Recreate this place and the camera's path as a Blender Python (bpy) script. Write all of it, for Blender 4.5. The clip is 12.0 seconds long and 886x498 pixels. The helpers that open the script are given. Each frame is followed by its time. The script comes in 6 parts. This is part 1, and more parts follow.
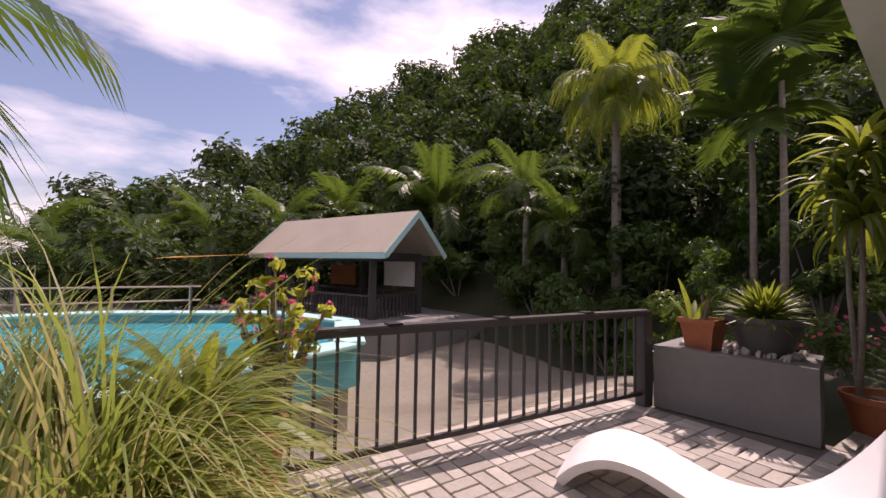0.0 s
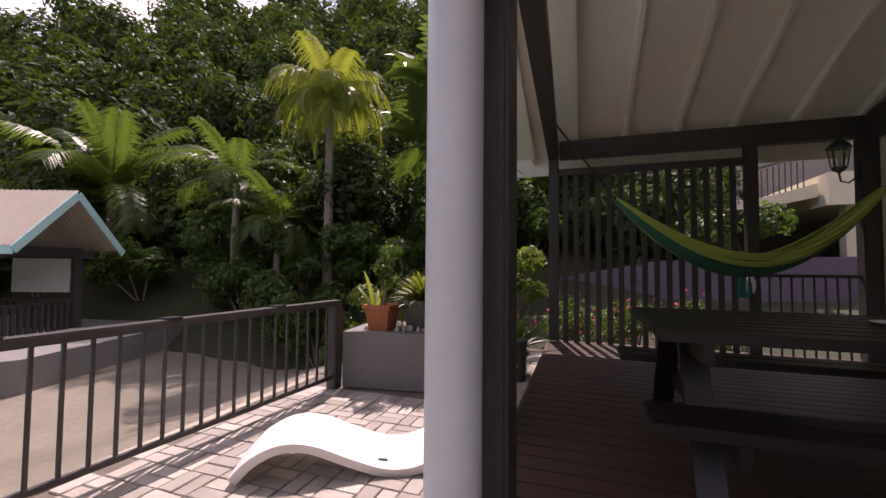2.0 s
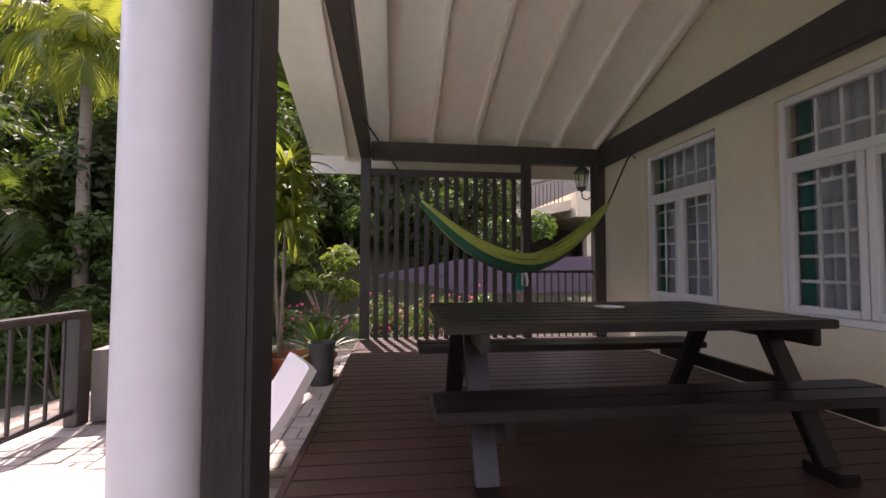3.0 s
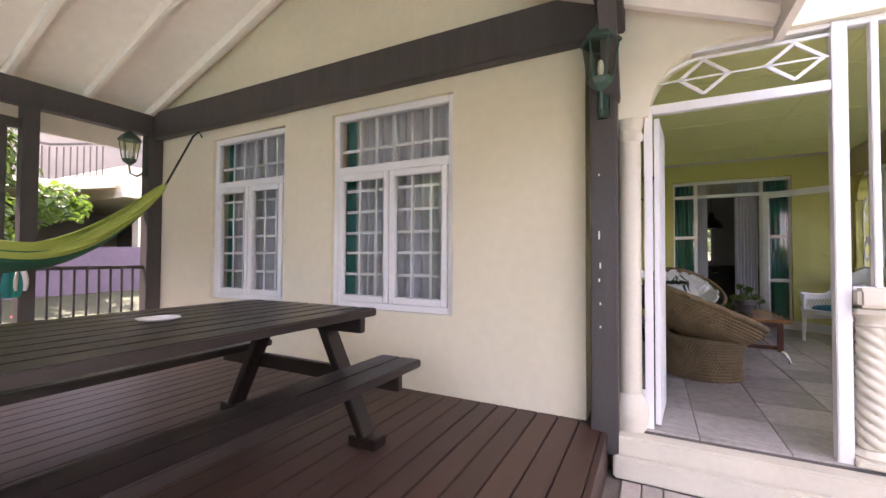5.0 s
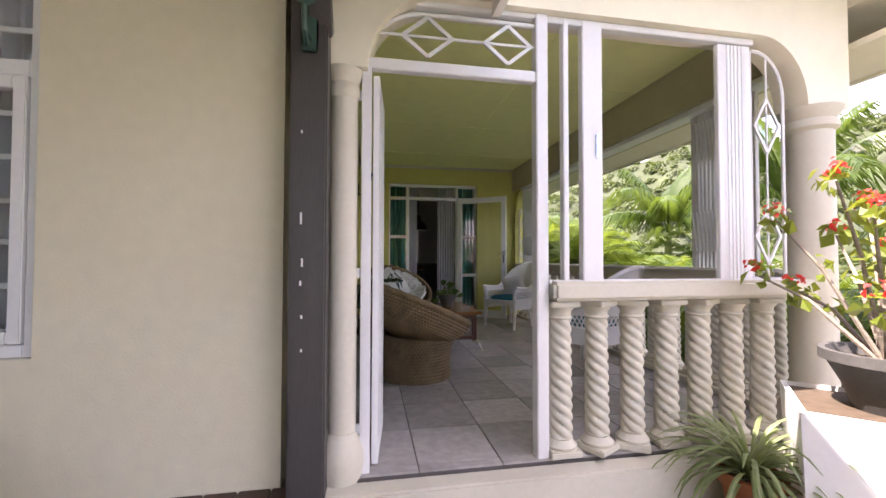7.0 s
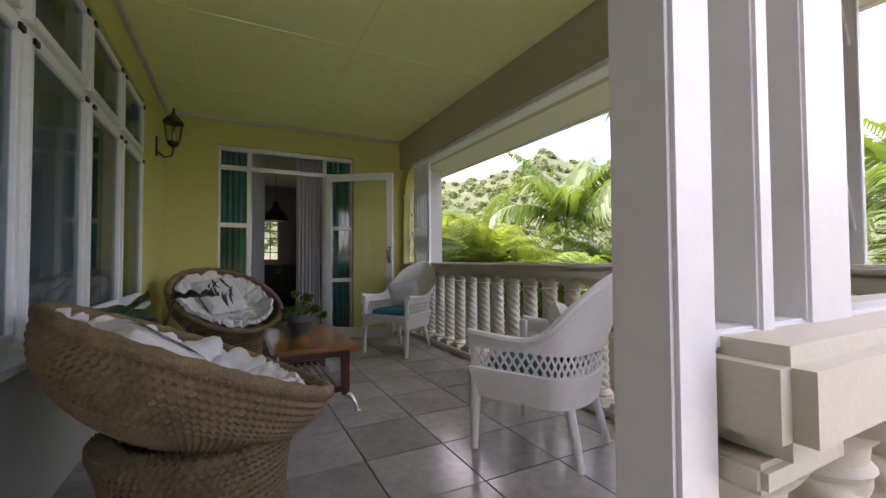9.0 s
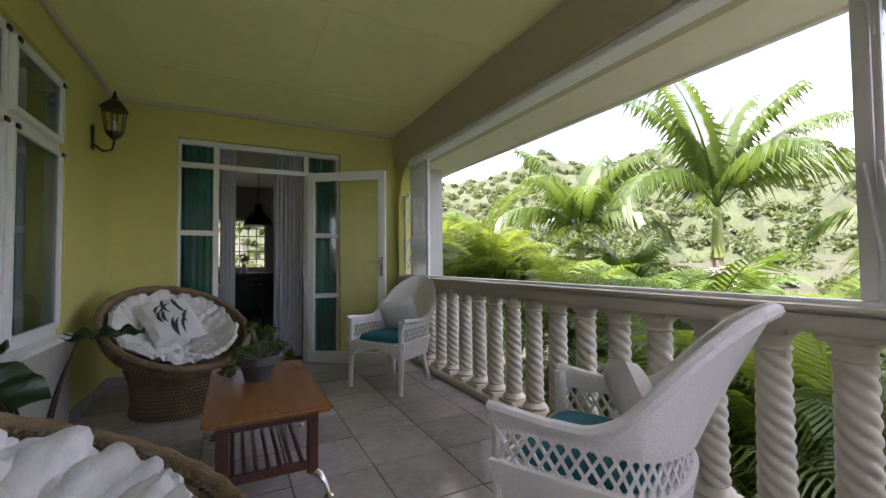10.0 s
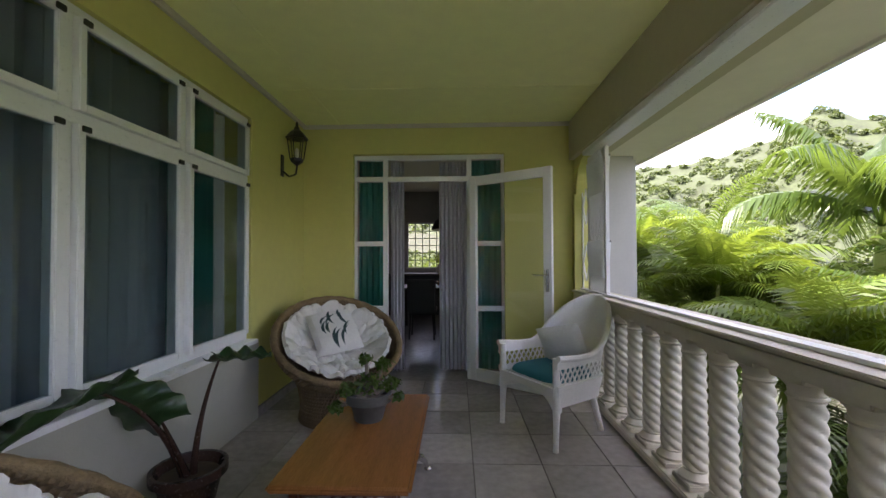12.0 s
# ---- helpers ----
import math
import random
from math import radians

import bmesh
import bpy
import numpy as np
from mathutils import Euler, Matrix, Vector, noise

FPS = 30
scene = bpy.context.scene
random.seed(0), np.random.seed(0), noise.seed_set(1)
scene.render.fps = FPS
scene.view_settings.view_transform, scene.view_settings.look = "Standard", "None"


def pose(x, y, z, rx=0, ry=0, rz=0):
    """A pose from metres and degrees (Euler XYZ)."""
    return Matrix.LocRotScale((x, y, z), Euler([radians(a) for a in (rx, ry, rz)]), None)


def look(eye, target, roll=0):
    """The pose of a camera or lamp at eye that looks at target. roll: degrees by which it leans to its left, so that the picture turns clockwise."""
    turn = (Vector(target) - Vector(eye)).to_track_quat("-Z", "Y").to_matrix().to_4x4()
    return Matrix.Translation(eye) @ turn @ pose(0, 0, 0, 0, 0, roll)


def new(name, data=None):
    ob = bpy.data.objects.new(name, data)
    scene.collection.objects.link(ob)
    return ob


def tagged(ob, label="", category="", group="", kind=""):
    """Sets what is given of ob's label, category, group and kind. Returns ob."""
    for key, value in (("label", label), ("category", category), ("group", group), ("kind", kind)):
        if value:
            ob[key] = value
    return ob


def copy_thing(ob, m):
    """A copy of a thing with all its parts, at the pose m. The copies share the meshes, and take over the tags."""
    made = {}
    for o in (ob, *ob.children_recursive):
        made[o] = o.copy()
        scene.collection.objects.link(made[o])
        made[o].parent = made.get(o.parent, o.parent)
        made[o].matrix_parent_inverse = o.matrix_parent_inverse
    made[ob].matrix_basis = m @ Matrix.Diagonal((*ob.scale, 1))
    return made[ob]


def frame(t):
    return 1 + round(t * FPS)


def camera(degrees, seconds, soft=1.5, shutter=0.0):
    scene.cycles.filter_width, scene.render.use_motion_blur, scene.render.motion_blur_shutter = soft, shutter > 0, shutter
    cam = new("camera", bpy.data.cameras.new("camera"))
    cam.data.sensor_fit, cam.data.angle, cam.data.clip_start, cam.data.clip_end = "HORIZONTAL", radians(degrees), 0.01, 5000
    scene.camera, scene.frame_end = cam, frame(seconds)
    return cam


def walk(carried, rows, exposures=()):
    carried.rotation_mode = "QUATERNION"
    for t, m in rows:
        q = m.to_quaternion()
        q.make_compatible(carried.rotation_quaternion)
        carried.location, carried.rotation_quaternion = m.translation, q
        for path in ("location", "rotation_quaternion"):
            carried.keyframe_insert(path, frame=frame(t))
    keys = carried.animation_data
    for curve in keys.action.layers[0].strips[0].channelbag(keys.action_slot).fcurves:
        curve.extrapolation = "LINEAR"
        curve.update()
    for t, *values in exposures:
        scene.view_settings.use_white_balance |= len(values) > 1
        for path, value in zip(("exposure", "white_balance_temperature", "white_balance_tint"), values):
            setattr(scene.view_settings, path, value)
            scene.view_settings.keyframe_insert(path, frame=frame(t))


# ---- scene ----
cam = camera(95.0, 12.0)
PATH = [
    (0, (0.904, -3.314, 1.033), (-0.198, -4.981, 1.108), 1.0),
    (0.5, (0.863, -3.266, 1.017), (-0.422, -4.797, 1.093), 0.8),
    (1, (0.851, -3.192, 0.999), (-0.646, -4.516, 1.078), 0.7),
    (1.5, (0.839, -3.138, 1.0), (-0.866, -4.181, 1.079), 0.7),
    (2, (0.816, -3.079, 1.001), (-1.076, -3.722, 1.084), 0.5),
    (2.5, (0.776, -3.037, 1.002), (-1.209, -3.266, 1.09), 0.4),
    (3, (0.718, -2.993, 1.006), (-1.267, -2.768, 1.086), 0.2),
    (3.2, (0.71, -2.952, 1.006), (-1.251, -2.568, 1.086), 0.1),
    (4.8, (0.409, -2.812, 1.034), (-0.668, -1.128, 1.086), 0.3),
    (5, (0.381, -2.776, 1.037), (-0.533, -0.997, 1.084), 0.3),
    (5.5, (0.303, -2.679, 1.04), (-0.203, -0.744, 1.089), 0.2),
    (6, (0.287, -2.535, 1.032), (0.159, -0.54, 1.082), 0.3),
    (6.5, (0.326, -2.302, 1.027), (0.464, -0.307, 1.074), 0.1),
    (6.7, (0.341, -2.164, 1.02), (0.578, -0.179, 1.068), 0.1),
    (8.3, (0.690, -0.770, 0.984), (1.390, 1.103, 1.036), -0.1),
    (8.5, (0.729, -0.594, 0.972), (1.498, 1.251, 1.026), -0.2),
    (9, (0.888, -0.189, 0.976), (1.802, 1.589, 1.032), -0.3),
    (9.5, (1.024, 0.132, 1.02), (1.962, 1.898, 1.067), -0.4),
    (10, (1.204, 0.472, 1.091), (2.121, 2.248, 1.156), -0.5),
    (10.5, (1.313, 0.679, 1.175), (2.057, 2.535, 1.229), -0.5),
    (11, (1.459, 0.844, 1.23), (1.934, 2.786, 1.276), -0.4),
    (11.5, (1.627, 0.927, 1.272), (1.803, 2.919, 1.308), -0.3),
    (12, (1.789, 0.939, 1.267), (1.722, 2.938, 1.305), -0.2),
]
walk(cam, [(t, look(eye, target, roll)) for t, eye, target, roll in PATH],
     exposures=[(0, 0.3, 6950, 38), (1.5, 0.45, 6900, 38), (2.0, 0.5, 6850, 38), (2.5, 0.9, 6850, 38), (3.2, 1.7, 6800, 37), (4.8, 3.1, 6800, 36), (5.6, 3.15, 6800, 35),
                (6.7, 2.75, 6800, 33), (8.5, 2.5, 6850, 30), (9.5, 2.8, 6550, 30), (10.5, 2.65, 6500, 29), (12, 2.75, 6500, 28)])
# ---- light ----
SUN_AZ, SUN_EL = 255.0, 60.0     # degrees: bearing from +y clockwise, height
world = bpy.data.worlds.new("sky")
scene.world = world
world.use_nodes = True
wn = world.node_tree.nodes
sky = wn.new("ShaderNodeTexSky")
sky.sky_type = "NISHITA"
sky.sun_disc = False
sky.sun_elevation = radians(SUN_EL)
sky.sun_rotation = radians(SUN_AZ)
sky.air_density, sky.dust_density = 1.0, 1.6
# broken high cloud over the blue
wt = wn.new("ShaderNodeTexCoord")
wmap = wn.new("ShaderNodeMapping")
wmap.inputs["Scale"].default_value = (1.0, 1.6, 3.2)
wmap.inputs["Rotation"].default_value = (0, 0, 2.1)
cloud = wn.new("ShaderNodeTexNoise")
cloud.inputs["Scale"].default_value = 1.7
cloud.inputs["Detail"].default_value = 8
cloud.inputs["Roughness"].default_value = 0.55
ramp = wn.new("ShaderNodeValToRGB")
ramp.color_ramp.elements[0].position = 0.43
ramp.color_ramp.elements[1].position = 0.66
wmix = wn.new("ShaderNodeMix")
wmix.data_type = "RGBA"
wmix.inputs["B"].default_value = (9.6, 9.3, 9.4, 1)
wl = world.node_tree.links
wl.new(wt.outputs["Generated"], wmap.inputs["Vector"])
wl.new(wmap.outputs["Vector"], cloud.inputs["Vector"])
wl.new(cloud.outputs["Fac"], ramp.inputs["Fac"])
wl.new(ramp.outputs["Color"], wmix.inputs["Factor"])
wl.new(sky.outputs["Color"], wmix.inputs["A"])
wl.new(wmix.outputs["Result"], wn["Background"].inputs["Color"])
wn["Background"].inputs["Strength"].default_value = 0.115
sun = new("sun", bpy.data.lights.new("sun", "SUN"))
sun.data.energy, sun.data.angle, sun.data.color = 4.2, radians(0.6), (1.0, 0.95, 0.86)
az, el = radians(SUN_AZ), radians(SUN_EL)
sun.matrix_world = look((math.sin(az) * math.cos(el) * 30, math.cos(az) * math.cos(el) * 30, math.sin(el) * 30), (0, 0, 0))


# ---- materials ----
def mat(name, color, rough=0.6, metal=0.0, vary=0.12, scale=6.0, bump=0.0, bscale=60.0, spec=0.5, per="none", stain=0.0, translucent=0.0, tcol=None, stretch=(1, 1, 1)):
    """A principled material with blotches at one scale, grain at another, relief and a change from piece to piece."""
    m = bpy.data.materials.new(name)
    m.use_nodes = True
    n, l = m.node_tree.nodes, m.node_tree.links
    p = n["Principled BSDF"]
    p.inputs["Roughness"].default_value = rough
    p.inputs["Metallic"].default_value = metal
    p.inputs["Specular IOR Level"].default_value = spec
    tc = n.new("ShaderNodeTexCoord")
    mp = n.new("ShaderNodeMapping")
    mp.inputs["Scale"].default_value = stretch
    l.new(tc.outputs["Object"], mp.inputs["Vector"])
    if per == "object":
        shift = n.new("ShaderNodeVectorMath")
        shift.operation = "SCALE"
        shift.inputs[0].default_value = (31.0, 17.0, 11.0)
        l.new(n.new("ShaderNodeObjectInfo").outputs["Random"], shift.inputs["Scale"])
        l.new(shift.outputs["Vector"], mp.inputs["Location"])
    big = n.new("ShaderNodeTexNoise")
    big.inputs["Scale"].default_value = scale
    big.inputs["Detail"].default_value = 6
    l.new(mp.outputs["Vector"], big.inputs["Vector"])
    fine = n.new("ShaderNodeTexNoise")
    fine.inputs["Scale"].default_value = scale * 9
    fine.inputs["Detail"].default_value = 3
    l.new(mp.outputs["Vector"], fine.inputs["Vector"])
    add = n.new("ShaderNodeMath")
    add.operation = "ADD"
    l.new(big.outputs["Fac"], add.inputs[0])
    l.new(fine.outputs["Fac"], add.inputs[1])
    rng = n.new("ShaderNodeMapRange")
    rng.inputs["From Min"].default_value = 0.6
    rng.inputs["From Max"].default_value = 1.4
    rng.inputs["To Min"].default_value = 1 - vary
    rng.inputs["To Max"].default_value = 1 + vary
    l.new(add.outputs[0], rng.inputs["Value"])
    val = rng.outputs["Result"]
    if per != "none":
        src = n.new("ShaderNodeNewGeometry").outputs["Random Per Island"] if per == "island" else n.new("ShaderNodeObjectInfo").outputs["Random"]
        r2 = n.new("ShaderNodeMapRange")
        r2.inputs["To Min"].default_value = 0.78
        r2.inputs["To Max"].default_value = 1.22
        l.new(src, r2.inputs["Value"])
        mul = n.new("ShaderNodeMath")
        mul.operation = "MULTIPLY"
        l.new(val, mul.inputs[0])
        l.new(r2.outputs["Result"], mul.inputs[1])
        val = mul.outputs[0]
    hsv = n.new("ShaderNodeHueSaturation")
    hsv.inputs["Color"].default_value = (*color, 1)
    l.new(val, hsv.inputs["Value"])
    out = hsv.outputs["Color"]
    if stain:
        st = n.new("ShaderNodeTexNoise")
        st.inputs["Scale"].default_value = scale * 0.35
        st.inputs["Detail"].default_value = 8
        l.new(mp.outputs["Vector"], st.inputs["Vector"])
        sr = n.new("ShaderNodeValToRGB")
        sr.color_ramp.elements[0].position = 0.52
        sr.color_ramp.elements[1].position = 0.72
        sr.color_ramp.elements[1].color = (stain, stain, stain, 1)
        l.new(st.outputs["Fac"], sr.inputs["Fac"])
        mx = n.new("ShaderNodeMix")
        mx.data_type = "RGBA"
        mx.inputs["B"].default_value = (color[0] * 0.45, color[1] * 0.42, color[2] * 0.38, 1)
        l.new(sr.outputs["Color"], mx.inputs["Factor"])
        l.new(out, mx.inputs["A"])
        out = mx.outputs["Result"]
    l.new(out, p.inputs["Base Color"])
    rr = n.new("ShaderNodeMapRange")
    rr.inputs["To Min"].default_value = max(0.03, rough - 0.08)
    rr.inputs["To Max"].default_value = min(1.0, rough + 0.08)
    l.new(fine.outputs["Fac"], rr.inputs["Value"])
    l.new(rr.outputs["Result"], p.inputs["Roughness"])
    if bump:
        bn = n.new("ShaderNodeTexNoise")
        bn.inputs["Scale"].default_value = bscale
        bn.inputs["Detail"].default_value = 4
        l.new(mp.outputs["Vector"], bn.inputs["Vector"])
        bp = n.new("ShaderNodeBump")
        bp.inputs["Strength"].default_value = bump
        bp.inputs["Distance"].default_value = 0.01
        l.new(bn.outputs["Fac"], bp.inputs["Height"])
        l.new(bp.outputs["Normal"], p.inputs["Normal"])
    if translucent:
        tr = n.new("ShaderNodeBsdfTranslucent")
        tr.inputs["Color"].default_value = (*(tcol or color), 1)
        ms = n.new("ShaderNodeMixShader")
        ms.inputs["Fac"].default_value = translucent
        l.new(p.outputs["BSDF"], ms.inputs[1])
        l.new(tr.outputs["BSDF"], ms.inputs[2])
        l.new(ms.outputs["Shader"], n["Material Output"].inputs["Surface"])
    return m


def glass(name, tint=(0.97, 0.98, 0.98), clear=0.86):
    """Thin window glass: mostly clear, with a real reflection."""
    m = bpy.data.materials.new(name)
    m.use_nodes = True
    n, l = m.node_tree.nodes, m.node_tree.links
    n.remove(n["Principled BSDF"])
    tr = n.new("ShaderNodeBsdfTransparent")
    tr.inputs["Color"].default_value = (*tint, 1)
    gl = n.new("ShaderNodeBsdfGlossy")
    gl.inputs["Roughness"].default_value = 0.02
    lw = n.new("ShaderNodeLayerWeight")
    lw.inputs["Blend"].default_value = 0.5
    pw = n.new("ShaderNodeMath")
    pw.operation = "POWER"
    pw.inputs[1].default_value = 4.0
    fr = n.new("ShaderNodeMapRange")
    fr.inputs["To Min"].default_value = 0.035
    fr.inputs["To Max"].default_value = 0.60
    l.new(lw.outputs["Facing"], pw.inputs[0])
    l.new(pw.outputs[0], fr.inputs["Value"])
    ms = n.new("ShaderNodeMixShader")
    l.new(fr.outputs["Result"], ms.inputs["Fac"])
    l.new(tr.outputs["BSDF"], ms.inputs[1])
    l.new(gl.outputs["BSDF"], ms.inputs[2])
    l.new(ms.outputs["Shader"], n["Material Output"].inputs["Surface"])
    return m


M_WALL = mat("cream_render", (0.66, 0.61, 0.45), 0.85, vary=0.05, scale=1.5, bump=0.12, bscale=90, stain=0.10)
# low wall's cream, greyed and darkened so the colour carries its shade
M_DADO_SHADE = mat("grey_cream_dado_shade_darkened", (0.42, 0.42, 0.35), 0.75, vary=0.06, scale=1.5, bump=0.10, bscale=90, stain=0.15)
M_LINTEL = mat("beige_lintel_paint", (0.50, 0.47, 0.31), 0.8, vary=0.05, scale=1.5, bump=0.08, bscale=90, stain=0.12)
M_OLIVE = mat("olive_render", (0.57, 0.55, 0.18), 0.8, vary=0.05, scale=1.5, bump=0.10, bscale=90, stain=0.10)
M_CREAM = mat("cream_concrete_paint", (0.56, 0.53, 0.43), 0.65, vary=0.06, scale=4, bump=0.10, bscale=120, stain=0.15)
M_WHITE = mat("white_gloss_paint", (0.70, 0.70, 0.685), 0.35, vary=0.04, scale=5, bump=0.03)
M_ALU = mat("white_aluminium", (0.78, 0.80, 0.80), 0.3, vary=0.03)
M_CEIL = mat("veranda_ceiling_paint", (0.85, 0.89, 0.40), 0.7, vary=0.05, scale=0.8, bump=0.04)
M_ROOFIN = mat("white_soffit_board", (0.86, 0.82, 0.74), 0.6, vary=0.06, scale=1.2, bump=0.05, stain=0.12)
M_EAVE = mat("cream_eave_board", (0.76, 0.72, 0.58), 0.6, vary=0.05, scale=1.2, stain=0.12)
M_DARK = mat("dark_brown_timber_paint", (0.055, 0.05, 0.047), 0.45, vary=0.25, scale=3, bump=0.10, bscale=40, stretch=(4, 4, 0.6))
M_DECK = mat("brown_deck_boards", (0.050, 0.025, 0.017), 0.5, vary=0.2, scale=2.5, bump=0.08, bscale=40, per="object", stretch=(6, 0.5, 1))
M_TABLE = mat("black_stained_wood", (0.014, 0.0095, 0.008), 0.34, vary=0.4, scale=3, bump=0.12, bscale=50, per="object", stretch=(6, 0.5, 6))
M_PAVER = mat("grey_concrete_paver", (0.40, 0.365, 0.32), 0.9, vary=0.16, scale=5, bump=0.3, bscale=160, per="object", stain=0.35)
M_PAVERJ = mat("grey_concrete_paver_far", (0.40, 0.365, 0.32), 0.9, vary=0.16, scale=5, bump=0.3, bscale=160, per="island", stain=0.35)
M_JOINT = mat("dark_joint_sand", (0.15, 0.13, 0.105), 0.95, vary=0.3, scale=8, bump=0.2)
M_TILE = mat("grey_marbled_tile", (0.33, 0.31, 0.29), 0.2, vary=0.22, scale=2.2, per="object", stain=0.35)
M_GROUT = mat("dark_tile_grout", (0.10, 0.09, 0.08), 0.9, vary=0.2)
M_CONC = mat("pale_concrete", (0.40, 0.36, 0.29), 0.9, vary=0.16, scale=1.2, bump=0.25, bscale=50, stain=0.35)
M_GREYWALL = mat("grey_planter_render", (0.20, 0.19, 0.18), 0.85, vary=0.1, scale=2, bump=0.2, bscale=80, stain=0.3)
M_PIPE = mat("white_pvc_pipe", (0.70, 0.71, 0.74), 0.35, vary=0.06, scale=3, stain=0.12)
M_POOL = mat("turquoise_pool_paint", (0.10, 0.42, 0.42), 0.5, vary=0.08, scale=1.5, stain=0.2)
M_POOLRIM = mat("pale_pool_rim", (0.35, 0.60, 0.58), 0.6, vary=0.08, scale=2)
M_WATER = mat("pool_water", (0.02, 0.30, 0.36), 0.05, vary=0.1, scale=2, bump=0.3, bscale=3)
M_METALROOF = mat("beige_metal_roof", (0.42, 0.36, 0.28), 0.45, vary=0.08, scale=1.5, stain=0.15)
M_SOIL = mat("garden_soil", (0.07, 0.05, 0.03), 0.95, vary=0.4, scale=2, bump=0.5, bscale=25)
M_GRASS = mat("lawn_ground", (0.034, 0.04, 0.016), 0.95, vary=0.4, scale=0.8, bump=0.6, bscale=15)
M_LEAFD = mat("dark_forest_leaf", (0.028, 0.052, 0.011), 0.65, vary=0.35, scale=0.15, per="island", translucent=0.32, tcol=(0.08, 0.14, 0.015))
M_LEAF = mat("green_leaf", (0.05, 0.10, 0.018), 0.45, vary=0.3, scale=1.0, per="island", translucent=0.4, tcol=(0.13, 0.23, 0.02))
M_PALM = mat("palm_leaf", (0.05, 0.092, 0.016), 0.4, vary=0.25, scale=1.0, per="island", translucent=0.42, tcol=(0.13, 0.20, 0.025))
M_LIME = mat("yellow_green_leaf", (0.12, 0.165, 0.02), 0.42, vary=0.25, scale=1.2, per="island", translucent=0.45, tcol=(0.32, 0.37, 0.04))
M_ARECA = mat("areca_leaflet", (0.085, 0.14, 0.02), 0.42, vary=0.3, scale=1.2, per="island", translucent=0.42, tcol=(0.22, 0.30, 0.03))
M_DRY = mat("dry_grass_blade", (0.30, 0.28, 0.10), 0.55, vary=0.3, scale=2, per="island", translucent=0.4, tcol=(0.55, 0.50, 0.18))
M_GRASSB = mat("green_grass_blade", (0.16, 0.21, 0.04), 0.5, vary=0.3, scale=2, per="island", translucent=0.4, tcol=(0.36, 0.44, 0.08))
M_EAR = mat("dark_glossy_leaf", (0.022, 0.055, 0.016), 0.32, vary=0.3, scale=9, bump=0.15, bscale=30)
M_SPIDER = mat("variegated_pale_green_leaf", (0.20, 0.25, 0.11), 0.45, vary=0.3, scale=3, per="island", translucent=0.35, tcol=(0.3, 0.38, 0.14))
M_PERI = mat("yellowing_thin_leaf", (0.26, 0.29, 0.035), 0.45, vary=0.3, scale=3, per="island", translucent=0.5, tcol=(0.55, 0.56, 0.06))
M_BARK = mat("grey_palm_bark", (0.22, 0.19, 0.15), 0.9, vary=0.3, scale=4, bump=0.4, bscale=30, stretch=(1, 1, 4))
M_SHAFT = mat("green_crownshaft", (0.22, 0.27, 0.08), 0.4, vary=0.15, scale=3)
M_TERRA = mat("terracotta", (0.36, 0.12, 0.05), 0.75, vary=0.15, scale=5, bump=0.15, stain=0.25)
M_POTGREY = mat("dark_grey_pot", (0.07, 0.07, 0.065), 0.6, vary=0.25, scale=5, bump=0.15, stain=0.3)
M_POTCLAY = mat("dark_brown_glazed_pot", (0.05, 0.028, 0.02), 0.25, vary=0.3, scale=8)
M_PEBBLE = mat("pale_pebbles", (0.45, 0.42, 0.38), 0.8, vary=0.2, scale=8, per="island")
M_PLASTIC = mat("white_moulded_plastic", (0.82, 0.80, 0.78), 0.35, vary=0.03, scale=2)
M_WICKER = mat("brown_woven_seagrass", (0.19, 0.132, 0.066), 0.75, vary=0.4, scale=9, bump=0.6, bscale=120, per="island")
M_WWICKER = mat("white_painted_wicker", (0.80, 0.79, 0.76), 0.45, vary=0.06, scale=6, bump=0.5, bscale=170)
M_TEAL = mat("teal_seat_fabric", (0.015, 0.15, 0.19), 0.9, vary=0.1, scale=6, bump=0.2, bscale=300)
M_FABRIC = mat("off_white_cotton", (0.68, 0.66, 0.62), 0.95, vary=0.07, scale=5, bump=0.35, bscale=40)
M_LEAFPRINT = mat("dark_green_leaf_print", (0.03, 0.06, 0.06), 0.95, vary=0.2)
M_MAHOG = mat("dark_mahogany_stain", (0.075, 0.022, 0.012), 0.3, vary=0.25, scale=3, bump=0.03, stretch=(8, 4, 0.7))
M_TABLEWOOD = mat("reddish_brown_varnished_wood", (0.25, 0.108, 0.032), 0.22, vary=0.25, scale=3, bump=0.03, stretch=(8, 0.7, 4))
M_CHROME = mat("chrome", (0.7, 0.7, 0.7), 0.15, 1.0, vary=0.03)
M_BLACK = mat("black_iron", (0.015, 0.015, 0.014), 0.4, vary=0.2, scale=9)
M_GREENIRON = mat("dark_green_lantern_metal", (0.03, 0.07, 0.055), 0.4, vary=0.25, scale=12)
M_SHEER = mat("sheer_white_curtain", (0.80, 0.81, 0.86), 0.9, vary=0.05, scale=3, translucent=0.5, tcol=(0.7, 0.7, 0.75))
M_TEALCUR = mat("teal_curtain", (0.015, 0.22, 0.19), 0.9, vary=0.1, scale=3, translucent=0.3, tcol=(0.02, 0.35, 0.30))
M_GLASS = glass("window_glass")
# tint dims the curtains behind, standing in for the dark room
M_DIMGLASS = glass("dim_room_window_glass", (0.68, 0.75, 0.76))
M_LAMPGLASS = glass("lantern_glass", (0.9, 0.92, 0.85))
M_HAMG = mat("lime_hammock_cloth", (0.40, 0.48, 0.10), 0.9, vary=0.12, scale=8, bump=0.3, bscale=200)
M_HAMD = mat("dark_green_hammock_cloth", (0.02, 0.13, 0.07), 0.9, vary=0.12, scale=8, bump=0.3, bscale=200)
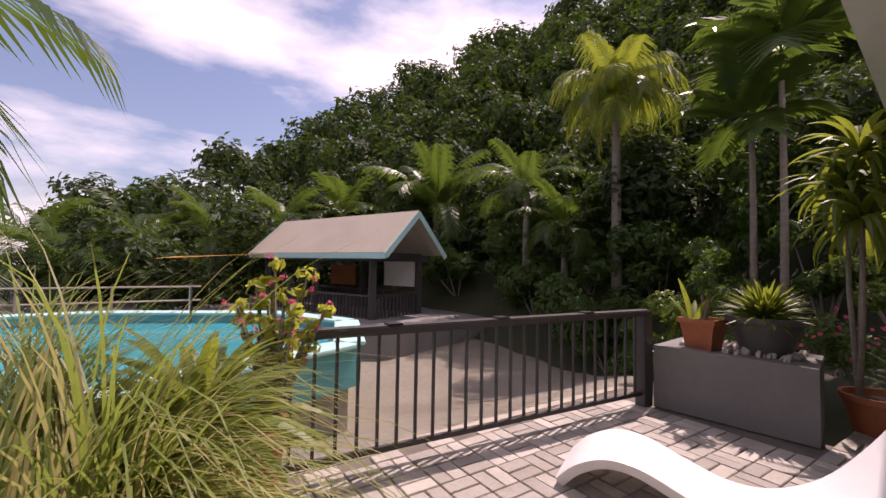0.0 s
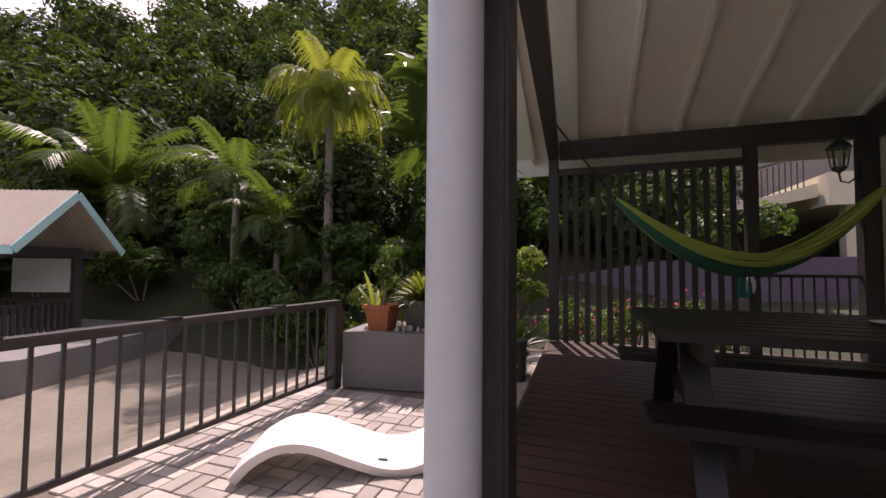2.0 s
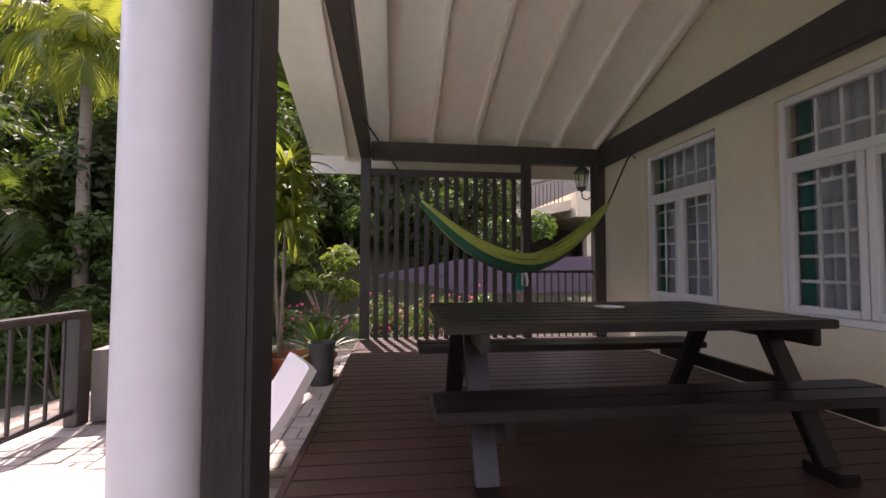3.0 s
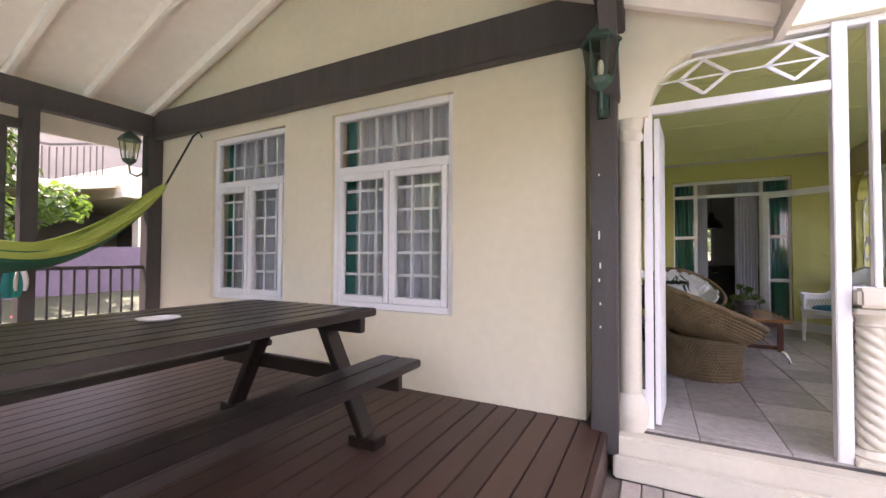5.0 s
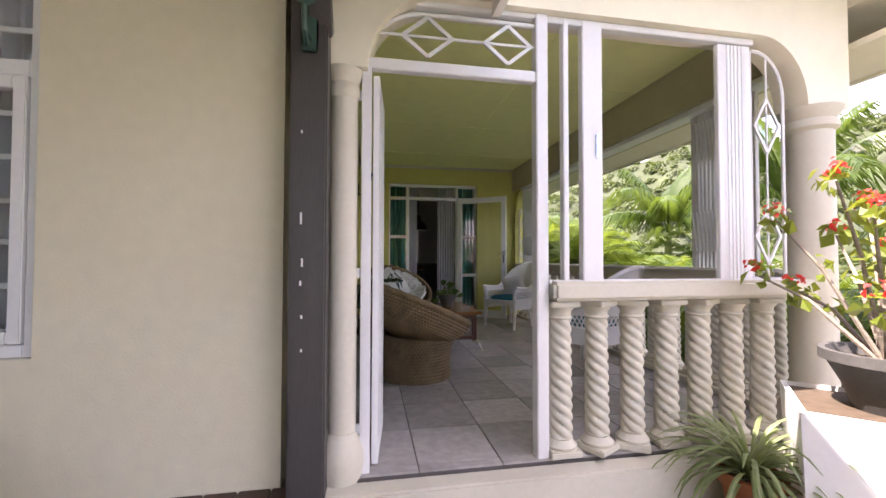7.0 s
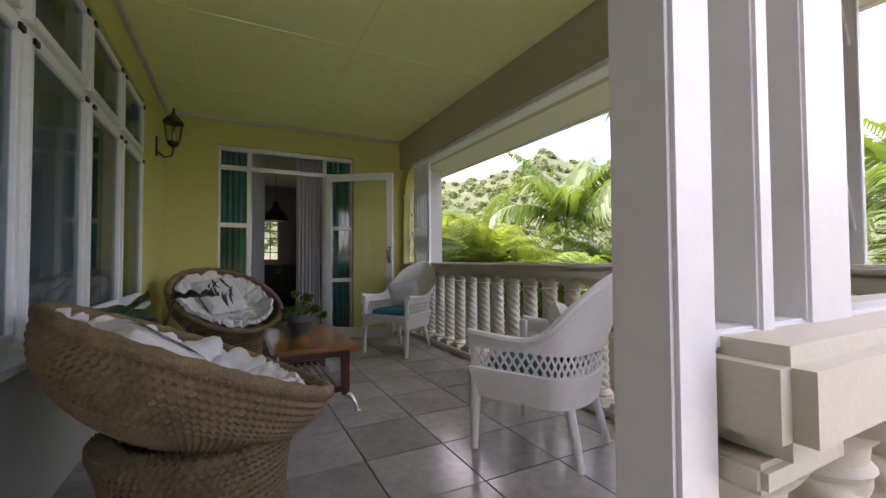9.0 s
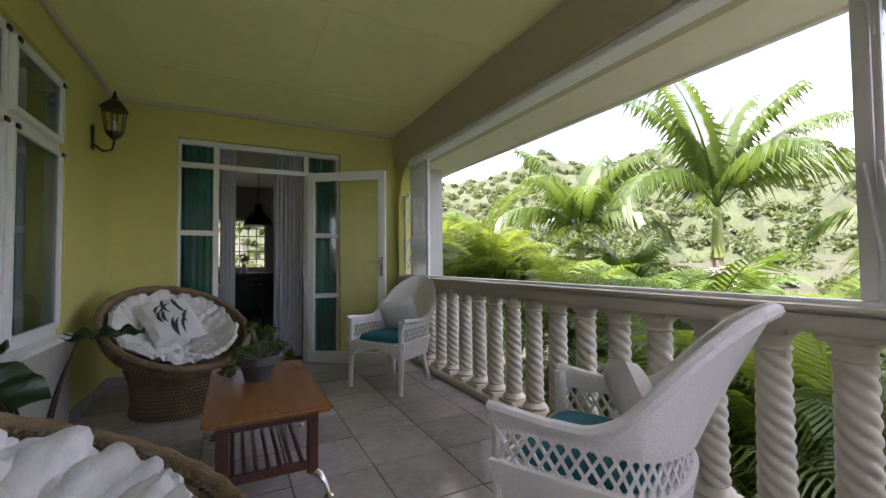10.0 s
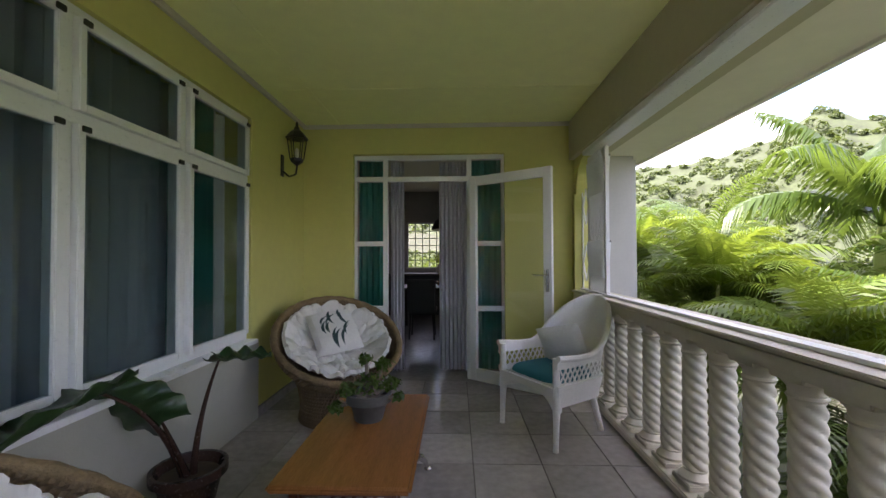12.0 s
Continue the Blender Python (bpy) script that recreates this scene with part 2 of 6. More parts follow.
M_ROPE = mat("dark_rope", (0.03, 0.03, 0.03), 0.9, vary=0.2)
M_ROOM = mat("dim_room_paint", (0.45, 0.44, 0.40), 0.85, vary=0.05)
M_KITCH = mat("dark_kitchen_front", (0.05, 0.05, 0.055), 0.5, vary=0.1)
M_PINK = mat("pink_petals", (0.75, 0.12, 0.25), 0.6, vary=0.2, scale=8, per="island", translucent=0.4, tcol=(0.9, 0.2, 0.3))
M_RED = mat("red_bracts", (0.75, 0.06, 0.05), 0.6, vary=0.2, scale=8, per="island", translucent=0.4, tcol=(0.9, 0.12, 0.08))
M_ORANGE = mat("orange_canvas", (0.62, 0.36, 0.08), 0.8, vary=0.1)
M_PURPLE = mat("mauve_painted_wall", (0.15, 0.12, 0.17), 0.85, vary=0.12, scale=1.2, bump=0.15, stain=0.3)


# ---- mesh helpers ----
def part(name, bm, material, parent=None, label="", smooth=False):
    me = bpy.data.meshes.new(name)
    bm.normal_update()
    bm.to_mesh(me)
    bm.free()
    for m in (material if isinstance(material, (list, tuple)) else [material]):
        me.materials.append(m)
    if smooth:
        me.polygons.foreach_set("use_smooth", [True] * len(me.polygons))
        me.set_sharp_from_angle(angle=radians(40))
    ob = new(name, me)
    ob.parent = parent
    if label:
        tagged(ob, label)
    return ob


def thing(name, label, category, m=None, group="", kind=""):
    ob = new(name)
    ob.empty_display_size = 0.1
    ob.matrix_basis = m or Matrix()
    return tagged(ob, label, category, group, kind)


def box(bm, x0, x1, y0, y1, z0, z1, bevel=0.0, mi=0):
    vs = [bm.verts.new((x, y, z)) for z in (z0, z1) for y in (y0, y1) for x in (x0, x1)]
    fs = [bm.faces.new([vs[i] for i in f]) for f in ((0, 2, 3, 1), (4, 5, 7, 6), (0, 1, 5, 4), (2, 6, 7, 3), (0, 4, 6, 2), (1, 3, 7, 5))]
    for f in fs:
        f.material_index = mi
    if bevel:
        es = list({e for f in fs for e in f.edges})
        bmesh.ops.bevel(bm, geom=es, offset=bevel, segments=2, affect="EDGES")
    return vs


def xbox(bm, m, sx, sy, sz, bevel=0.0):
    """A box of that size centred on the pose m."""
    r = bmesh.ops.create_cube(bm, size=1.0, matrix=m @ Matrix.Diagonal((sx, sy, sz, 1)))
    if bevel:
        bmesh.ops.bevel(bm, geom=list({e for v in r["verts"] for e in v.link_edges}), offset=bevel, segments=2, affect="EDGES")


def beam_between(bm, a, b, w, h, bevel=0.004, up=(0, 0, 1)):
    """A squared timber from a to b."""
    a, b = Vector(a), Vector(b)
    d = b - a
    x = d.normalized()
    y = Vector(up).cross(x)
    if y.length < 1e-4:
        y = Vector((0, 1, 0))
    y.normalize()
    z = x.cross(y)
    m = Matrix((x, y, z)).transposed().to_4x4()
    m.translation = (a + b) / 2
    xbox(bm, m, d.length, w, h, bevel)


def lathe(bm, prof, n=24, m=None):
    """Turns a profile of (radius, height) round z."""
    m = m or Matrix()
    rings = []
    for r, z in prof:
        rings.append([bm.verts.new(m @ Vector((r * math.cos(2 * math.pi * i / n), r * math.sin(2 * math.pi * i / n), z))) for i in range(n)])
    for a, b in zip(rings, rings[1:]):
        for i in range(n):
            bm.faces.new((a[i], a[(i + 1) % n], b[(i + 1) % n], b[i]))
    if prof[0][0] > 1e-4:
        bm.faces.new(rings[0][::-1])
    if prof[-1][0] > 1e-4:
        bm.faces.new(rings[-1])


def tube(bm, pts, r, n=8, cap=True):
    """A round bar along points; r: one radius, or one for each point."""
    pts = [Vector(p) for p in pts]
    rs = r if isinstance(r, (list, tuple)) else [r] * len(pts)
    rings = []
    ref = Vector((0, 0, 1))
    d0 = (pts[1] - pts[0]).normalized()
    if abs(d0.dot(ref)) > 0.9:
        ref = Vector((1, 0, 0))
    side = d0.cross(ref).normalized()
    for i, p in enumerate(pts):
        d = (pts[min(i + 1, len(pts) - 1)] - pts[max(i - 1, 0)]).normalized()
        side = (side - d * side.dot(d)).normalized()
        up = d.cross(side)
        rings.append([bm.verts.new(p + (side * math.cos(2 * math.pi * k / n) + up * math.sin(2 * math.pi * k / n)) * rs[i]) for k in range(n)])
    for a, b in zip(rings, rings[1:]):
        for k in range(n):
            bm.faces.new((a[k], a[(k + 1) % n], b[(k + 1) % n], b[k]))
    if cap:
        bm.faces.new(rings[0][::-1])
        bm.faces.new(rings[-1])


def prism(bm, outline, axis, c0, c1):
    """A flat outline of 2D points pulled along an axis ('x', 'y' or 'z') from c0 to c1."""
    def at(p, c):
        return {"x": (c, p[0], p[1]), "y": (p[0], c, p[1]), "z": (p[0], p[1], c)}[axis]
    a = [bm.verts.new(at(p, c0)) for p in outline]
    b = [bm.verts.new(at(p, c1)) for p in outline]
    bm.faces.new(a)
    bm.faces.new(b[::-1])
    for i in range(len(a)):
        j = (i + 1) % len(a)
        bm.faces.new((a[i], b[i], b[j], a[j]))
    bmesh.ops.recalc_face_normals(bm, faces=bm.faces)


def curved(f, us, vs, name, material, parent=None, label="", thick=0.0, closed_u=False):
    """A sheet of points f(u, v), given thickness towards its back."""
    bm = bmesh.new()
    grid = [[bm.verts.new(f(u, v)) for v in vs] for u in us]
    nu = len(us) if closed_u else len(us) - 1
    for i in range(nu):
        for j in range(len(vs) - 1):
            k = (i + 1) % len(us)
            bm.faces.new((grid[i][j], grid[k][j], grid[k][j + 1], grid[i][j + 1]))
    if thick:
        bm.normal_update()
        bmesh.ops.solidify(bm, geom=bm.faces[:], thickness=thick)
    return part(name, bm, material, parent, label, smooth=True)


def lin(a, b, n):
    return [a + (b - a) * i / (n - 1) for i in range(n)]


def bez(p0, p1, p2, t):
    return Vector(p0) * (1 - t) ** 2 + Vector(p1) * 2 * t * (1 - t) + Vector(p2) * t * t


def cloud_mesh(name, verts, faces, material, parent=None):
    me = bpy.data.meshes.new(name)
    me.from_pydata(verts, [], faces)
    for m in (material if isinstance(material, (list, tuple)) else [material]):
        me.materials.append(m)
    ob = new(name, me)
    ob.parent = parent
    return ob


G = -0.25          # the paved yard, below the veranda floor at 0

# ---- structure: ground ----
def ground_height(x, y):
    """The garden falls away from the house and climbs steeply to the wooded hill."""
    z = -0.55 - 1.2 * min(1, max(0, (-5.6 - y) / 1.5))
    if x < -4.5:
        z += min(1.0, (-4.5 - x) / 5)
    if x > 3.4:
        z = -2.7 - 1.5 * min(1, max(0, (x - 9) / 20))
    d = -0.985 * x - 0.17 * max(y, -100.0)
    if y > -2.5:
        d -= 17.0 * min(1.0, (y + 2.5) / 3.0)
    z += min(44.0, max(0, d - 9.0) * 0.66)
    if math.hypot(x, y) > 60 and y > -20:
        z += (math.hypot(x, y) - 60) * 0.12
    return z


bm = bmesh.new()
xs = [-400, -200, -110, -70] + [-48 + 1.5 * i for i in range(60)] + [55, 75, 110, 200, 400]
ys = [-400, -200, -110, -70] + [-48 + 1.5 * i for i in range(60)] + [55, 75, 110, 200, 400]
gv = [[bm.verts.new((x, y, ground_height(x, y) + 0.12 * noise.noise((x * 0.3, y * 0.3, 0)))) for y in ys] for x in xs]
for i in range(len(xs) - 1):
    for j in range(len(ys) - 1):
        bm.faces.new((gv[i][j], gv[i + 1][j], gv[i + 1][j + 1], gv[i][j + 1]))
tagged(part("ground", bm, M_GRASS, smooth=True), "soil and grass falling away from the house", "ground", kind="structure")

bm = bmesh.new()
box(bm, -3.2, 4.4, -5.9, -0.02, G - 0.5, G - 0.012)
box(bm, -5.6, -3.2, -4.25, -3.5, G - 0.5, G - 0.012)
pavement = tagged(part("pavement", bm, M_JOINT), "yard paved with weathered grey concrete blocks", "pavement", kind="structure")

# concrete drive outside the railing, falling towards the pool
def drive_z(x, y):
    t = min(1, max(0, (-6.1 - y) / 3.2))
    return -0.5 - 0.8 * t * t * (3 - 2 * t) + 0.25 * min(1, max(0, (-10 - y) / 5))


bm = bmesh.new()
dv = []
for i in range(25):
    y = -5.95 - 0.4 * i
    x0 = -4.2 - 3.6 * math.sin(min(1, i / 16) * math.pi / 2)
    x1 = 1.6 - 0.25 * i
    dv.append([bm.verts.new((x0 + (x1 - x0) * j / 12, y, drive_z(0, y) + 0.02 * noise.noise((j * 0.9, i * 0.5, 1)))) for j in range(13)])
for a, b in zip(dv, dv[1:]):
    for j in range(12):
        bm.faces.new((a[j], b[j], b[j + 1], a[j + 1]))
bmesh.ops.solidify(bm, geom=bm.faces[:], thickness=-0.15)
bmesh.ops.recalc_face_normals(bm, faces=bm.faces)
tagged(part("road", bm, M_CONC), "pale worn concrete driveway below the yard", "road", kind="structure")
bm = bmesh.new()
box(bm, -3.1, 1.6, -5.98, -5.88, -0.7, G + 0.004, 0.01)
tagged(part("pavement_edge", bm, M_CONC), "pale concrete edging along the paved yard", "kerb", kind="structure")

# ---- structure: timber deck and porch ----
bm = bmesh.new()
box(bm, -4.98, 0.10, -3.47, 0.0, G, -0.035)
deck = tagged(part("floor_deck", bm, M_JOINT), "raised deck of brown painted boards", "deck", kind="structure")
bm = bmesh.new()
box(bm, -4.99, 0.135, -3.515, -3.475, G, -0.004, 0.004)
box(bm, 0.104, 0.135, -3.475, 0.0, G, -0.004, 0.004)
part("fascia_board", bm, M_DECK, deck)

RX, RZ = -2.35, 3.72     # ridge of the porch roof


def roof_z(x):
    return RZ - (x - RX) * 0.415 if x > RX else RZ - (RX - x) * 0.38


bm = bmesh.new()
wins = [(-3.88, -2.77), (-2.175, -0.965)]
z0w, z1w = 0.60, 2.32
box(bm, -5.0, wins[0][0], 0, 0.2, G, 2.8)
box(bm, wins[0][1], wins[1][0], 0, 0.2, G, 2.8)
box(bm, wins[1][1], 0.0, 0, 0.2, G, 2.8)
for a, b in wins:
    box(bm, a, b, 0, 0.2, G, z0w)
    box(bm, a, b, 0, 0.2, z1w, 2.8)
prism(bm, [(-5.0, 2.8), (0.2, 2.8), (0.2, 2.85), (RX, RZ + 0.1), (-5.0, 2.85)], "y", 0.0, 0.2)
tagged(part("wall_front", bm, M_WALL), "smooth cream rendered house wall with a gable", "wall", kind="structure")

bm = bmesh.new()
for s, xe in ((1, 1.0), (-1, -5.35)):
    prism(bm, [(RX, RZ + 0.02), (xe, roof_z(xe) + 0.02), (xe, roof_z(xe) + 0.12), (RX, RZ + 0.14)], "y", -4.25, 0.2)
for i in range(7):
    y = -0.13 - i * 0.60
    for xe in (0.98, -5.3):
        beam_between(bm, (RX, y, RZ - 0.03), (xe, y, roof_z(xe) - 0.03), 0.05, 0.09, 0)
box(bm, RX - 0.04, RX + 0.04, -4.2, 0, RZ - 0.16, RZ - 0.01)
for xe in (1.0, -5.35):
    box(bm, xe - 0.02, xe + 0.02, -4.25, 0.0, roof_z(xe) - (0.10 if xe > 0 else 0.23), roof_z(xe) + 0.13)
tagged(part("ceiling_porch", bm, M_ROOFIN), "white boarded porch soffit with slim rafters", "ceiling", kind="structure")

tm = thing("porch_frame", "dark brown painted timber posts and beams of the porch", "porch frame", kind="structure")


def timber(name, x0, x1, y0, y1, z0, z1):
    b = bmesh.new()
    box(b, x0, x1, y0, y1, z0, z1, 0.008)
    return part(name, b, M_DARK, tm)


timber("wall_beam", -4.97, 0.10, -0.11, -0.003, 2.43, 2.74)
b = bmesh.new()
beam_between(b, (0.10, -3.29, 2.57), (-4.97, -3.43, 2.57), 0.14, 0.20, 0.008)
part("front_beam", b, M_DARK, tm)
timber("end_beam", -4.96, -4.83, -3.35, -0.11, 2.46, 2.70)
timber("side_beam", 0.103, 0.243, -3.5, -0.01, 2.46, 2.75)
timber("post", -0.006, 0.105, -3.345, -3.20, G, 2.47)
timber("post", 0.045, 0.20, -0.13, 0.02, G + 0.12, 2.46)
timber("post", -4.97, -4.84, -3.49, -3.36, 0, 2.50)
timber("post", -4.97, -4.84, -1.22, -1.10, 0, 2.50)
timber("post", -4.97, -4.82, -0.16, -0.004, 0, 2.46)
b = bmesh.new()
beam_between(b, (0.17, -0.06, 2.02), (0.17, -0.42, 2.47), 0.09, 0.10)
part("brace", b, M_DARK, tm)

for k, (z, h) in enumerate(((1.16, 0.05), (0.98, 0.035), (0.90, 0.02), (0.76, 0.015), (1.55, 0.012), (0.62, 0.012))):
    b = bmesh.new()
    box(b, 0.092 + 0.006 * (k % 2), 0.100 + 0.006 * (k % 2), -0.1325, -0.1295, z, z + h)
    part("paint_chip", b, M_WHITE, tm)

# ---- structure: veranda ----
bm = bmesh.new()
box(bm, 0.0, 3.25, 0.02, 5.12, G - 1.6, -0.012)
floor_v = tagged(part("floor_veranda", bm, M_GROUT), "veranda floor of glossy grey marbled tiles", "floor", kind="structure")
bm = bmesh.new()
box(bm, 0.17, 3.15, -0.10, 0.02, G, -0.02, 0.012)
box(bm, 0.17, 1.30, -0.16, -0.10, G, -0.12, 0.012)
tagged(part("step", bm, M_CREAM), "cream painted concrete step with worn edge", "step", kind="structure")

bm = bmesh.new()
VY0, VY1, VZ0, VZ1 = 1.1, 4.03, 0.64, 2.345
box(bm, -0.02, 0.2, 0.2, VY0, 0, 2.68)
box(bm, -0.02, 0.2, VY1, 5.115, 0, 2.68)
box(bm, -0.02, 0.2, VY0, VY1, 0, VZ0)
box(bm, -0.02, 0.2, VY0, VY1, VZ1, 2.68)
tagged(part("wall_side", bm, M_OLIVE), "olive rendered veranda wall around a long window", "wall", kind="structure")
# low wall under the long window, its shade mixed into the paint colour
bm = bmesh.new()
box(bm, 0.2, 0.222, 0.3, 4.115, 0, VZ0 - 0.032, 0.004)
tagged(part("wall_dado", bm, M_DADO_SHADE), "low cream wall under the long window, darkened for shade", "wall", kind="structure")
bm = bmesh.new()
DX0, DX1, DZ = 0.715, 2.285, 2.335
box(bm, -0.02, DX0, 5.115, 5.315, 0, 2.68)
box(bm, DX1, 3.25, 5.115, 5.315, 0, 2.68)
box(bm, DX0, DX1, 5.115, 5.315, DZ, 2.68)
tagged(part("wall_end", bm, M_OLIVE), "olive rendered end wall with a glazed door", "wall", kind="structure")
bm = bmesh.new()
box(bm, 0.0, 3.25, 0.0, 5.315, 2.64, 2.78)
for y in (1.6, 2.9, 4.2):
    box(bm, 0.2, 2.94, y, y + 0.02, 2.635, 2.642)
for x in (0.58, 1.73):
    box(bm, x - 0.01, x + 0.01, 0.2, 5.115, 2.635, 2.642)
tagged(part("ceiling_veranda", bm, M_CEIL), "pale green-cream panelled veranda ceiling with cover strips", "ceiling", kind="structure")
bm = bmesh.new()
box(bm, 0.2, 0.235, 0.2, 5.115, 2.60, 2.64, 0.006)
box(bm, 0.235, 2.94, 5.08, 5.115, 2.60, 2.64, 0.006)
tagged(part("trim", bm, M_CREAM), "cream cornice strip along the ceiling", "trim", kind="structure")
bm = bmesh.new()
box(bm, 2.94, 3.25, 0.2, 5.115, 2.25, 2.64)
tagged(part("lintel_side", bm, M_LINTEL), "beige rendered beam above the veranda opening", "beam", kind="structure")
bm = bmesh.new()
box(bm, 2.96, 3.10, 0.3, 4.74, 2.20, 2.247, 0.006)
tagged(part("trim_grille_track", bm, M_ALU), "white painted metal track under the beam", "trim", kind="structure")
bm = bmesh.new()
box(bm, 3.25, 3.77, -0.5, 6.4, 2.29, 2.33)
box(bm, 3.77, 3.81, -0.5, 6.4, 2.27, 2.55)
box(bm, 3.25, 3.81, -0.5, 6.4, 2.55, 2.6)
tagged(part("ceiling_eave", bm, M_EAVE), "cream eave soffit outside the veranda", "eave", kind="structure")

# header wall above the gate, with curved corners at the columns
bm = bmesh.new()
zs, zt = 1.92, 2.30


def arch_corner(xa, xb):
    pts = []
    for i in range(11):
        a = math.pi / 2 * i / 10
        pts.append((xa + (xb - xa) * (1 - math.cos(a)), zs + (zt - zs) * math.sin(a)))
    return pts


left = arch_corner(0.37, 0.72)
right = arch_corner(2.90, 2.58)
prism(bm, [(0.165, zs)] + left + right[::-1] + [(3.2, zs), (3.2, 2.9), (0.165, 2.9)], "y", 0.0, 0.2)
tagged(part("wall_header", bm, M_EAVE), "cream rendered header with rounded corners above the gate", "wall", kind="structure")
# closing arch at the far right corner
bm = bmesh.new()
corner = [(4.76 + 0.28 * math.sin(a), 1.89 + 0.34 * math.cos(a)) for a in [math.pi / 16 * i for i in range(9)]]
prism(bm, [(5.114, 2.249), (4.76, 2.249)] + corner + [(5.114, 1.89)], "x", 2.99, 3.2)
tagged(part("wall_arch_corner", bm, M_OLIVE), "olive rounded arch corner by the end wall", "wall", kind="structure")
bm = bmesh.new()
box(bm, 2.97, 3.22, 5.04, 5.113, 0, 1.889)
tagged(part("wall_pier", bm, M_OLIVE), "olive rendered pier at the end wall", "wall", kind="structure")
bm = bmesh.new()
box(bm, 0.2, 0.215, 4.12, 5.115, 0, 0.08)
box(bm, 0.215, 0.715, 5.10, 5.115, 0, 0.08)
tagged(part("baseboard", bm, M_TILE), "grey tile skirting along the veranda wall", "skirting", kind="structure")

# roof over the veranda and house body, closing the place above
bm = bmesh.new()
box(bm, -6.2, 3.95, 0.21, 11.2, 2.79, 2.95)
box(bm, 0.3, 3.95, -0.5, 0.2, 2.905, 2.95)
box(bm, 1.03, 3.95, -0.56, -0.5, 2.68, 2.96)
tagged(part("roof_house", bm, M_EAVE), "flat cream house roof with eave boards", "roof", kind="structure")

# rooms behind the windows and the door
bm = bmesh.new()
box(bm, -5.0, -4.9, 0.2, 5.5, 0, 2.79)
box(bm, -4.9, -0.02, 3.4, 3.5, 0, 2.79)
box(bm, -4.9, -0.02, 0.2, 3.4, -0.02, 0)
box(bm, -0.6, -0.5, 5.28, 11, 0, 2.79)
box(bm, 3.6, 3.7, 5.315, 11, 0, 2.79)
box(bm, -0.5, 0.62, 10.4, 10.5, 0, 2.79)
box(bm, 1.86, 3.6, 10.4, 10.5, 0, 2.79)
box(bm, 0.62, 1.86, 10.4, 10.5, 0, 0.98)
box(bm, 0.62, 1.86, 10.4, 10.5, 2.08, 2.79)
box(bm, -0.5, -0.02, 5.14, 5.28, 0, 2.79)
box(bm, 3.25, 3.6, 5.14, 5.315, 0, 2.79)
tagged(part("wall_rooms", bm, M_ROOM), "plain interior walls seen through glass", "wall", kind="structure")
bm = bmesh.new()
box(bm, -0.5, 3.6, 5.125, 10.4, -0.05, -0.005)
tagged(part("floor_room", bm, M_TILE), "grey tiled dining room floor", "floor", kind="structure")

# ---- windows in the house wall ----
def grid_window(a, b, name):
    w = thing(name, "white framed window with security bars and drawn curtains", "window", pose((a + b) / 2, 0.035, 0), kind="structure")
    h = (b - a) / 2
    q = bmesh.new()
    for x0, x1, z0, z1 in ((-h, -h + 0.055, z0w, z1w), (h - 0.055, h, z0w, z1w), (-h + 0.055, h - 0.055, z0w, z0w + 0.055), (-h + 0.055, h - 0.055, z1w - 0.055, z1w), (-h + 0.055, h - 0.055, 1.775, 1.845)):
        box(q, x0, x1, 0.0, 0.06, z0, z1, 0.005)
    part("window_frame", q, M_WHITE, w)
    for s in (-1, 1):
        q = bmesh.new()
        xa, xb = (-h + 0.06, -0.004) if s < 0 else (0.004, h - 0.06)
        for x0, x1, z0, z1 in ((xa, xa + 0.05, z0w + 0.06, 1.77), (xb - 0.05, xb, z0w + 0.06, 1.77), (xa + 0.05, xb - 0.05, z0w + 0.06, z0w + 0.11), (xa + 0.05, xb - 0.05, 1.72, 1.77)):
            box(q, x0, x1, -0.012, 0.04, z0, z1, 0.005)
        sash = part("sash", q, M_WHITE, w)
        q = bmesh.new()
        box(q, xa + 0.05, xb - 0.05, 0.012, 0.016, z0w + 0.11, 1.72)
        pane = part("pane", q, M_GLASS, sash)
        pane.visible_shadow = False
    q = bmesh.new()
    box(q, -h + 0.055, h - 0.055, 0.02, 0.024, 1.845, z1w - 0.055)
    pane = part("pane", q, M_GLASS, w)
    pane.visible_shadow = False
    n = 6
    for i in range(1, n):
        q = bmesh.new()
        x = -h + 0.06 + (2 * h - 0.12) * i / n
        box(q, x - 0.011, x + 0.011, 0.062, 0.074, z0w + 0.02, z1w - 0.02)
        part("bar", q, M_WHITE, w)
    for z in [0.70, 0.894, 1.083, 1.26, 1.449, 1.638, 2.004]:
        q = bmesh.new()
        box(q, -h + 0.03, h - 0.03, 0.074, 0.084, z - 0.012, z + 0.012)
        part("bar", q, M_WHITE, w)
    q = bmesh.new()
    box(q, -h - 0.0, h, -0.034, 0.17, z0w - 0.004, z0w + 0.004)
    part("window_sill", q, M_CREAM, w)
    return w


def curtain(name, label, p0, p1, z0, z1, material, folds, depth):
    """A hanging curtain between two points of the plan, with soft folds."""
    p0, p1 = Vector((*p0, 0)), Vector((*p1, 0))
    d = (p1 - p0)
    nrm = Vector((-d.y, d.x, 0)).normalized()
    n = folds * 6

    def f(u, v):
        wob = math.sin(u * folds * 2 * math.pi) * depth + 0.3 * depth * math.sin(u * folds * 5.3 + 1.7)
        q = p0 + d * u + nrm * wob * (0.6 + 0.4 * v)
        return (q.x, q.y, z1 + (z0 - z1) * v)
    return tagged(curved(f, lin(0, 1, n), lin(0, 1, 5), name, material), label, "curtain")


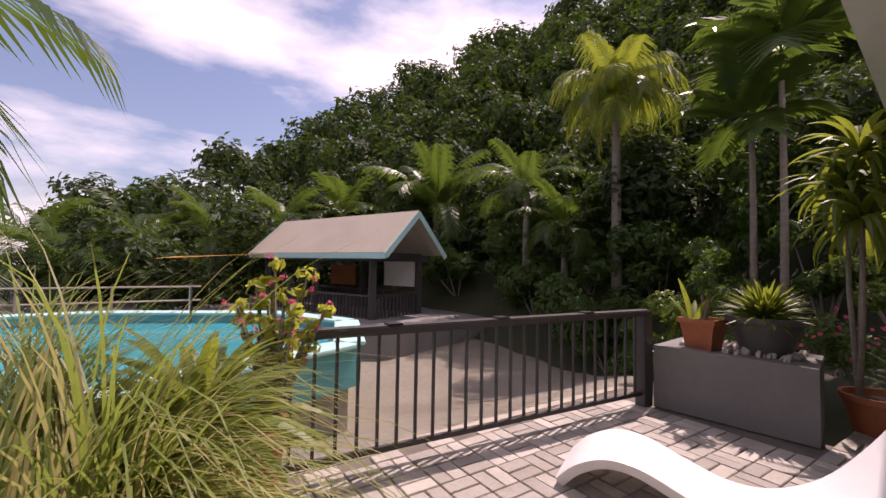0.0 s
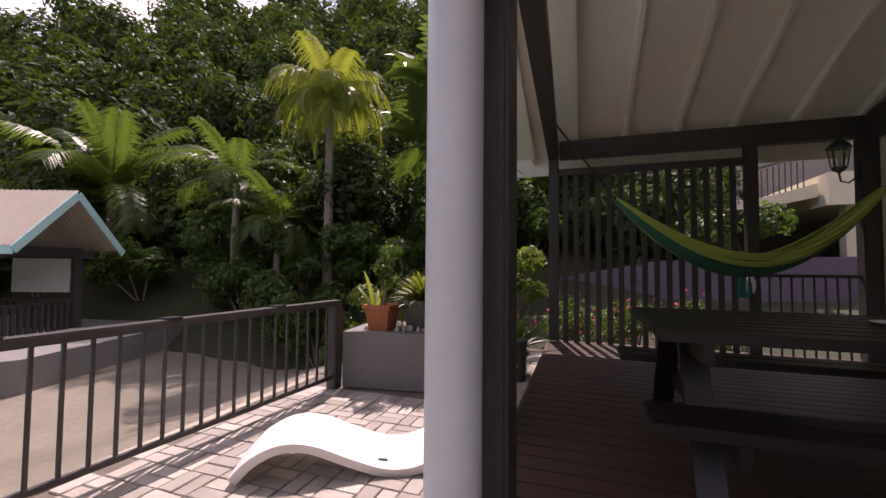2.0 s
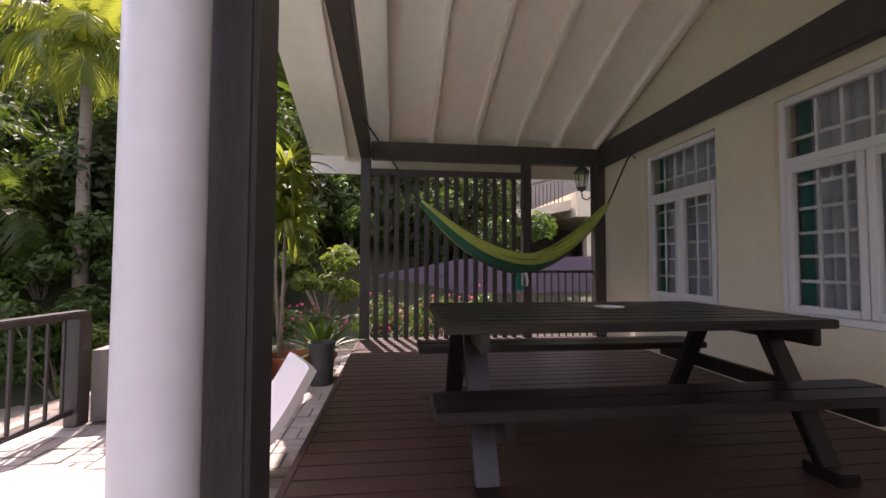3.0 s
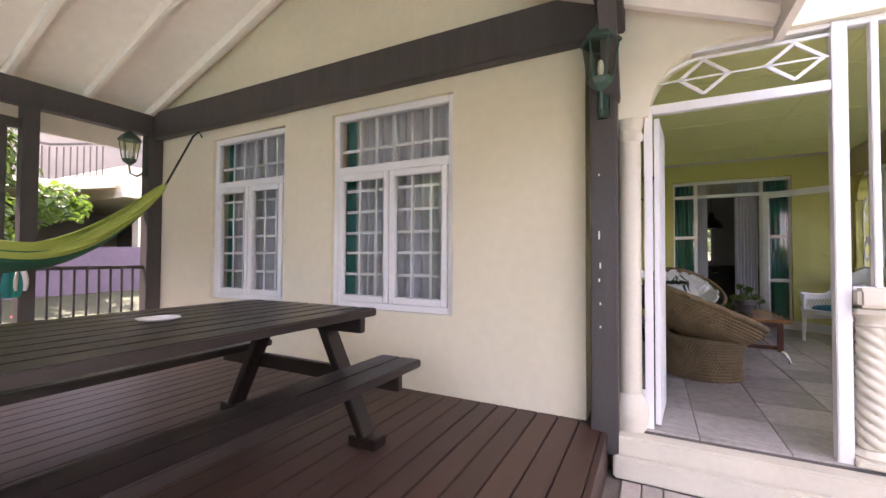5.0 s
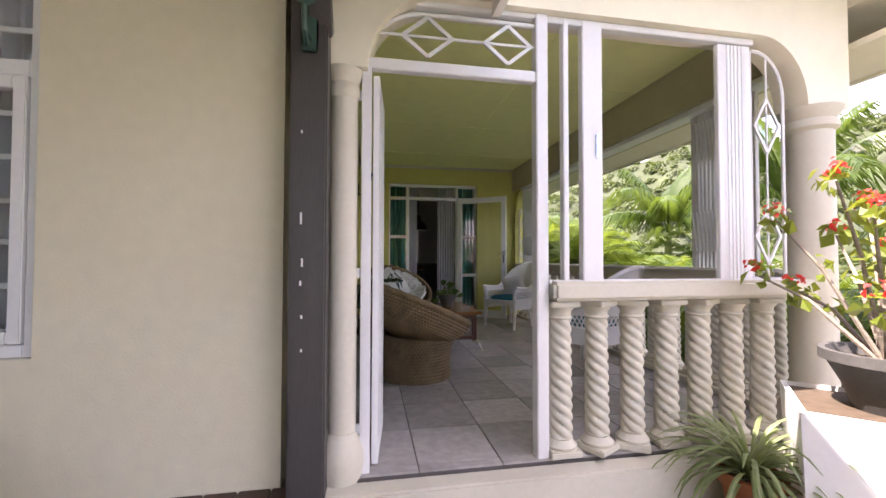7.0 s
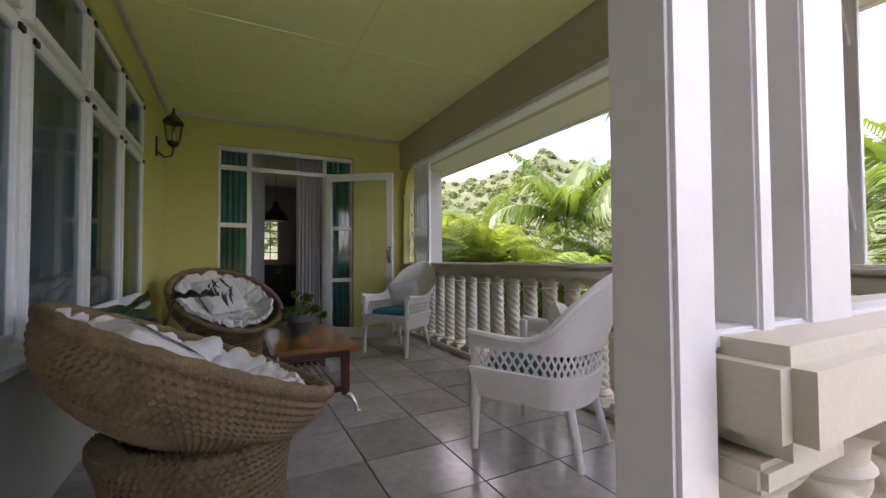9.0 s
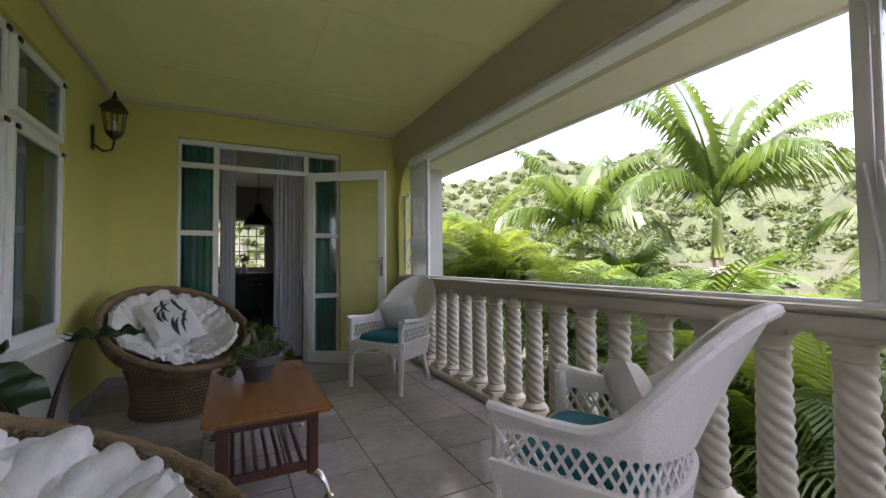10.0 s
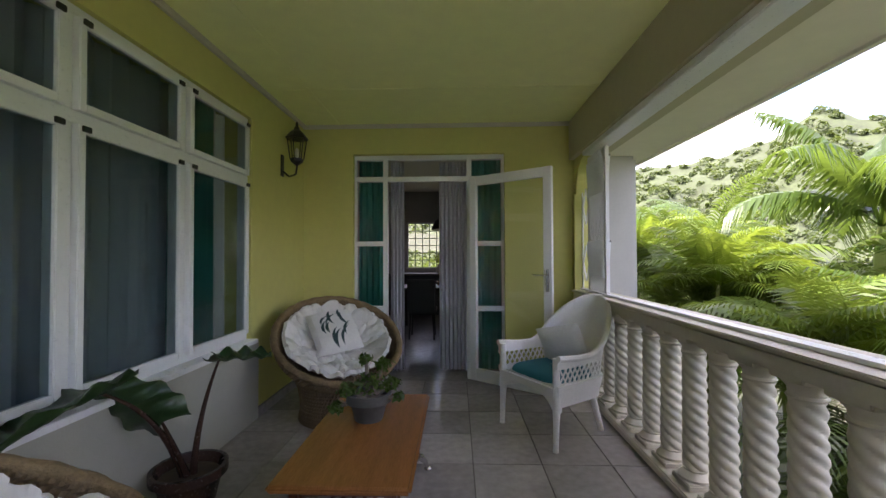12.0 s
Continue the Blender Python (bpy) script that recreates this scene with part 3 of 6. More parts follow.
for k, (a, b) in enumerate(wins):
    grid_window(a, b, "window_%d" % (k + 1))
    curtain("curtain", "sheer pale curtain with soft folds behind barred window", (a + 0.03, 0.225), (b - 0.03, 0.225), 0.3, 2.4, M_SHEER, 14, 0.025)
    curtain("curtain", "teal curtain gathered at the side of the window", (a + 0.03, 0.18), (a + 0.14, 0.18), 0.3, 2.4, M_TEALCUR, 4, 0.02)

# long veranda window
vw = thing("window_veranda", "long white aluminium window with top lights and curtains", "window", pose(0.10, 0, 0), kind="structure")
ys_v = [VY0, 1.83, 2.56, 3.28, VY1]
q = bmesh.new()
box(q, 0, 0.07, VY0, VY1, VZ0, VZ0 + 0.05, 0.005)
box(q, 0, 0.07, VY0, VY1, VZ1 - 0.05, VZ1, 0.005)
box(q, 0, 0.07, VY0, VY1, 1.835, 1.895, 0.005)
for y in ys_v:
    for za, zb in ((VZ0 + 0.05, 1.835), (1.895, VZ1 - 0.05)):
        box(q, 0, 0.07, max(VY0, y - 0.03), min(VY1, y + 0.03), za, zb, 0.005)
part("window_frame", q, M_ALU, vw)
for i in range(4):
    for za, zb in ((VZ0 + 0.05, 1.835), (1.895, VZ1 - 0.05)):
        ya, yb = ys_v[i] + 0.03, ys_v[i + 1] - 0.03
        q = bmesh.new()
        for a0, a1, c0, c1 in ((ya, ya + 0.035, za, zb), (yb - 0.035, yb, za, zb), (ya + 0.035, yb - 0.035, za, za + 0.035), (ya + 0.035, yb - 0.035, zb - 0.035, zb)):
            box(q, 0.06, 0.10, a0, a1, c0, c1, 0.004)
        sash = part("sash", q, M_ALU, vw)
        q = bmesh.new()
        box(q, 0.078, 0.082, ya + 0.035, yb - 0.035, za + 0.035, zb - 0.035)
        pane = part("pane", q, M_DIMGLASS, sash)
        pane.visible_shadow = False
        for yy in (ya + 0.01, yb - 0.05):
            q = bmesh.new()
            box(q, 0.10, 0.112, yy, yy + 0.04, zb - 0.03, zb - 0.005, 0.002)
            part("hinge", q, M_BLACK, sash)
q = bmesh.new()
box(q, 0.06, 0.16, VY0, VY1, VZ0 - 0.03, VZ0 + 0.002, 0.004)
part("window_sill", q, M_ALU, vw)
curtain("curtain", "sheer white curtain behind the long veranda window", (0.0, 1.15), (0.0, 2.20), 0.3, 2.55, M_SHEER, 10, 0.03)
curtain("curtain", "sheer white curtain behind the long veranda window", (0.0, 2.30), (0.0, 3.98), 0.3, 2.55, M_SHEER, 15, 0.03)
curtain("curtain", "teal curtain gathered at the window end", (0.03, 3.36), (0.03, 3.80), 0.3, 2.55, M_TEALCUR, 7, 0.025)

# glazed door set in the end wall
dw = thing("door_1", "white aluminium glazed door set with side lights, leaf open", "door", pose(0, 5.175, 0), kind="structure")
q = bmesh.new()
for x in (DX0, 1.043, 1.922, DX1):
    x0, x1 = max(DX0, x - 0.025), min(DX1, x + 0.025)
    box(q, x0, x1, 0, 0.06, 0, DZ, 0.004)
for x0, x1 in ((DX0 + 0.025, 1.018), (1.068, 1.897), (1.947, DX1 - 0.025)):
    box(q, x0, x1, 0, 0.06, DZ - 0.05, DZ, 0.004)
    box(q, x0, x1, 0, 0.06, 2.06, 2.11, 0.004)
for x0, x1 in ((DX0 + 0.025, 1.018), (1.947, DX1 - 0.025)):
    for z in (0.02, 0.70, 1.38):
        box(q, x0, x1, 0, 0.06, z, z + 0.05, 0.004)
part("door_frame", q, M_ALU, dw)
for x0, x1 in ((DX0 + 0.025, 1.018), (1.947, DX1 - 0.025)):
    for z0, z1 in ((0.07, 0.70), (0.75, 1.38), (1.43, 2.06), (2.11, DZ - 0.05)):
        q = bmesh.new()
        box(q, x0, x1, 0.028, 0.032, z0, z1)
        part("pane", q, M_GLASS, dw).visible_shadow = False
q = bmesh.new()
box(q, 1.068, 1.897, 0.028, 0.032, 2.11, DZ - 0.05)
part("pane", q, M_GLASS, dw).visible_shadow = False
leaf_d = thing("door_2", "white framed full-glass door leaf standing wide open", "door", pose(1.935, 5.115, 0.02, 0, 0, -36), kind="structure")
q = bmesh.new()
for x0, x1, z0, z1 in ((0, 0.075, 0, 2.06), (0.80, 0.88, 0, 2.06), (0.075, 0.80, 0, 0.12), (0.075, 0.80, 1.97, 2.06)):
    box(q, x0, x1, -0.022, 0.022, z0, z1, 0.004)
part("door_frame", q, M_ALU, leaf_d)
q = bmesh.new()
box(q, 0.075, 0.80, -0.003, 0.003, 0.12, 1.97)
part("pane", q, M_GLASS, leaf_d).visible_shadow = False
q = bmesh.new()
box(q, 0.825, 0.86, -0.032, -0.022, 0.93, 1.13, 0.003)
tube(q, [(0.842, -0.03, 1.08), (0.842, -0.06, 1.08), (0.83, -0.07, 1.08), (0.72, -0.07, 1.08)], 0.009)
lathe(q, [(0.008, 0), (0.014, 0.01), (0.014, 0.02)], 10, pose(0.842, -0.03, 1.0, 90))
part("door_handle", q, M_CHROME, leaf_d, "chrome lever handle")
curtain("curtain", "sheer white curtain pulled aside in the doorway", (1.08, 5.30), (1.22, 5.34), 0.05, 2.3, M_SHEER, 4, 0.03)
curtain("curtain", "sheer white curtain pulled aside in the doorway", (1.60, 5.36), (1.90, 5.33), 0.05, 2.3, M_SHEER, 7, 0.03)
curtain("curtain", "teal curtain behind the door side light", (0.72, 5.37), (1.02, 5.37), 0.05, 2.35, M_TEALCUR, 5, 0.02)
curtain("curtain", "teal curtain behind the door side light", (1.94, 5.37), (2.27, 5.37), 0.05, 2.35, M_TEALCUR, 5, 0.02)

# far kitchen window with bars
kw = thing("window_kitchen", "far kitchen window with white grid bars", "window", pose(1.24, 10.42, 0), kind="structure")
q = bmesh.new()
for x0, x1, z0, z1 in ((-0.62, -0.58, 0.98, 2.08), (0.58, 0.62, 0.98, 2.08), (-0.58, 0.58, 0.98, 1.02), (-0.58, 0.58, 2.04, 2.08)):
    box(q, x0, x1, 0, 0.05, z0, z1)
part("window_frame", q, M_WHITE, kw)
for i in range(1, 7):
    q = bmesh.new()
    x = -0.58 + 1.16 * i / 7
    box(q, x - 0.01, x + 0.01, 0.0, 0.02, 1.02, 2.04)
    part("bar", q, M_WHITE, kw)
for i in range(1, 6):
    q = bmesh.new()
    z = 1.02 + 1.02 * i / 6
    box(q, -0.58, 0.58, 0.02, 0.04, z - 0.01, z + 0.01)
    part("bar", q, M_WHITE, kw)

# ---- twisted balusters ----
def twisted_baluster():
    q = bmesh.new()
    box(q, -0.085, 0.085, -0.085, 0.085, 0, 0.035, 0.006)
    lathe(q, [(0.082, 0.035), (0.085, 0.05), (0.07, 0.065), (0.058, 0.08), (0.062, 0.09)], 20)
    n, rows, h0, h1 = 32, 72, 0.088, 0.70
    rings = []
    for r in range(rows + 1):
        v = r / rows
        z = h0 + (h1 - h0) * v
        rad = 0.062 - 0.006 * v
        ring = []
        for i in range(n):
            a = 2 * math.pi * i / n
            rope = abs(math.sin(2.0 * a + v * 34.0))
            rr = rad * (0.80 + 0.25 * rope ** 0.65)
            ring.append(q.verts.new((rr * math.cos(a), rr * math.sin(a), z)))
        rings.append(ring)
    for a, b in zip(rings, rings[1:]):
        for i in range(n):
            q.faces.new((a[i], a[(i + 1) % n], b[(i + 1) % n], b[i]))
    lathe(q, [(0.058, 0.695), (0.064, 0.705), (0.056, 0.715), (0.058, 0.735), (0.072, 0.752), (0.078, 0.762)], 20)
    box(q, -0.08, 0.08, -0.08, 0.08, 0.762, 0.79, 0.006)
    return q


bal = thing("balustrade", "cream concrete balustrade with rope-twisted balusters along veranda", "balustrade", pose(3.07, 0, 0))
q = bmesh.new()
box(q, -0.13, 0.13, 0.21, 5.038, 0.0, 0.05, 0.008)
part("base_rail", q, M_CREAM, bal)
q = bmesh.new()
box(q, -0.12, 0.12, 0.21, 5.038, 0.84, 0.915, 0.012)
box(q, -0.14, 0.14, 0.21, 5.038, 0.915, 0.935, 0.006)
part("top_rail", q, M_CREAM, bal)
q = bmesh.new()
box(q, -0.05, 0.01, 0.21, 5.038, 0.936, 0.952)
part("grille_track", q, M_ALU, bal, "grey metal grille track")
first = part("baluster", twisted_baluster(), M_CREAM, bal, smooth=True)
first.location = (-0.01, 0.356, 0.05)
for i in range(1, 20):
    ob = new("baluster", first.data)
    ob.parent = bal
    ob.location = (-0.01, 0.356 + 0.2347 * i, 0.05)
bf = thing("balustrade", "short cream balustrade with twisted balusters beside the gate", "balustrade", pose(0, 0, 0))
q = bmesh.new()
box(q, 1.298, 2.92, -0.03, 0.18, 0.80, 0.90, 0.018)
part("top_rail", q, M_CREAM, bf)
for i in range(7):
    ob = new("baluster", first.data)
    ob.parent = bf
    ob.location = (1.375 + 0.2105 * i, 0.08, 0.005)
    ob.rotation_euler = (0, 0, 0.5 * i)

# round columns either side of the opening
def column(x, y, r, label):
    c = thing("column", label, "column", pose(x, y, 0))
    q = bmesh.new()
    lathe(q, [(r * 1.35, G + 0.13), (r * 1.35, -0.03), (r * 1.5, 0.0), (r * 1.62, 0.06), (r * 1.62, 0.11), (r * 1.3, 0.17), (r * 1.05, 0.2)], 28)
    part("base", q, M_CREAM, c, smooth=True)
    q = bmesh.new()
    lathe(q, [(r, 0.2), (r, 1.78)], 28)
    part("shaft", q, M_CREAM, c, smooth=True)
    q = bmesh.new()
    lathe(q, [(r, 1.78), (r * 1.2, 1.80), (r * 1.2, 1.83), (r * 1.05, 1.85), (r * 1.35, 1.9), (r * 1.4, 1.919)], 28)
    part("capital", q, M_CREAM, c, smooth=True)
    return c


column(0.257, 0.075, 0.068, "slim cream round column beside the gate")
column(3.02, 0.09, 0.115, "stout cream round column at the veranda corner")

# ---- steel gate and folding grilles ----
gate = thing("gate", "white painted steel entrance gate frame with diamond fanlight", "gate", pose(0, 0.045, 0))
q = bmesh.new()
box(q, 0.342, 0.390, 0.0, 0.05, -0.01, 1.995, 0.004)
part("hinge_post", q, M_WHITE, gate)
for z in (0.18, 0.92, 1.78):
    q = bmesh.new()
    box(q, 0.28, 0.342, 0.012, 0.022, z, z + 0.05, 0.003)
    part("bracket", q, M_WHITE, gate)
q = bmesh.new()
box(q, 1.231, 1.295, -0.01, 0.06, -0.03, 2.30, 0.005)
part("lock_post", q, M_WHITE, gate)
q = bmesh.new()
box(q, 0.390, 1.231, 0.0, 0.05, 1.940, 1.995, 0.004)
part("header_bar", q, M_WHITE, gate)
q = bmesh.new()
box(q, 0.60, 1.231, 0.0, 0.05, 2.275, 2.30, 0.003)
pts = [(0.365 + 0.30 * (1 - math.cos(a)), 0.025, 1.995 + 0.25 * math.sin(a)) for a in lin(0, math.pi / 2, 12)] + [(1.231, 0.025, 2.245)]
tube(q, pts, 0.012, 8)
tube(q, [(0.42, 0.025, 2.13), (1.231, 0.025, 2.13)], 0.007, 6)
part("fanlight_rim", q, M_WHITE, gate)
for cx in (0.665, 1.087):
    q = bmesh.new()
    d = [(cx - 0.125, 2.13), (cx, 2.230), (cx + 0.125, 2.13), (cx, 2.030)]
    for i in range(4):
        a, b = d[i], d[(i + 1) % 4]
        beam_between(q, (a[0], 0.025, a[1]), (b[0], 0.025, b[1]), 0.014, 0.018, 0)
    part("diamond", q, M_WHITE, gate)
for x, w in ((1.398, 0.030), (1.55, 0.115)):
    q = bmesh.new()
    box(q, x - w / 2, x + w / 2, -0.005, 0.045, 0.886, 2.29, 0.004)
    part("upright", q, M_WHITE, gate)
q = bmesh.new()
box(q, 1.562, 1.592, -0.015, -0.005, 1.55, 1.68, 0.004)
part("lock", q, M_CHROME, gate)
q = bmesh.new()
box(q, 1.295, 2.58, 0.0, 0.05, 2.262, 2.298, 0.004)
part("top_track", q, M_WHITE, gate)
q = bmesh.new()
box(q, 1.30, 2.84, 0.0, 0.05, 0.886, 0.905, 0.003)
part("bottom_track", q, M_WHITE, gate)
q = bmesh.new()
pts = [(2.58, 0.025, 2.24)] + [(2.60 + 0.20 * math.sin(a), 0.025, 1.97 + 0.27 * math.cos(a)) for a in lin(0, math.pi / 2, 10)] + [(2.80, 0.025, 0.91), (2.57, 0.025, 0.91), (2.57, 0.025, 2.24)]
tube(q, pts, 0.011, 6)
tube(q, [(2.685, 0.025, 0.91), (2.685, 0.025, 2.2)], 0.006, 6)
for cz in (1.15, 1.80):
    d = [(2.60, cz), (2.685, cz + 0.16), (2.77, cz), (2.685, cz - 0.16)]
    for i in range(4):
        a, b = d[i], d[(i + 1) % 4]
        beam_between(q, (a[0], 0.025, a[1]), (b[0], 0.025, b[1]), 0.012, 0.014, 0)
part("side_grille", q, M_WHITE, gate)


def folded_grille(name, label, m, n, pitch, h, bottom, links=True):
    """An expanding security grille pushed together: upright channels and rows of crossing links."""
    g = thing(name, label, "security grille", m)
    for i in range(n):
        b = bmesh.new()
        w = 0.022 if 0 < i < n - 1 else 0.045
        box(b, i * pitch - w / 2, i * pitch + w / 2, -0.016, 0.016, bottom, bottom + h, 0.003)
        part("upright", b, M_WHITE, g)
    for zc in (bottom + 0.29, bottom + 1.02) if links else ():
        for i in range(n - 1):
            x = i * pitch
            b = bmesh.new()
            beam_between(b, (x, -0.024, zc + 0.16), (x + pitch, -0.024, zc - 0.16), 0.007, 0.020, 0.002, up=(0, 1, 0))
            part("link", b, M_ALU, g)
            for xx, zz in ((x, zc + 0.15), (x + pitch, zc - 0.15)):
                b = bmesh.new()
                tube(b, [(xx, -0.034, zz), (xx, -0.018, zz)], 0.009, 8)
                part("rivet", b, M_POTGREY, g)
        for i in range(n - 1):
            b = bmesh.new()
            beam_between(b, (i * pitch, 0.024, zc - 0.16), (i * pitch + pitch, 0.024, zc + 0.16), 0.007, 0.020, 0.002, up=(0, 1, 0))
            part("link", b, M_ALU, g)
    return g


folded_grille("folding_grille", "white folding steel grille pushed together at the gate", pose(0.415, 0.13, 0, 0, 0, 85), 13, 0.036, 1.92, 0.01, False)
folded_grille("folding_grille", "white folding steel grille pushed together over the balustrade", pose(2.365, 0.07, 0, 0, 0, 0), 8, 0.0245, 1.35, 0.906, False)
folded_grille("folding_grille", "grey-white folding grille pushed together on the side rail", pose(3.05, 0.478, 0, 0, 0, 90), 15, 0.038, 1.246, 0.953)
folded_grille("folding_grille", "white folding grille pushed against the far pier", pose(3.05, 4.39, 0, 0, 0, 90), 9, 0.052, 1.246, 0.953)
sg = thing("iron_grille", "white iron grille with diamonds beside the far pier", "iron grille", pose(3.05, 4.83, 0))
q = bmesh.new()
tube(q, [(0, 0, 0.953), (0, 0, 2.20)], 0.008, 6)
tube(q, [(0, 0.20, 0.953), (0, 0.20, 1.90)], 0.008, 6)
for cz in (1.2, 1.75):
    d = [(0.01, cz), (0.10, cz + 0.17), (0.19, cz), (0.10, cz - 0.17)]
    for i in range(4):
        a, b = d[i], d[(i + 1) % 4]
        beam_between(q, (0, a[0], a[1]), (0, b[0], b[1]), 0.012, 0.014, 0)
part("bars", q, M_WHITE, sg)

# ---- lanterns ----
def lantern(m, metal, label, scale=1.0, up=True):
    ln = thing("wall_lantern", label, "wall lamp", m)
    s = scale
    q = bmesh.new()
    box(q, -0.03 * s, 0.03 * s, -0.012, 0.0, -0.10 * s, 0.10 * s, 0.006)
    part("wall_plate", q, metal, ln)
    q = bmesh.new()
    tube(q, [(0, -0.01, -0.05 * s), (0, -0.07 * s, -0.10 * s), (0, -0.13 * s, -0.08 * s), (0, -0.14 * s, -0.02 * s), (0, -0.14 * s, 0.02 * s)], 0.009 * s, 8)
    part("arm", q, metal, ln, smooth=True)
    c = pose(0, -0.14 * s, 0)
    q = bmesh.new()
    lathe(q, [(0.012 * s, 0.0), (0.05 * s, 0.03 * s), (0.06 * s, 0.05 * s), (0.062 * s, 0.06 * s)], 6, c)
    part("cup", q, metal, ln)
    q = bmesh.new()
    lathe(q, [(0.058 * s, 0.06 * s), (0.082 * s, 0.24 * s)], 6, c)
    part("glass", q, M_LAMPGLASS, ln).visible_shadow = False
    q = bmesh.new()
    for i in range(6):
        a = 2 * math.pi * i / 6
        tube(q, [(0.06 * s * math.cos(a), -0.14 * s + 0.06 * s * math.sin(a), 0.06 * s), (0.085 * s * math.cos(a), -0.14 * s + 0.085 * s * math.sin(a), 0.24 * s)], 0.005 * s, 5)
    part("cage", q, metal, ln)
    q = bmesh.new()
    lathe(q, [(0.10 * s, 0.24 * s), (0.10 * s, 0.25 * s), (0.06 * s, 0.30 * s), (0.025 * s, 0.33 * s), (0.02 * s, 0.35 * s), (0.012 * s, 0.36 * s), (0.014 * s, 0.375 * s), (0.004 * s, 0.40 * s)], 6, c)
    part("cap", q, metal, ln)
    q = bmesh.new()
    lathe(q, [(0.012 * s, 0.07 * s), (0.018 * s, 0.11 * s), (0.012 * s, 0.15 * s), (0.002, 0.16 * s)], 10, c)
    part("bulb", q, M_FABRIC, ln, "unlit white bulb", smooth=True)
    return ln


lantern(pose(0.202, 4.565, 2.10, 0, 0, 90), M_BLACK, "black iron carriage lantern on the veranda wall", 1.0)
lantern(pose(0.125, -0.132, 2.01), M_GREENIRON, "green weathered carriage lantern on the porch post", 1.15)
lantern(pose(-4.89, -0.165, 2.08), M_GREENIRON, "green weathered carriage lantern on the far porch post", 1.15)

# ---- veranda furniture ----
def ripple_lathe(prof, n, amp, rows_per_m):
    """A coiled, woven body: a profile cut into coil rows, each row wavering round the turn."""
    q = bmesh.new()
    pts = [Vector((r, z)) for r, z in prof]
    lens = [0]
    for a, b in zip(pts, pts[1:]):
        lens.append(lens[-1] + (b - a).length)
    rows = int(lens[-1] * rows_per_m) * 2
    rings = []
    for k in range(rows + 1):
        s = lens[-1] * k / rows
        i = max(j for j in range(len(lens)) if lens[j] <= s + 1e-9)
        i = min(i, len(pts) - 2)
        f = (s - lens[i]) / max(1e-6, lens[i + 1] - lens[i])
        p = pts[i].lerp(pts[i + 1], f)
        d = (pts[i + 1] - pts[i]).normalized()
        nr = Vector((d.y, -d.x))
        ring = []
        for m in range(n):
            off = amp * ((k % 2) * 1.0 + 0.8 * (((m + k // 2) % 2) * 2 - 1))
            pp = p + nr * off
            a = 2 * math.pi * m / n
            ring.append(q.verts.new((max(0.001, pp.x) * math.cos(a), max(0.001, pp.x) * math.sin(a), pp.y)))
        rings.append(ring)
    for a, b in zip(rings, rings[1:]):
        for m in range(n):
            q.faces.new((a[m], a[(m + 1) % n], b[(m + 1) % n], b[m]))
    return q


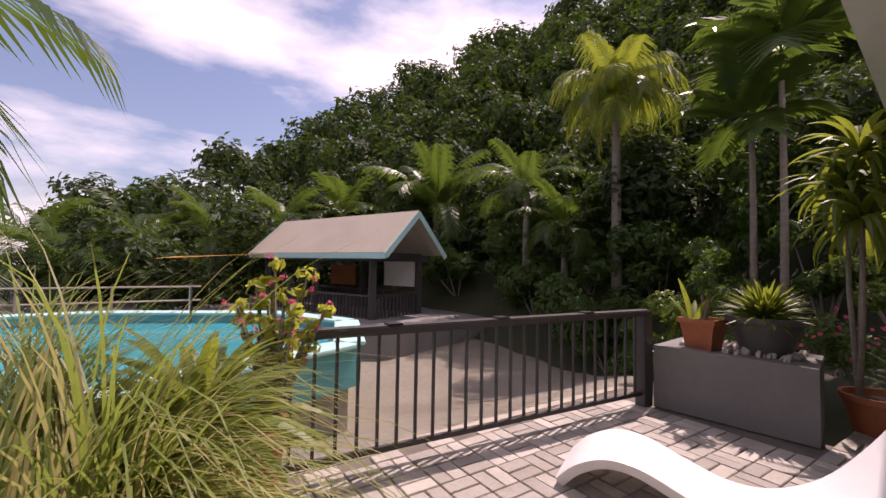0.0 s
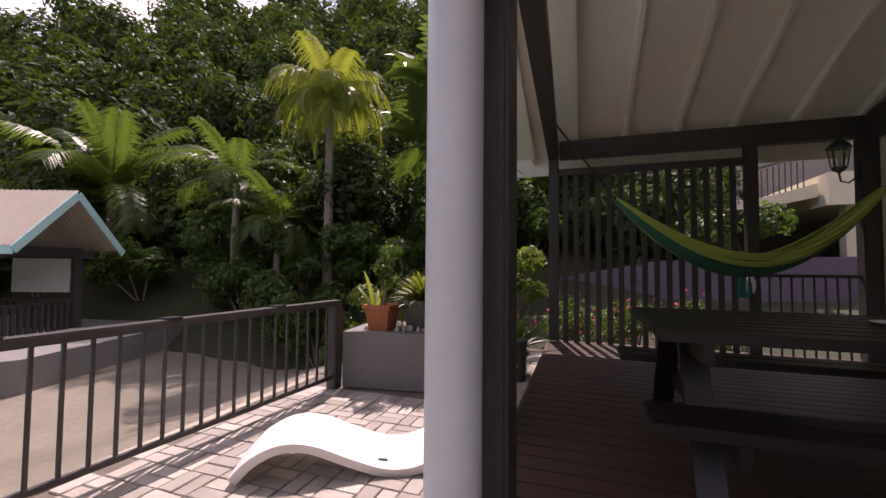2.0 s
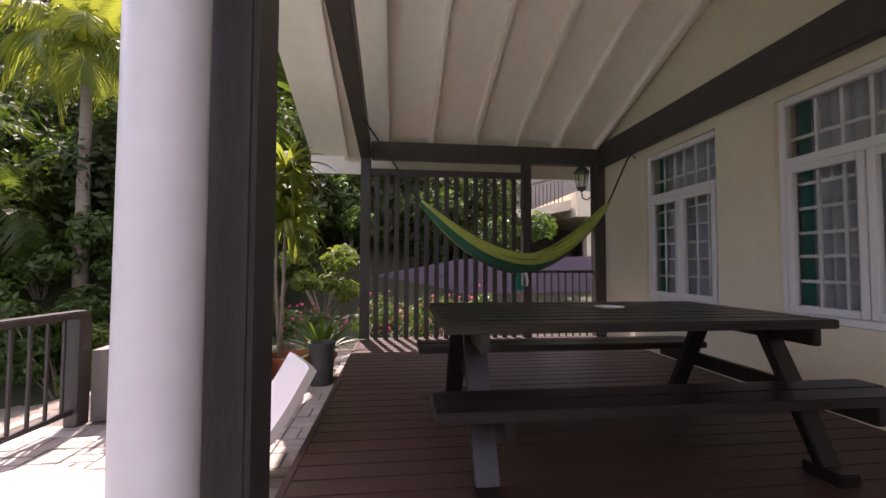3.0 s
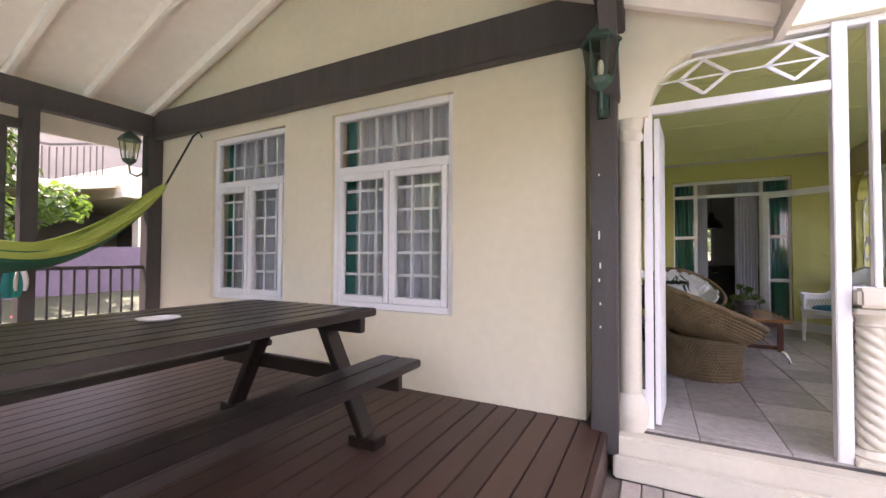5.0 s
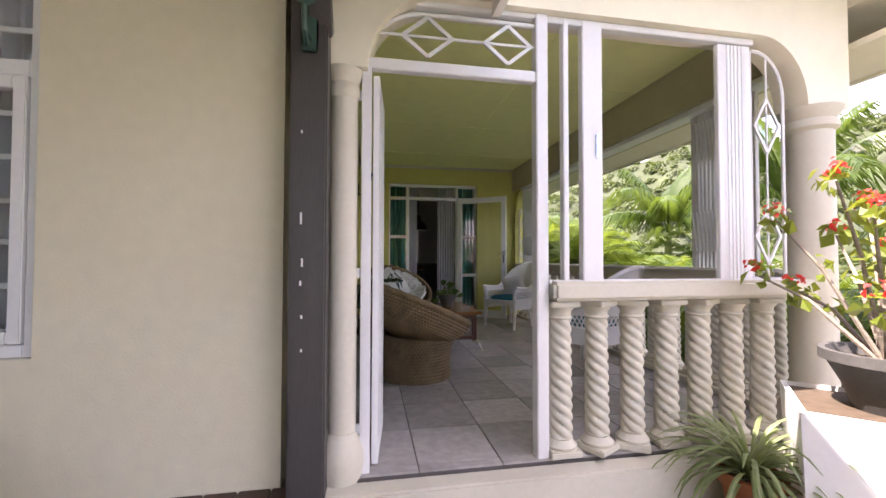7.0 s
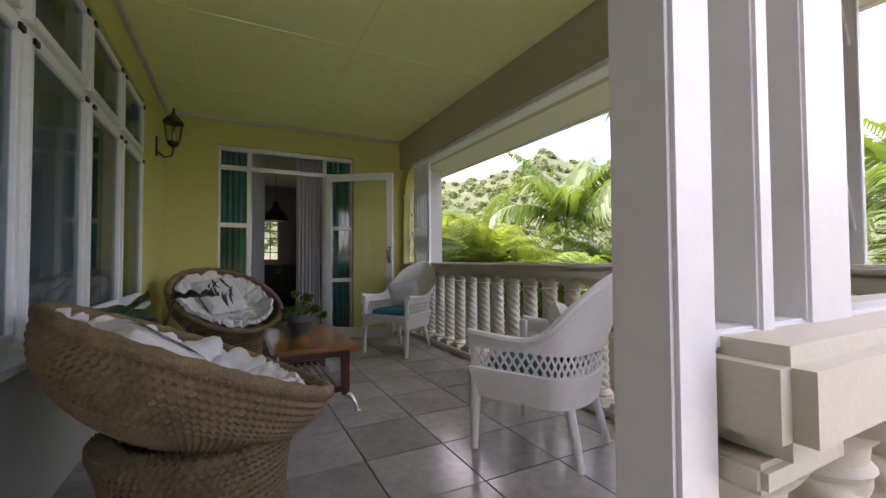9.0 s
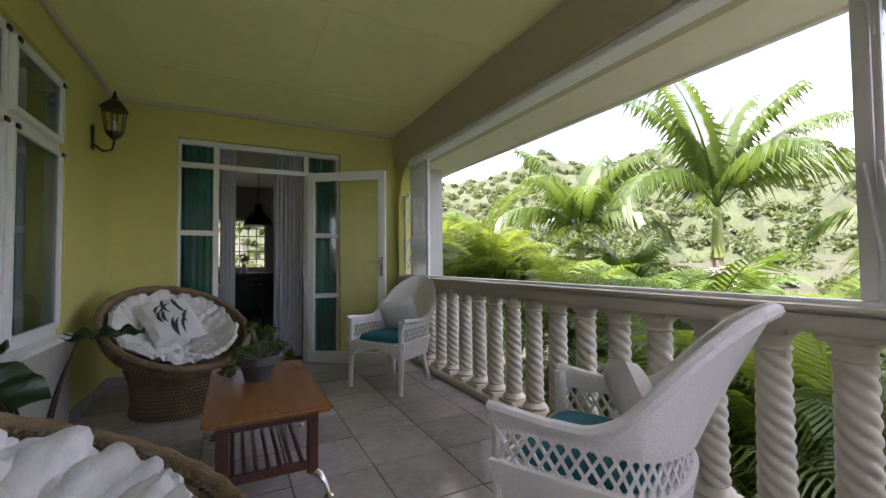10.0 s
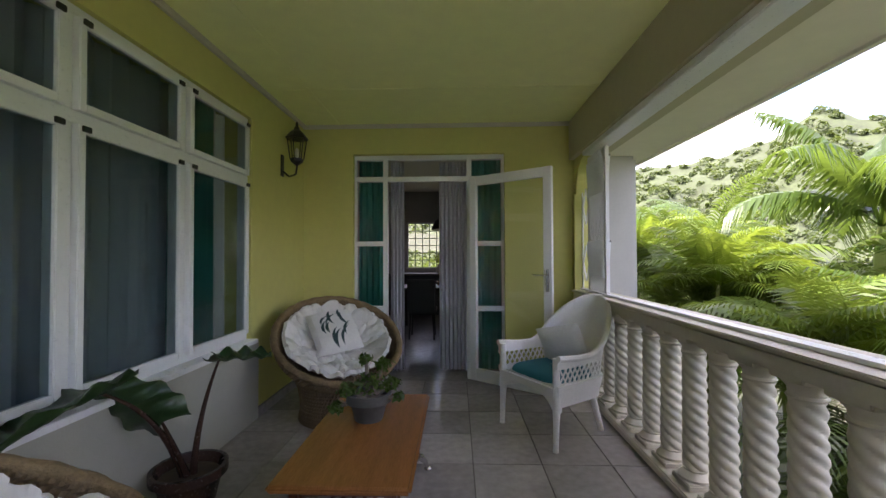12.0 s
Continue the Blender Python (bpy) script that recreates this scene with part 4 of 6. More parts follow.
def papasan(m, tilt, turn, label):
    p = thing("papasan_chair", label, "armchair", m)
    part("base", ripple_lathe([(0.30, 0.0), (0.305, 0.02), (0.29, 0.10), (0.305, 0.24), (0.335, 0.33), (0.345, 0.35), (0.25, 0.36)], 150, 0.006, 38), M_WICKER, p, "tapered woven base")
    tm_b = pose(0, 0, 0.62, 0, 0, turn) @ pose(0, 0, 0, -tilt)
    R, D = 0.50, 0.31
    prof = [(R * math.sin(a), -D * math.cos(a)) for a in lin(0.12, math.pi / 2, 14)]
    out = ripple_lathe(prof, 220, 0.006, 38)
    inner = [(r * 0.94, z * 0.9 + 0.005) for r, z in prof]
    q2 = ripple_lathe(inner[::-1], 220, 0.006, 38)
    me = bpy.data.meshes.new("tmp")
    q2.to_mesh(me)
    q2.free()
    out.from_mesh(me)
    bpy.data.meshes.remove(me)
    b = part("bowl", out, M_WICKER, p, "round woven bowl")
    b.matrix_basis = tm_b
    q = bmesh.new()
    n = 120
    rings = []
    for i in range(n):
        a = 2 * math.pi * i / n
        ring = []
        for k in range(10):
            c = 2 * math.pi * k / 10
            rr = 0.026 * (1 + 0.12 * math.sin(c * 2 + i * 1.4))
            ring.append(q.verts.new(((R * 0.985 + rr * math.cos(c)) * math.cos(a), (R * 0.985 + rr * math.cos(c)) * math.sin(a), 0.005 + rr * math.sin(c))))
        rings.append(ring)
    for i in range(n):
        a, c = rings[i], rings[(i + 1) % n]
        for k in range(10):
            q.faces.new((a[k], c[k], c[(k + 1) % 10], a[(k + 1) % 10]))
    rim = part("rim", q, M_WICKER, p, "plaited rim", smooth=True)
    rim.matrix_basis = tm_b

    def cush(u, v):
        a = 2 * math.pi * u
        r = 0.43 * v * (1 + 0.025 * noise.noise((math.cos(a) * 6, math.sin(a) * 6, 9.1)) * v)
        wob = a + 0.25 * noise.noise((math.cos(a) * 2, math.sin(a) * 2, 7.7)) + 0.3 * v
        crease = 0.03 * abs(noise.noise((math.cos(wob) * 5, math.sin(wob) * 5, v * 1.2))) * v * v + 0.03 * noise.noise((math.cos(wob) * 11, math.sin(wob) * 11, v * 2.0)) * v * v + 0.045 * noise.noise((math.cos(a) * v * 4, math.sin(a) * v * 4, 3.1)) + 0.03 * abs(noise.noise((math.cos(a) * v * 9, math.sin(a) * v * 9, 1.2)))
        puff = 0.05 * math.sin(min(1, v * 1.05) * math.pi) ** 0.5 if v < 0.95 else 0
        z = -D * math.cos(math.asin(min(1, r / R))) * 0.72 - 0.02 + puff + crease + (0.115 * v ** 3)
        return (r * math.cos(a), r * math.sin(a) - 0.03, z)
    cu = curved(cush, lin(0, 1 - 1 / 200, 200), lin(0.02, 1.0, 34), "cushion", M_FABRIC, p, "rumpled off-white round cushion", thick=0.03, closed_u=True)
    cu.matrix_basis = tm_b
    pil = tm_b @ pose(0.0, -0.13, -0.055, -14, 0, 8)

    def pillow(u, v):
        x, y = (u - 0.5) * 0.42, (v - 0.5) * 0.40
        e = max(0, 1 - (2 * u - 1) ** 4) * max(0, 1 - (2 * v - 1) ** 4)
        return (x * (1 - 0.08 * (1 - e)), y, 0.075 * e ** 0.5 + 0.008 * noise.noise((u * 5, v * 5, 2)))
    q = bmesh.new()
    for s in (1, -1):
        g = [[q.verts.new((pillow(u, v)[0], pillow(u, v)[1], s * pillow(u, v)[2])) for v in lin(0, 1, 13)] for u in lin(0, 1, 13)]
        for i in range(12):
            for j in range(12):
                f = (g[i][j], g[i + 1][j], g[i + 1][j + 1], g[i][j + 1])
                q.faces.new(f if s > 0 else f[::-1])
    bmesh.ops.remove_doubles(q, verts=q.verts, dist=0.004)
    pl = part("pillow", q, M_FABRIC, p, "off-white pillow with dark leaf print", smooth=True)
    pl.matrix_basis = pil
    rg = random.Random(3)
    q = bmesh.new()
    for k in range(11):
        cx, cy, an = rg.uniform(0.2, 0.8), rg.uniform(0.2, 0.8), rg.uniform(-0.6, 0.6) + 1.2
        ln = rg.uniform(0.16, 0.32)
        pr = None
        for i in range(9):
            s = i / 8 - 0.5
            u = cx + math.cos(an + s * 0.8) * s * ln * 1.6
            v = cy + math.sin(an + s * 0.8) * s * ln * 1.6
            w = 0.03 * (1 - (2 * s) ** 2) + 0.002
            u, v = min(0.96, max(0.04, u)), min(0.96, max(0.04, v))
            a = pillow(min(0.98, u + w), v)
            b2 = pillow(max(0.02, u - w), v)
            va, vb = q.verts.new((a[0], a[1], a[2] + 0.004)), q.verts.new((b2[0], b2[1], b2[2] + 0.004))
            if pr:
                q.faces.new((pr[0], va, vb, pr[1]))
            pr = (va, vb)
    lp = part("leaf_print", q, M_LEAFPRINT, pl, "dark green printed leaves")
    return p


papasan(pose(0.785, 1.63, 0), 24, -75, "woven seagrass papasan chair with off-white cushion")
papasan(pose(0.84, 4.20, 0), 33, -148, "woven seagrass papasan chair with leaf-print pillow")

# coffee table
ct = thing("coffee_table", "low reddish-brown varnished coffee table with slatted shelf", "coffee table", pose(1.355, 2.91, 0))
q = bmesh.new()
box(q, -0.268, 0.268, -0.51, 0.51, 0.405, 0.435, 0.012)
part("tabletop", q, M_TABLEWOOD, ct)
q = bmesh.new()
for s in (-1, 1):
    box(q, s * 0.19 - 0.012, s * 0.19 + 0.012, -0.39, 0.39, 0.35, 0.404)
    box(q, -0.178, 0.178, s * 0.40 - 0.012, s * 0.40 + 0.012, 0.35, 0.404)
part("apron", q, M_MAHOG, ct)
for x in (-0.19, 0.19):
    for y in (-0.40, 0.40):
        q = bmesh.new()
        box(q, x - 0.026, x + 0.026, y - 0.026, y + 0.026, 0.09, 0.404, 0.012)
        leg = part("leg", q, M_MAHOG, ct)
        q = bmesh.new()
        sx, sy = (1 if x > 0 else -1), (1 if y > 0 else -1)
        tube(q, [(x, y, 0.10), (x + sx * 0.03, y + sy * 0.03, 0.09), (x + sx * 0.055, y + sy * 0.055, 0.05), (x + sx * 0.065, y + sy * 0.065, 0.012)], [0.024, 0.02, 0.014, 0.012], 10)
        lathe(q, [(0.02, 0.0), (0.022, 0.008), (0.014, 0.016)], 12, pose(x + sx * 0.067, y + sy * 0.067, 0))
        part("foot", q, M_CHROME, leg, "curved chrome foot", smooth=True)
for s in (-1, 1):
    q = bmesh.new()
    box(q, -0.164, 0.164, s * 0.40 - 0.014, s * 0.40 + 0.014, 0.12, 0.16, 0.004)
    part("shelf_rail", q, M_MAHOG, ct)
for i in range(7):
    q = bmesh.new()
    x = -0.15 + 0.05 * i
    box(q, x - 0.009, x + 0.009, -0.386, 0.386, 0.132, 0.148, 0.003)
    part("slat", q, M_MAHOG, ct)


# white wicker armchairs
def wicker_chair(m, label):
    c = thing("wicker_armchair", label, "armchair", m, group="white wicker armchairs")

    def plan(u):
        """u from -1 (one arm's front) round the back to 1."""
        a = abs(u)
        s = 1 if u > 0 else -1
        if a > 0.5:
            t = (a - 0.5) / 0.5
            return Vector((s * (0.275 + 0.02 * t), -0.14 + 0.40 * t, 0))
        t = a / 0.5 * math.pi / 2
        return Vector((s * 0.275 * math.sin(t) ** 0.85, -0.14 - 0.15 * math.cos(t) ** 0.85, 0))

    def top(u):
        a = abs(u)
        e = max(0.0, 1 - a / 0.62)
        e = e * e * (3 - 2 * e)
        return 0.585 + 0.36 * e + (0.02 * ((a - 0.75) / 0.25) if a > 0.75 else 0)

    def shell(z0):
        def f(u, v):
            p = plan(u)
            zt = top(u)
            z = z0 + (zt - z0) * v
            lean = max(0, z - 0.45) ** 1.15 * 0.50
            back = max(0.0, 1 - abs(u) / 0.55)
            return (p.x * (1 + 0.35 * max(0, z - 0.45)), p.y - lean * back, z)
        return f
    us = lin(-1, 1, 57)
    curved(shell(0.53), us, lin(0, 1, 12), "backrest", M_WWICKER, c, "curved wicker back and arms", thick=0.022)
    f = shell(0.53)
    q = bmesh.new()
    tube(q, [f(u, 1.0) for u in lin(-1, 1, 57)], 0.021, 8)
    part("rolled_edge", q, M_WWICKER, c, smooth=True)

    def skirt(u, v):
        p = plan(u)
        z = 0.43 - 0.15 * v
        k = 1 - 0.10 * v
        return (p.x * k, p.y * k, z)
    curved(skirt, us, lin(0, 1, 6), "skirt", M_WWICKER, c, thick=0.02)

    def front(u, v):
        return ((u - 0.5) * 0.56 * (1 - 0.06 * v), 0.25 - 0.01 * v, 0.41 - (0.05 + 0.10 * (2 * u - 1) ** 4) * v)
    curved(front, lin(0, 1, 15), lin(0, 1, 5), "front_apron", M_WWICKER, c, thick=-0.02)
    # open lattice between seat and arms
    q = bmesh.new()
    for i in range(34):
        u0, u1 = -0.97 + 1.94 * i / 34, -0.97 + 1.94 * (i + 1.6) / 34
        for a, b in ((u0, u1), (u1, u0)):
            p0, p1 = plan(max(-1, min(1, a))), plan(max(-1, min(1, b)))
            beam_between(q, (p0.x, p0.y, 0.425), (p1.x * 1.03, p1.y * 1.02, 0.54), 0.007, 0.010, 0)
    part("lattice", q, M_WWICKER, c)
    for x, y, k in ((-0.275, 0.24, 1), (0.275, 0.24, 1), (-0.17, -0.22, -1), (0.17, -0.22, -1)):
        q = bmesh.new()
        sx = 1 if x > 0 else -1
        dx, dy = (0.0, 0.01) if k > 0 else (sx * 0.03, -0.06)
        zt = 0.60 if k > 0 else 0.36
        tube(q, [(x, y, zt), (x, y, 0.26), (x + dx * 0.3, y + dy * 0.3, 0.2), (x + dx, y + dy, 0.02), (x + dx, y + dy, 0.0)], [0.024, 0.026, 0.022, 0.018, 0.02], 12)
        part("leg", q, M_WWICKER, c, smooth=True)
    q = bmesh.new()
    box(q, -0.25, 0.25, -0.22, 0.23, 0.395, 0.41)
    part("seat", q, M_WWICKER, c)

    def sc(u, v):
        a = 2 * math.pi * u
        sx, sy = math.cos(a), math.sin(a)
        k = (abs(sx) ** 5 + abs(sy) ** 5) ** (-0.2)
        rr = min(1.0, v)
        return (0.245 * sx * k * rr, 0.225 * sy * k * rr + 0.01, 0.415 + 0.05 * (1 - rr ** 8) ** 0.5 + 0.012 * (1 - rr * rr))
    curved(sc, lin(0, 1 - 1 / 40, 40), [0.02, 0.3, 0.6, 0.8, 0.9, 0.96, 1.0], "seat_cushion", M_TEAL, c, "flat teal seat cushion", closed_u=True)
    q = bmesh.new()
    for s in (1, -1):
        def pt(u, v):
            e = max(0, 1 - (2 * u - 1) ** 4) * max(0, 1 - (2 * v - 1) ** 4)
            return ((u - 0.5) * 0.33, (v - 0.5) * 0.31, s * 0.06 * e ** 0.5)
        g2 = [[q.verts.new(pt(u, v)) for v in lin(0, 1, 11)] for u in lin(0, 1, 11)]
        for i in range(10):
            for j in range(10):
                ff = (g2[i][j], g2[i + 1][j], g2[i + 1][j + 1], g2[i][j + 1])
                q.faces.new(ff if s > 0 else ff[::-1])
    bmesh.ops.remove_doubles(q, verts=q.verts, dist=0.004)
    pw = part("pillow", q, M_FABRIC, c, "grey-white scatter pillow", smooth=True)
    pw.matrix_basis = pose(0.02, -0.13, 0.60, 68, 12, 25)
    return c


ch = wicker_chair(pose(2.492, 3.98, 0, 0, 0, 122), "white painted wicker armchair with teal cushion")
copy_thing(ch, pose(2.367, 1.537, 0, 0, 0, 25))


# ---- deck ----
# picnic table
pt_ = thing("picnic_table", "dark stained wooden picnic table with attached benches", "picnic table", pose(-1.585, -1.80, 0))


def plank(name, x0, x1, y0, y1, z0, z1, parent=pt_, m=M_TABLE, bev=0.006):
    q = bmesh.new()
    box(q, x0, x1, y0, y1, z0, z1, bev)
    return part(name, q, m, parent)


for i in range(8):
    x = -0.53 + 0.1335 * i
    plank("top_plank", x, x + 0.124, -0.975, 0.975, 0.70, 0.745)
for s in (-1, 1):
    for k in range(2):
        x0 = s * 0.625 + (k - 1) * 0.142
        plank("bench_plank", x0, x0 + 0.134, -1.04, 1.10, 0.40, 0.445)
for y in (-0.80, 0.86):
    q = bmesh.new()
    beam_between(q, (-0.52, y, 0.66), (0.52, y, 0.66), 0.045, 0.09, 0.006)
    part("top_batten", q, M_TABLE, pt_)
    q = bmesh.new()
    beam_between(q, (-0.74, y + 0.05, 0.355), (0.74, y + 0.05, 0.355), 0.045, 0.09, 0.006)
    part("bench_beam", q, M_TABLE, pt_)
    for s in (-1, 1):
        q = bmesh.new()
        beam_between(q, (s * 0.22, y, 0.69), (s * 0.55, y, 0.05), 0.05, 0.11, 0.006, up=(0, 1, 0))
        leg = part("leg", q, M_TABLE, pt_)
        q = bmesh.new()
        box(q, s * 0.555 - 0.09, s * 0.555 + 0.09, y - 0.055, y + 0.055, 0, 0.06, 0.006)
        part("foot_block", q, M_TABLE, leg)
q = bmesh.new()
lathe(q, [(0.0, 0.746), (0.05, 0.746), (0.085, 0.757), (0.088, 0.760), (0.05, 0.752), (0.0, 0.751)], 28)
at_ = tagged(part("ashtray_plate", q, M_PLASTIC, smooth=True), "small white saucer on the picnic table", "saucer")
at_.location = (-1.63, -1.71, 0)

# slat screen and low rail at the end of the deck
sc_ = thing("slat_screen", "tall dark timber slat screen closing the deck end", "screen", pose(-4.90, 0, 0))
q = bmesh.new()
box(q, -0.03, 0.03, -3.36, -1.22, 2.24, 2.33, 0.005)
part("top_rail", q, M_DARK, sc_)
q = bmesh.new()
box(q, -0.012, 0.012, -0.033, 0.033, 0.0, 2.24, 0.003)
sl = None
for i in range(15):
    if sl is None:
        sl = part("slat", q, M_DARK, sc_)
        ob = sl
    else:
        ob = new("slat", sl.data)
        ob.parent = sc_
    ob.location = (0, -3.275 + 0.138 * i, 0)
lr = thing("low_railing", "low dark metal railing at the deck end", "railing", pose(-4.90, 0, 0))
q = bmesh.new()
box(q, -0.025, 0.025, -1.10, -0.162, 0.90, 0.94, 0.004)
part("top_rail", q, M_DARK, lr)
for i in range(8):
    q = bmesh.new()
    y = -1.00 + 0.105 * i
    box(q, -0.009, 0.009, y - 0.009, y + 0.009, 0.0, 0.90)
    part("bar", q, M_DARK, lr)

# hammock
hm = thing("hammock", "lime and dark green striped cloth hammock hanging over deck", "hammock", pose(0, 0, 0))
HA, HB = Vector((-3.36, -2.76, 1.60)), Vector((-3.94, -0.45, 1.71))


def hang(t):
    p = HA.lerp(HB, t)
    p.z = HA.z + (HB.z - HA.z) * t - 0.64 * 4 * t * (1 - t) * (0.9 + 0.1 * math.sin(t * 3.14))
    return p


side_h = (HB - HA).cross(Vector((0, 0, 1))).normalized()


def cloth(a0, a1, r0):
    def f(u, v):
        p = hang(u)
        w = 0.03 + r0 * math.sin(math.pi * u) ** 0.6
        a = a0 + (a1 - a0) * v
        fold = 0.012 * math.sin(v * 19 + u * 7) * math.sin(math.pi * u)
        return p + side_h * (w * math.cos(a) + fold) + Vector((0, 0, 1)) * (w * 0.9 * math.sin(a) + 0.05 + fold)
    return f


curved(cloth(-0.6 * math.pi, 0.05 * math.pi, 0.12), lin(0, 1, 40), lin(0, 1, 12), "cloth_dark", M_HAMD, hm, "dark green cloth", thick=0.006)
curved(cloth(-0.1 * math.pi, 0.18 * math.pi, 0.135), lin(0, 1, 40), lin(0, 1, 8), "cloth_lime", M_HAMG, hm, "lime yellow cloth edge", thick=0.006)
curved(cloth(-1.15 * math.pi, -0.6 * math.pi, 0.12), lin(0, 1, 40), lin(0, 1, 8), "cloth_lime", M_HAMG, hm, "lime yellow cloth edge", thick=0.006)
q = bmesh.new()
tube(q, [HA + Vector((0, 0, 0.04)), (-3.35, -3.34, 2.47)], 0.010, 6)
part("rope", q, M_ROPE, hm)
q = bmesh.new()
tube(q, [HB + Vector((0, 0, 0.04)), (-4.08, -0.10, 2.36), (-4.06, -0.05, 2.42), (-4.03, -0.03, 2.36)], 0.010, 6)
part("rope", q, M_ROPE, hm)

# downpipe
dp = thing("downpipe", "white plastic rain downpipe beside the porch post", "downpipe", pose(0.208, -3.267, 0))
q = bmesh.new()
lathe(q, [(0.045, G + 0.002), (0.045, 2.30)], 28)
part("pipe", q, M_PIPE, dp, smooth=True)
q = bmesh.new()
tube(q, [(0, 0, 2.29), (0.02, 0, 2.33), (0.25, 0, 2.40), (0.60, 0.0, 2.38)], 0.045, 16)
part("elbow", q, M_PIPE, dp, smooth=True)
q = bmesh.new()
box(q, -0.105, 0.0, -0.05, 0.05, 1.52, 1.535)
part("clip", q, M_BLACK, dp)

# ---- yard ----
# railing
RA, RB = Vector((0.46, -5.74, 0)), Vector((-2.80, -5.47, 0))
rdir = (RB - RA).normalized()
rlen = (RB - RA).length
ra = thing("metal_railing", "dark brown metal railing with slim balusters along yard", "railing", Matrix.Translation(RA) @ Matrix.Rotation(math.atan2(rdir.y, rdir.x), 4, "Z"))
q = bmesh.new()
box(q, -0.05, rlen + 0.04, -0.055, 0.055, 0.585, 0.64, 0.008)
part("top_rail", q, M_DARK, ra)
q = bmesh.new()
box(q, 0.04, rlen - 0.04, -0.018, 0.018, -0.15, -0.115, 0.003)
part("bottom_rail", q, M_DARK, ra)
for x in (0.0, rlen):
    q = bmesh.new()
    box(q, x - 0.055, x + 0.055, -0.055, 0.055, G, 0.585, 0.006)
    part("post", q, M_DARK, ra)
nb = 24
for i in range(nb):
    q = bmesh.new()
    x = rlen * (i + 1) / (nb + 1)
    box(q, x - 0.009, x + 0.009, -0.009, 0.009, -0.115, 0.585, 0)
    part("baluster", q, M_DARK, ra)
for x in (0.75, 1.6, 2.5):
    q = bmesh.new()
    box(q, x - 0.05, x + 0.05, -0.05, 0.05, 0.641, 0.652, 0.003)
    part("clamp", q, M_BLACK, ra)

# planter wall
pw_ = thing("planter_wall", "low grey rendered planter wall topped with pebbles", "planter", pose(0, 0, 0))
q = bmesh.new()
prism(q, [(-2.86, -5.41), (-3.03, -4.28), (-3.72, -4.42), (-3.62, -5.50)], "z", G, 0.315)
part("body", q, M_GREYWALL, pw_)
rg = random.Random(11)
for i in range(70):
    q = bmesh.new()
    r = rg.uniform(0.018, 0.045)
    x, y = rg.uniform(-3.55, -3.08), rg.uniform(-5.3, -4.45)
    bmesh.ops.create_icosphere(q, subdivisions=1, radius=r, matrix=pose(x, y, 0.315 + r * 0.45, rg.uniform(0, 90), rg.uniform(0, 90), 0) @ Matrix.Diagonal((1.3, 1, 0.7, 1)))
    for v in q.verts:
        v.co += Vector((rg.uniform(-1, 1), rg.uniform(-1, 1), rg.uniform(-1, 1))) * r * 0.12
    part("pebble", q, M_PEBBLE, pw_, smooth=True)

# lounger: one moulded wave
LF, LU = Vector((-1.22, -5.07, 0)), Vector((-0.45, 0.893, 0)).normalized()
LW = Vector((-LU.y, LU.x, 0))
lg = thing("sun_lounger", "white moulded plastic wave sun lounger on paving", "sun lounger", pose(0, 0, 0))
prof_l = [(0.0, 0.055), (0.11, 0.16), (0.27, 0.23), (0.45, 0.22), (0.68, 0.13), (0.88, 0.065), (1.08, 0.075), (1.29, 0.19), (1.48, 0.41), (1.64, 0.67)]


def wave(s):
    k = s * (len(prof_l) - 1)
    i = min(int(k), len(prof_l) - 2)
    t = k - i
    p = [Vector(prof_l[max(0, min(len(prof_l) - 1, j))]) for j in (i - 1, i, i + 1, i + 2)]
    return 0.5 * ((2 * p[1]) + (p[2] - p[0]) * t + (2 * p[0] - 5 * p[1] + 4 * p[2] - p[3]) * t * t + (3 * p[1] - p[0] - 3 * p[2] + p[3]) * t ** 3)


def lounge(u, v):
    a = wave(u)
    w = (v - 0.5) * 0.50
    e = 1 - (2 * v - 1) ** 8
    return LF + LU * a.x + LW * w + Vector((0, 0, G + a.y - 0.012 * (1 - e)))


curved(lounge, lin(0, 1, 46), lin(0, 1, 15), "shell", M_PLASTIC, lg, thick=0.055)
c = LF + LU * 0.86 + LW * -0.17
q = bmesh.new()
xbox(q, Matrix.Translation((c.x, c.y, G + 0.071)) @ Matrix.Rotation(math.atan2(LU.y, LU.x), 4, "Z") @ Matrix.Rotation(0.12, 4, "Y"), 0.06, 0.02, 0.012, 0.003)
part("drain_slot", q, M_POTGREY, lg, "small grey drain slot")

# ---- pool and its hut ----
pool = thing("swimming_pool", "raised turquoise swimming pool with pale rim", "swimming pool", pose(0, 0, 0))
outl = [(-1.05, -8.45), (-1.75, -10.46), (-0.94, -12.2), (2.0, -13.6), (7.0, -13.4), (7.0, -9.2), (2.6, -6.9)]
q = bmesh.new()
prism(q, outl, "z", -2.2, -0.55)
part("wall_lower", q, M_CONC, pool, "bare concrete lower wall")
for i in range(len(outl)):
    q = bmesh.new()
    a, b = Vector((*outl[i], 0)), Vector((*outl[(i + 1) % len(outl)], 0))
    beam_between(q, (a.x, a.y, -0.29), (b.x, b.y, -0.29), 0.30, 0.52, 0.01)
    part("wall_upper", q, M_POOL, pool, "turquoise painted wall")
for i in range(len(outl)):
    q = bmesh.new()
    a, b = Vector((*outl[i], 0)), Vector((*outl[(i + 1) % len(outl)], 0))
    beam_between(q, (a.x, a.y, -0.03), (b.x, b.y, -0.03), 0.42, 0.05, 0.012)
    part("rim", q, M_POOLRIM, pool)
q = bmesh.new()
prism(q, outl, "z", -0.54, -0.20)
part("water", q, M_WATER, pool)
q = bmesh.new()
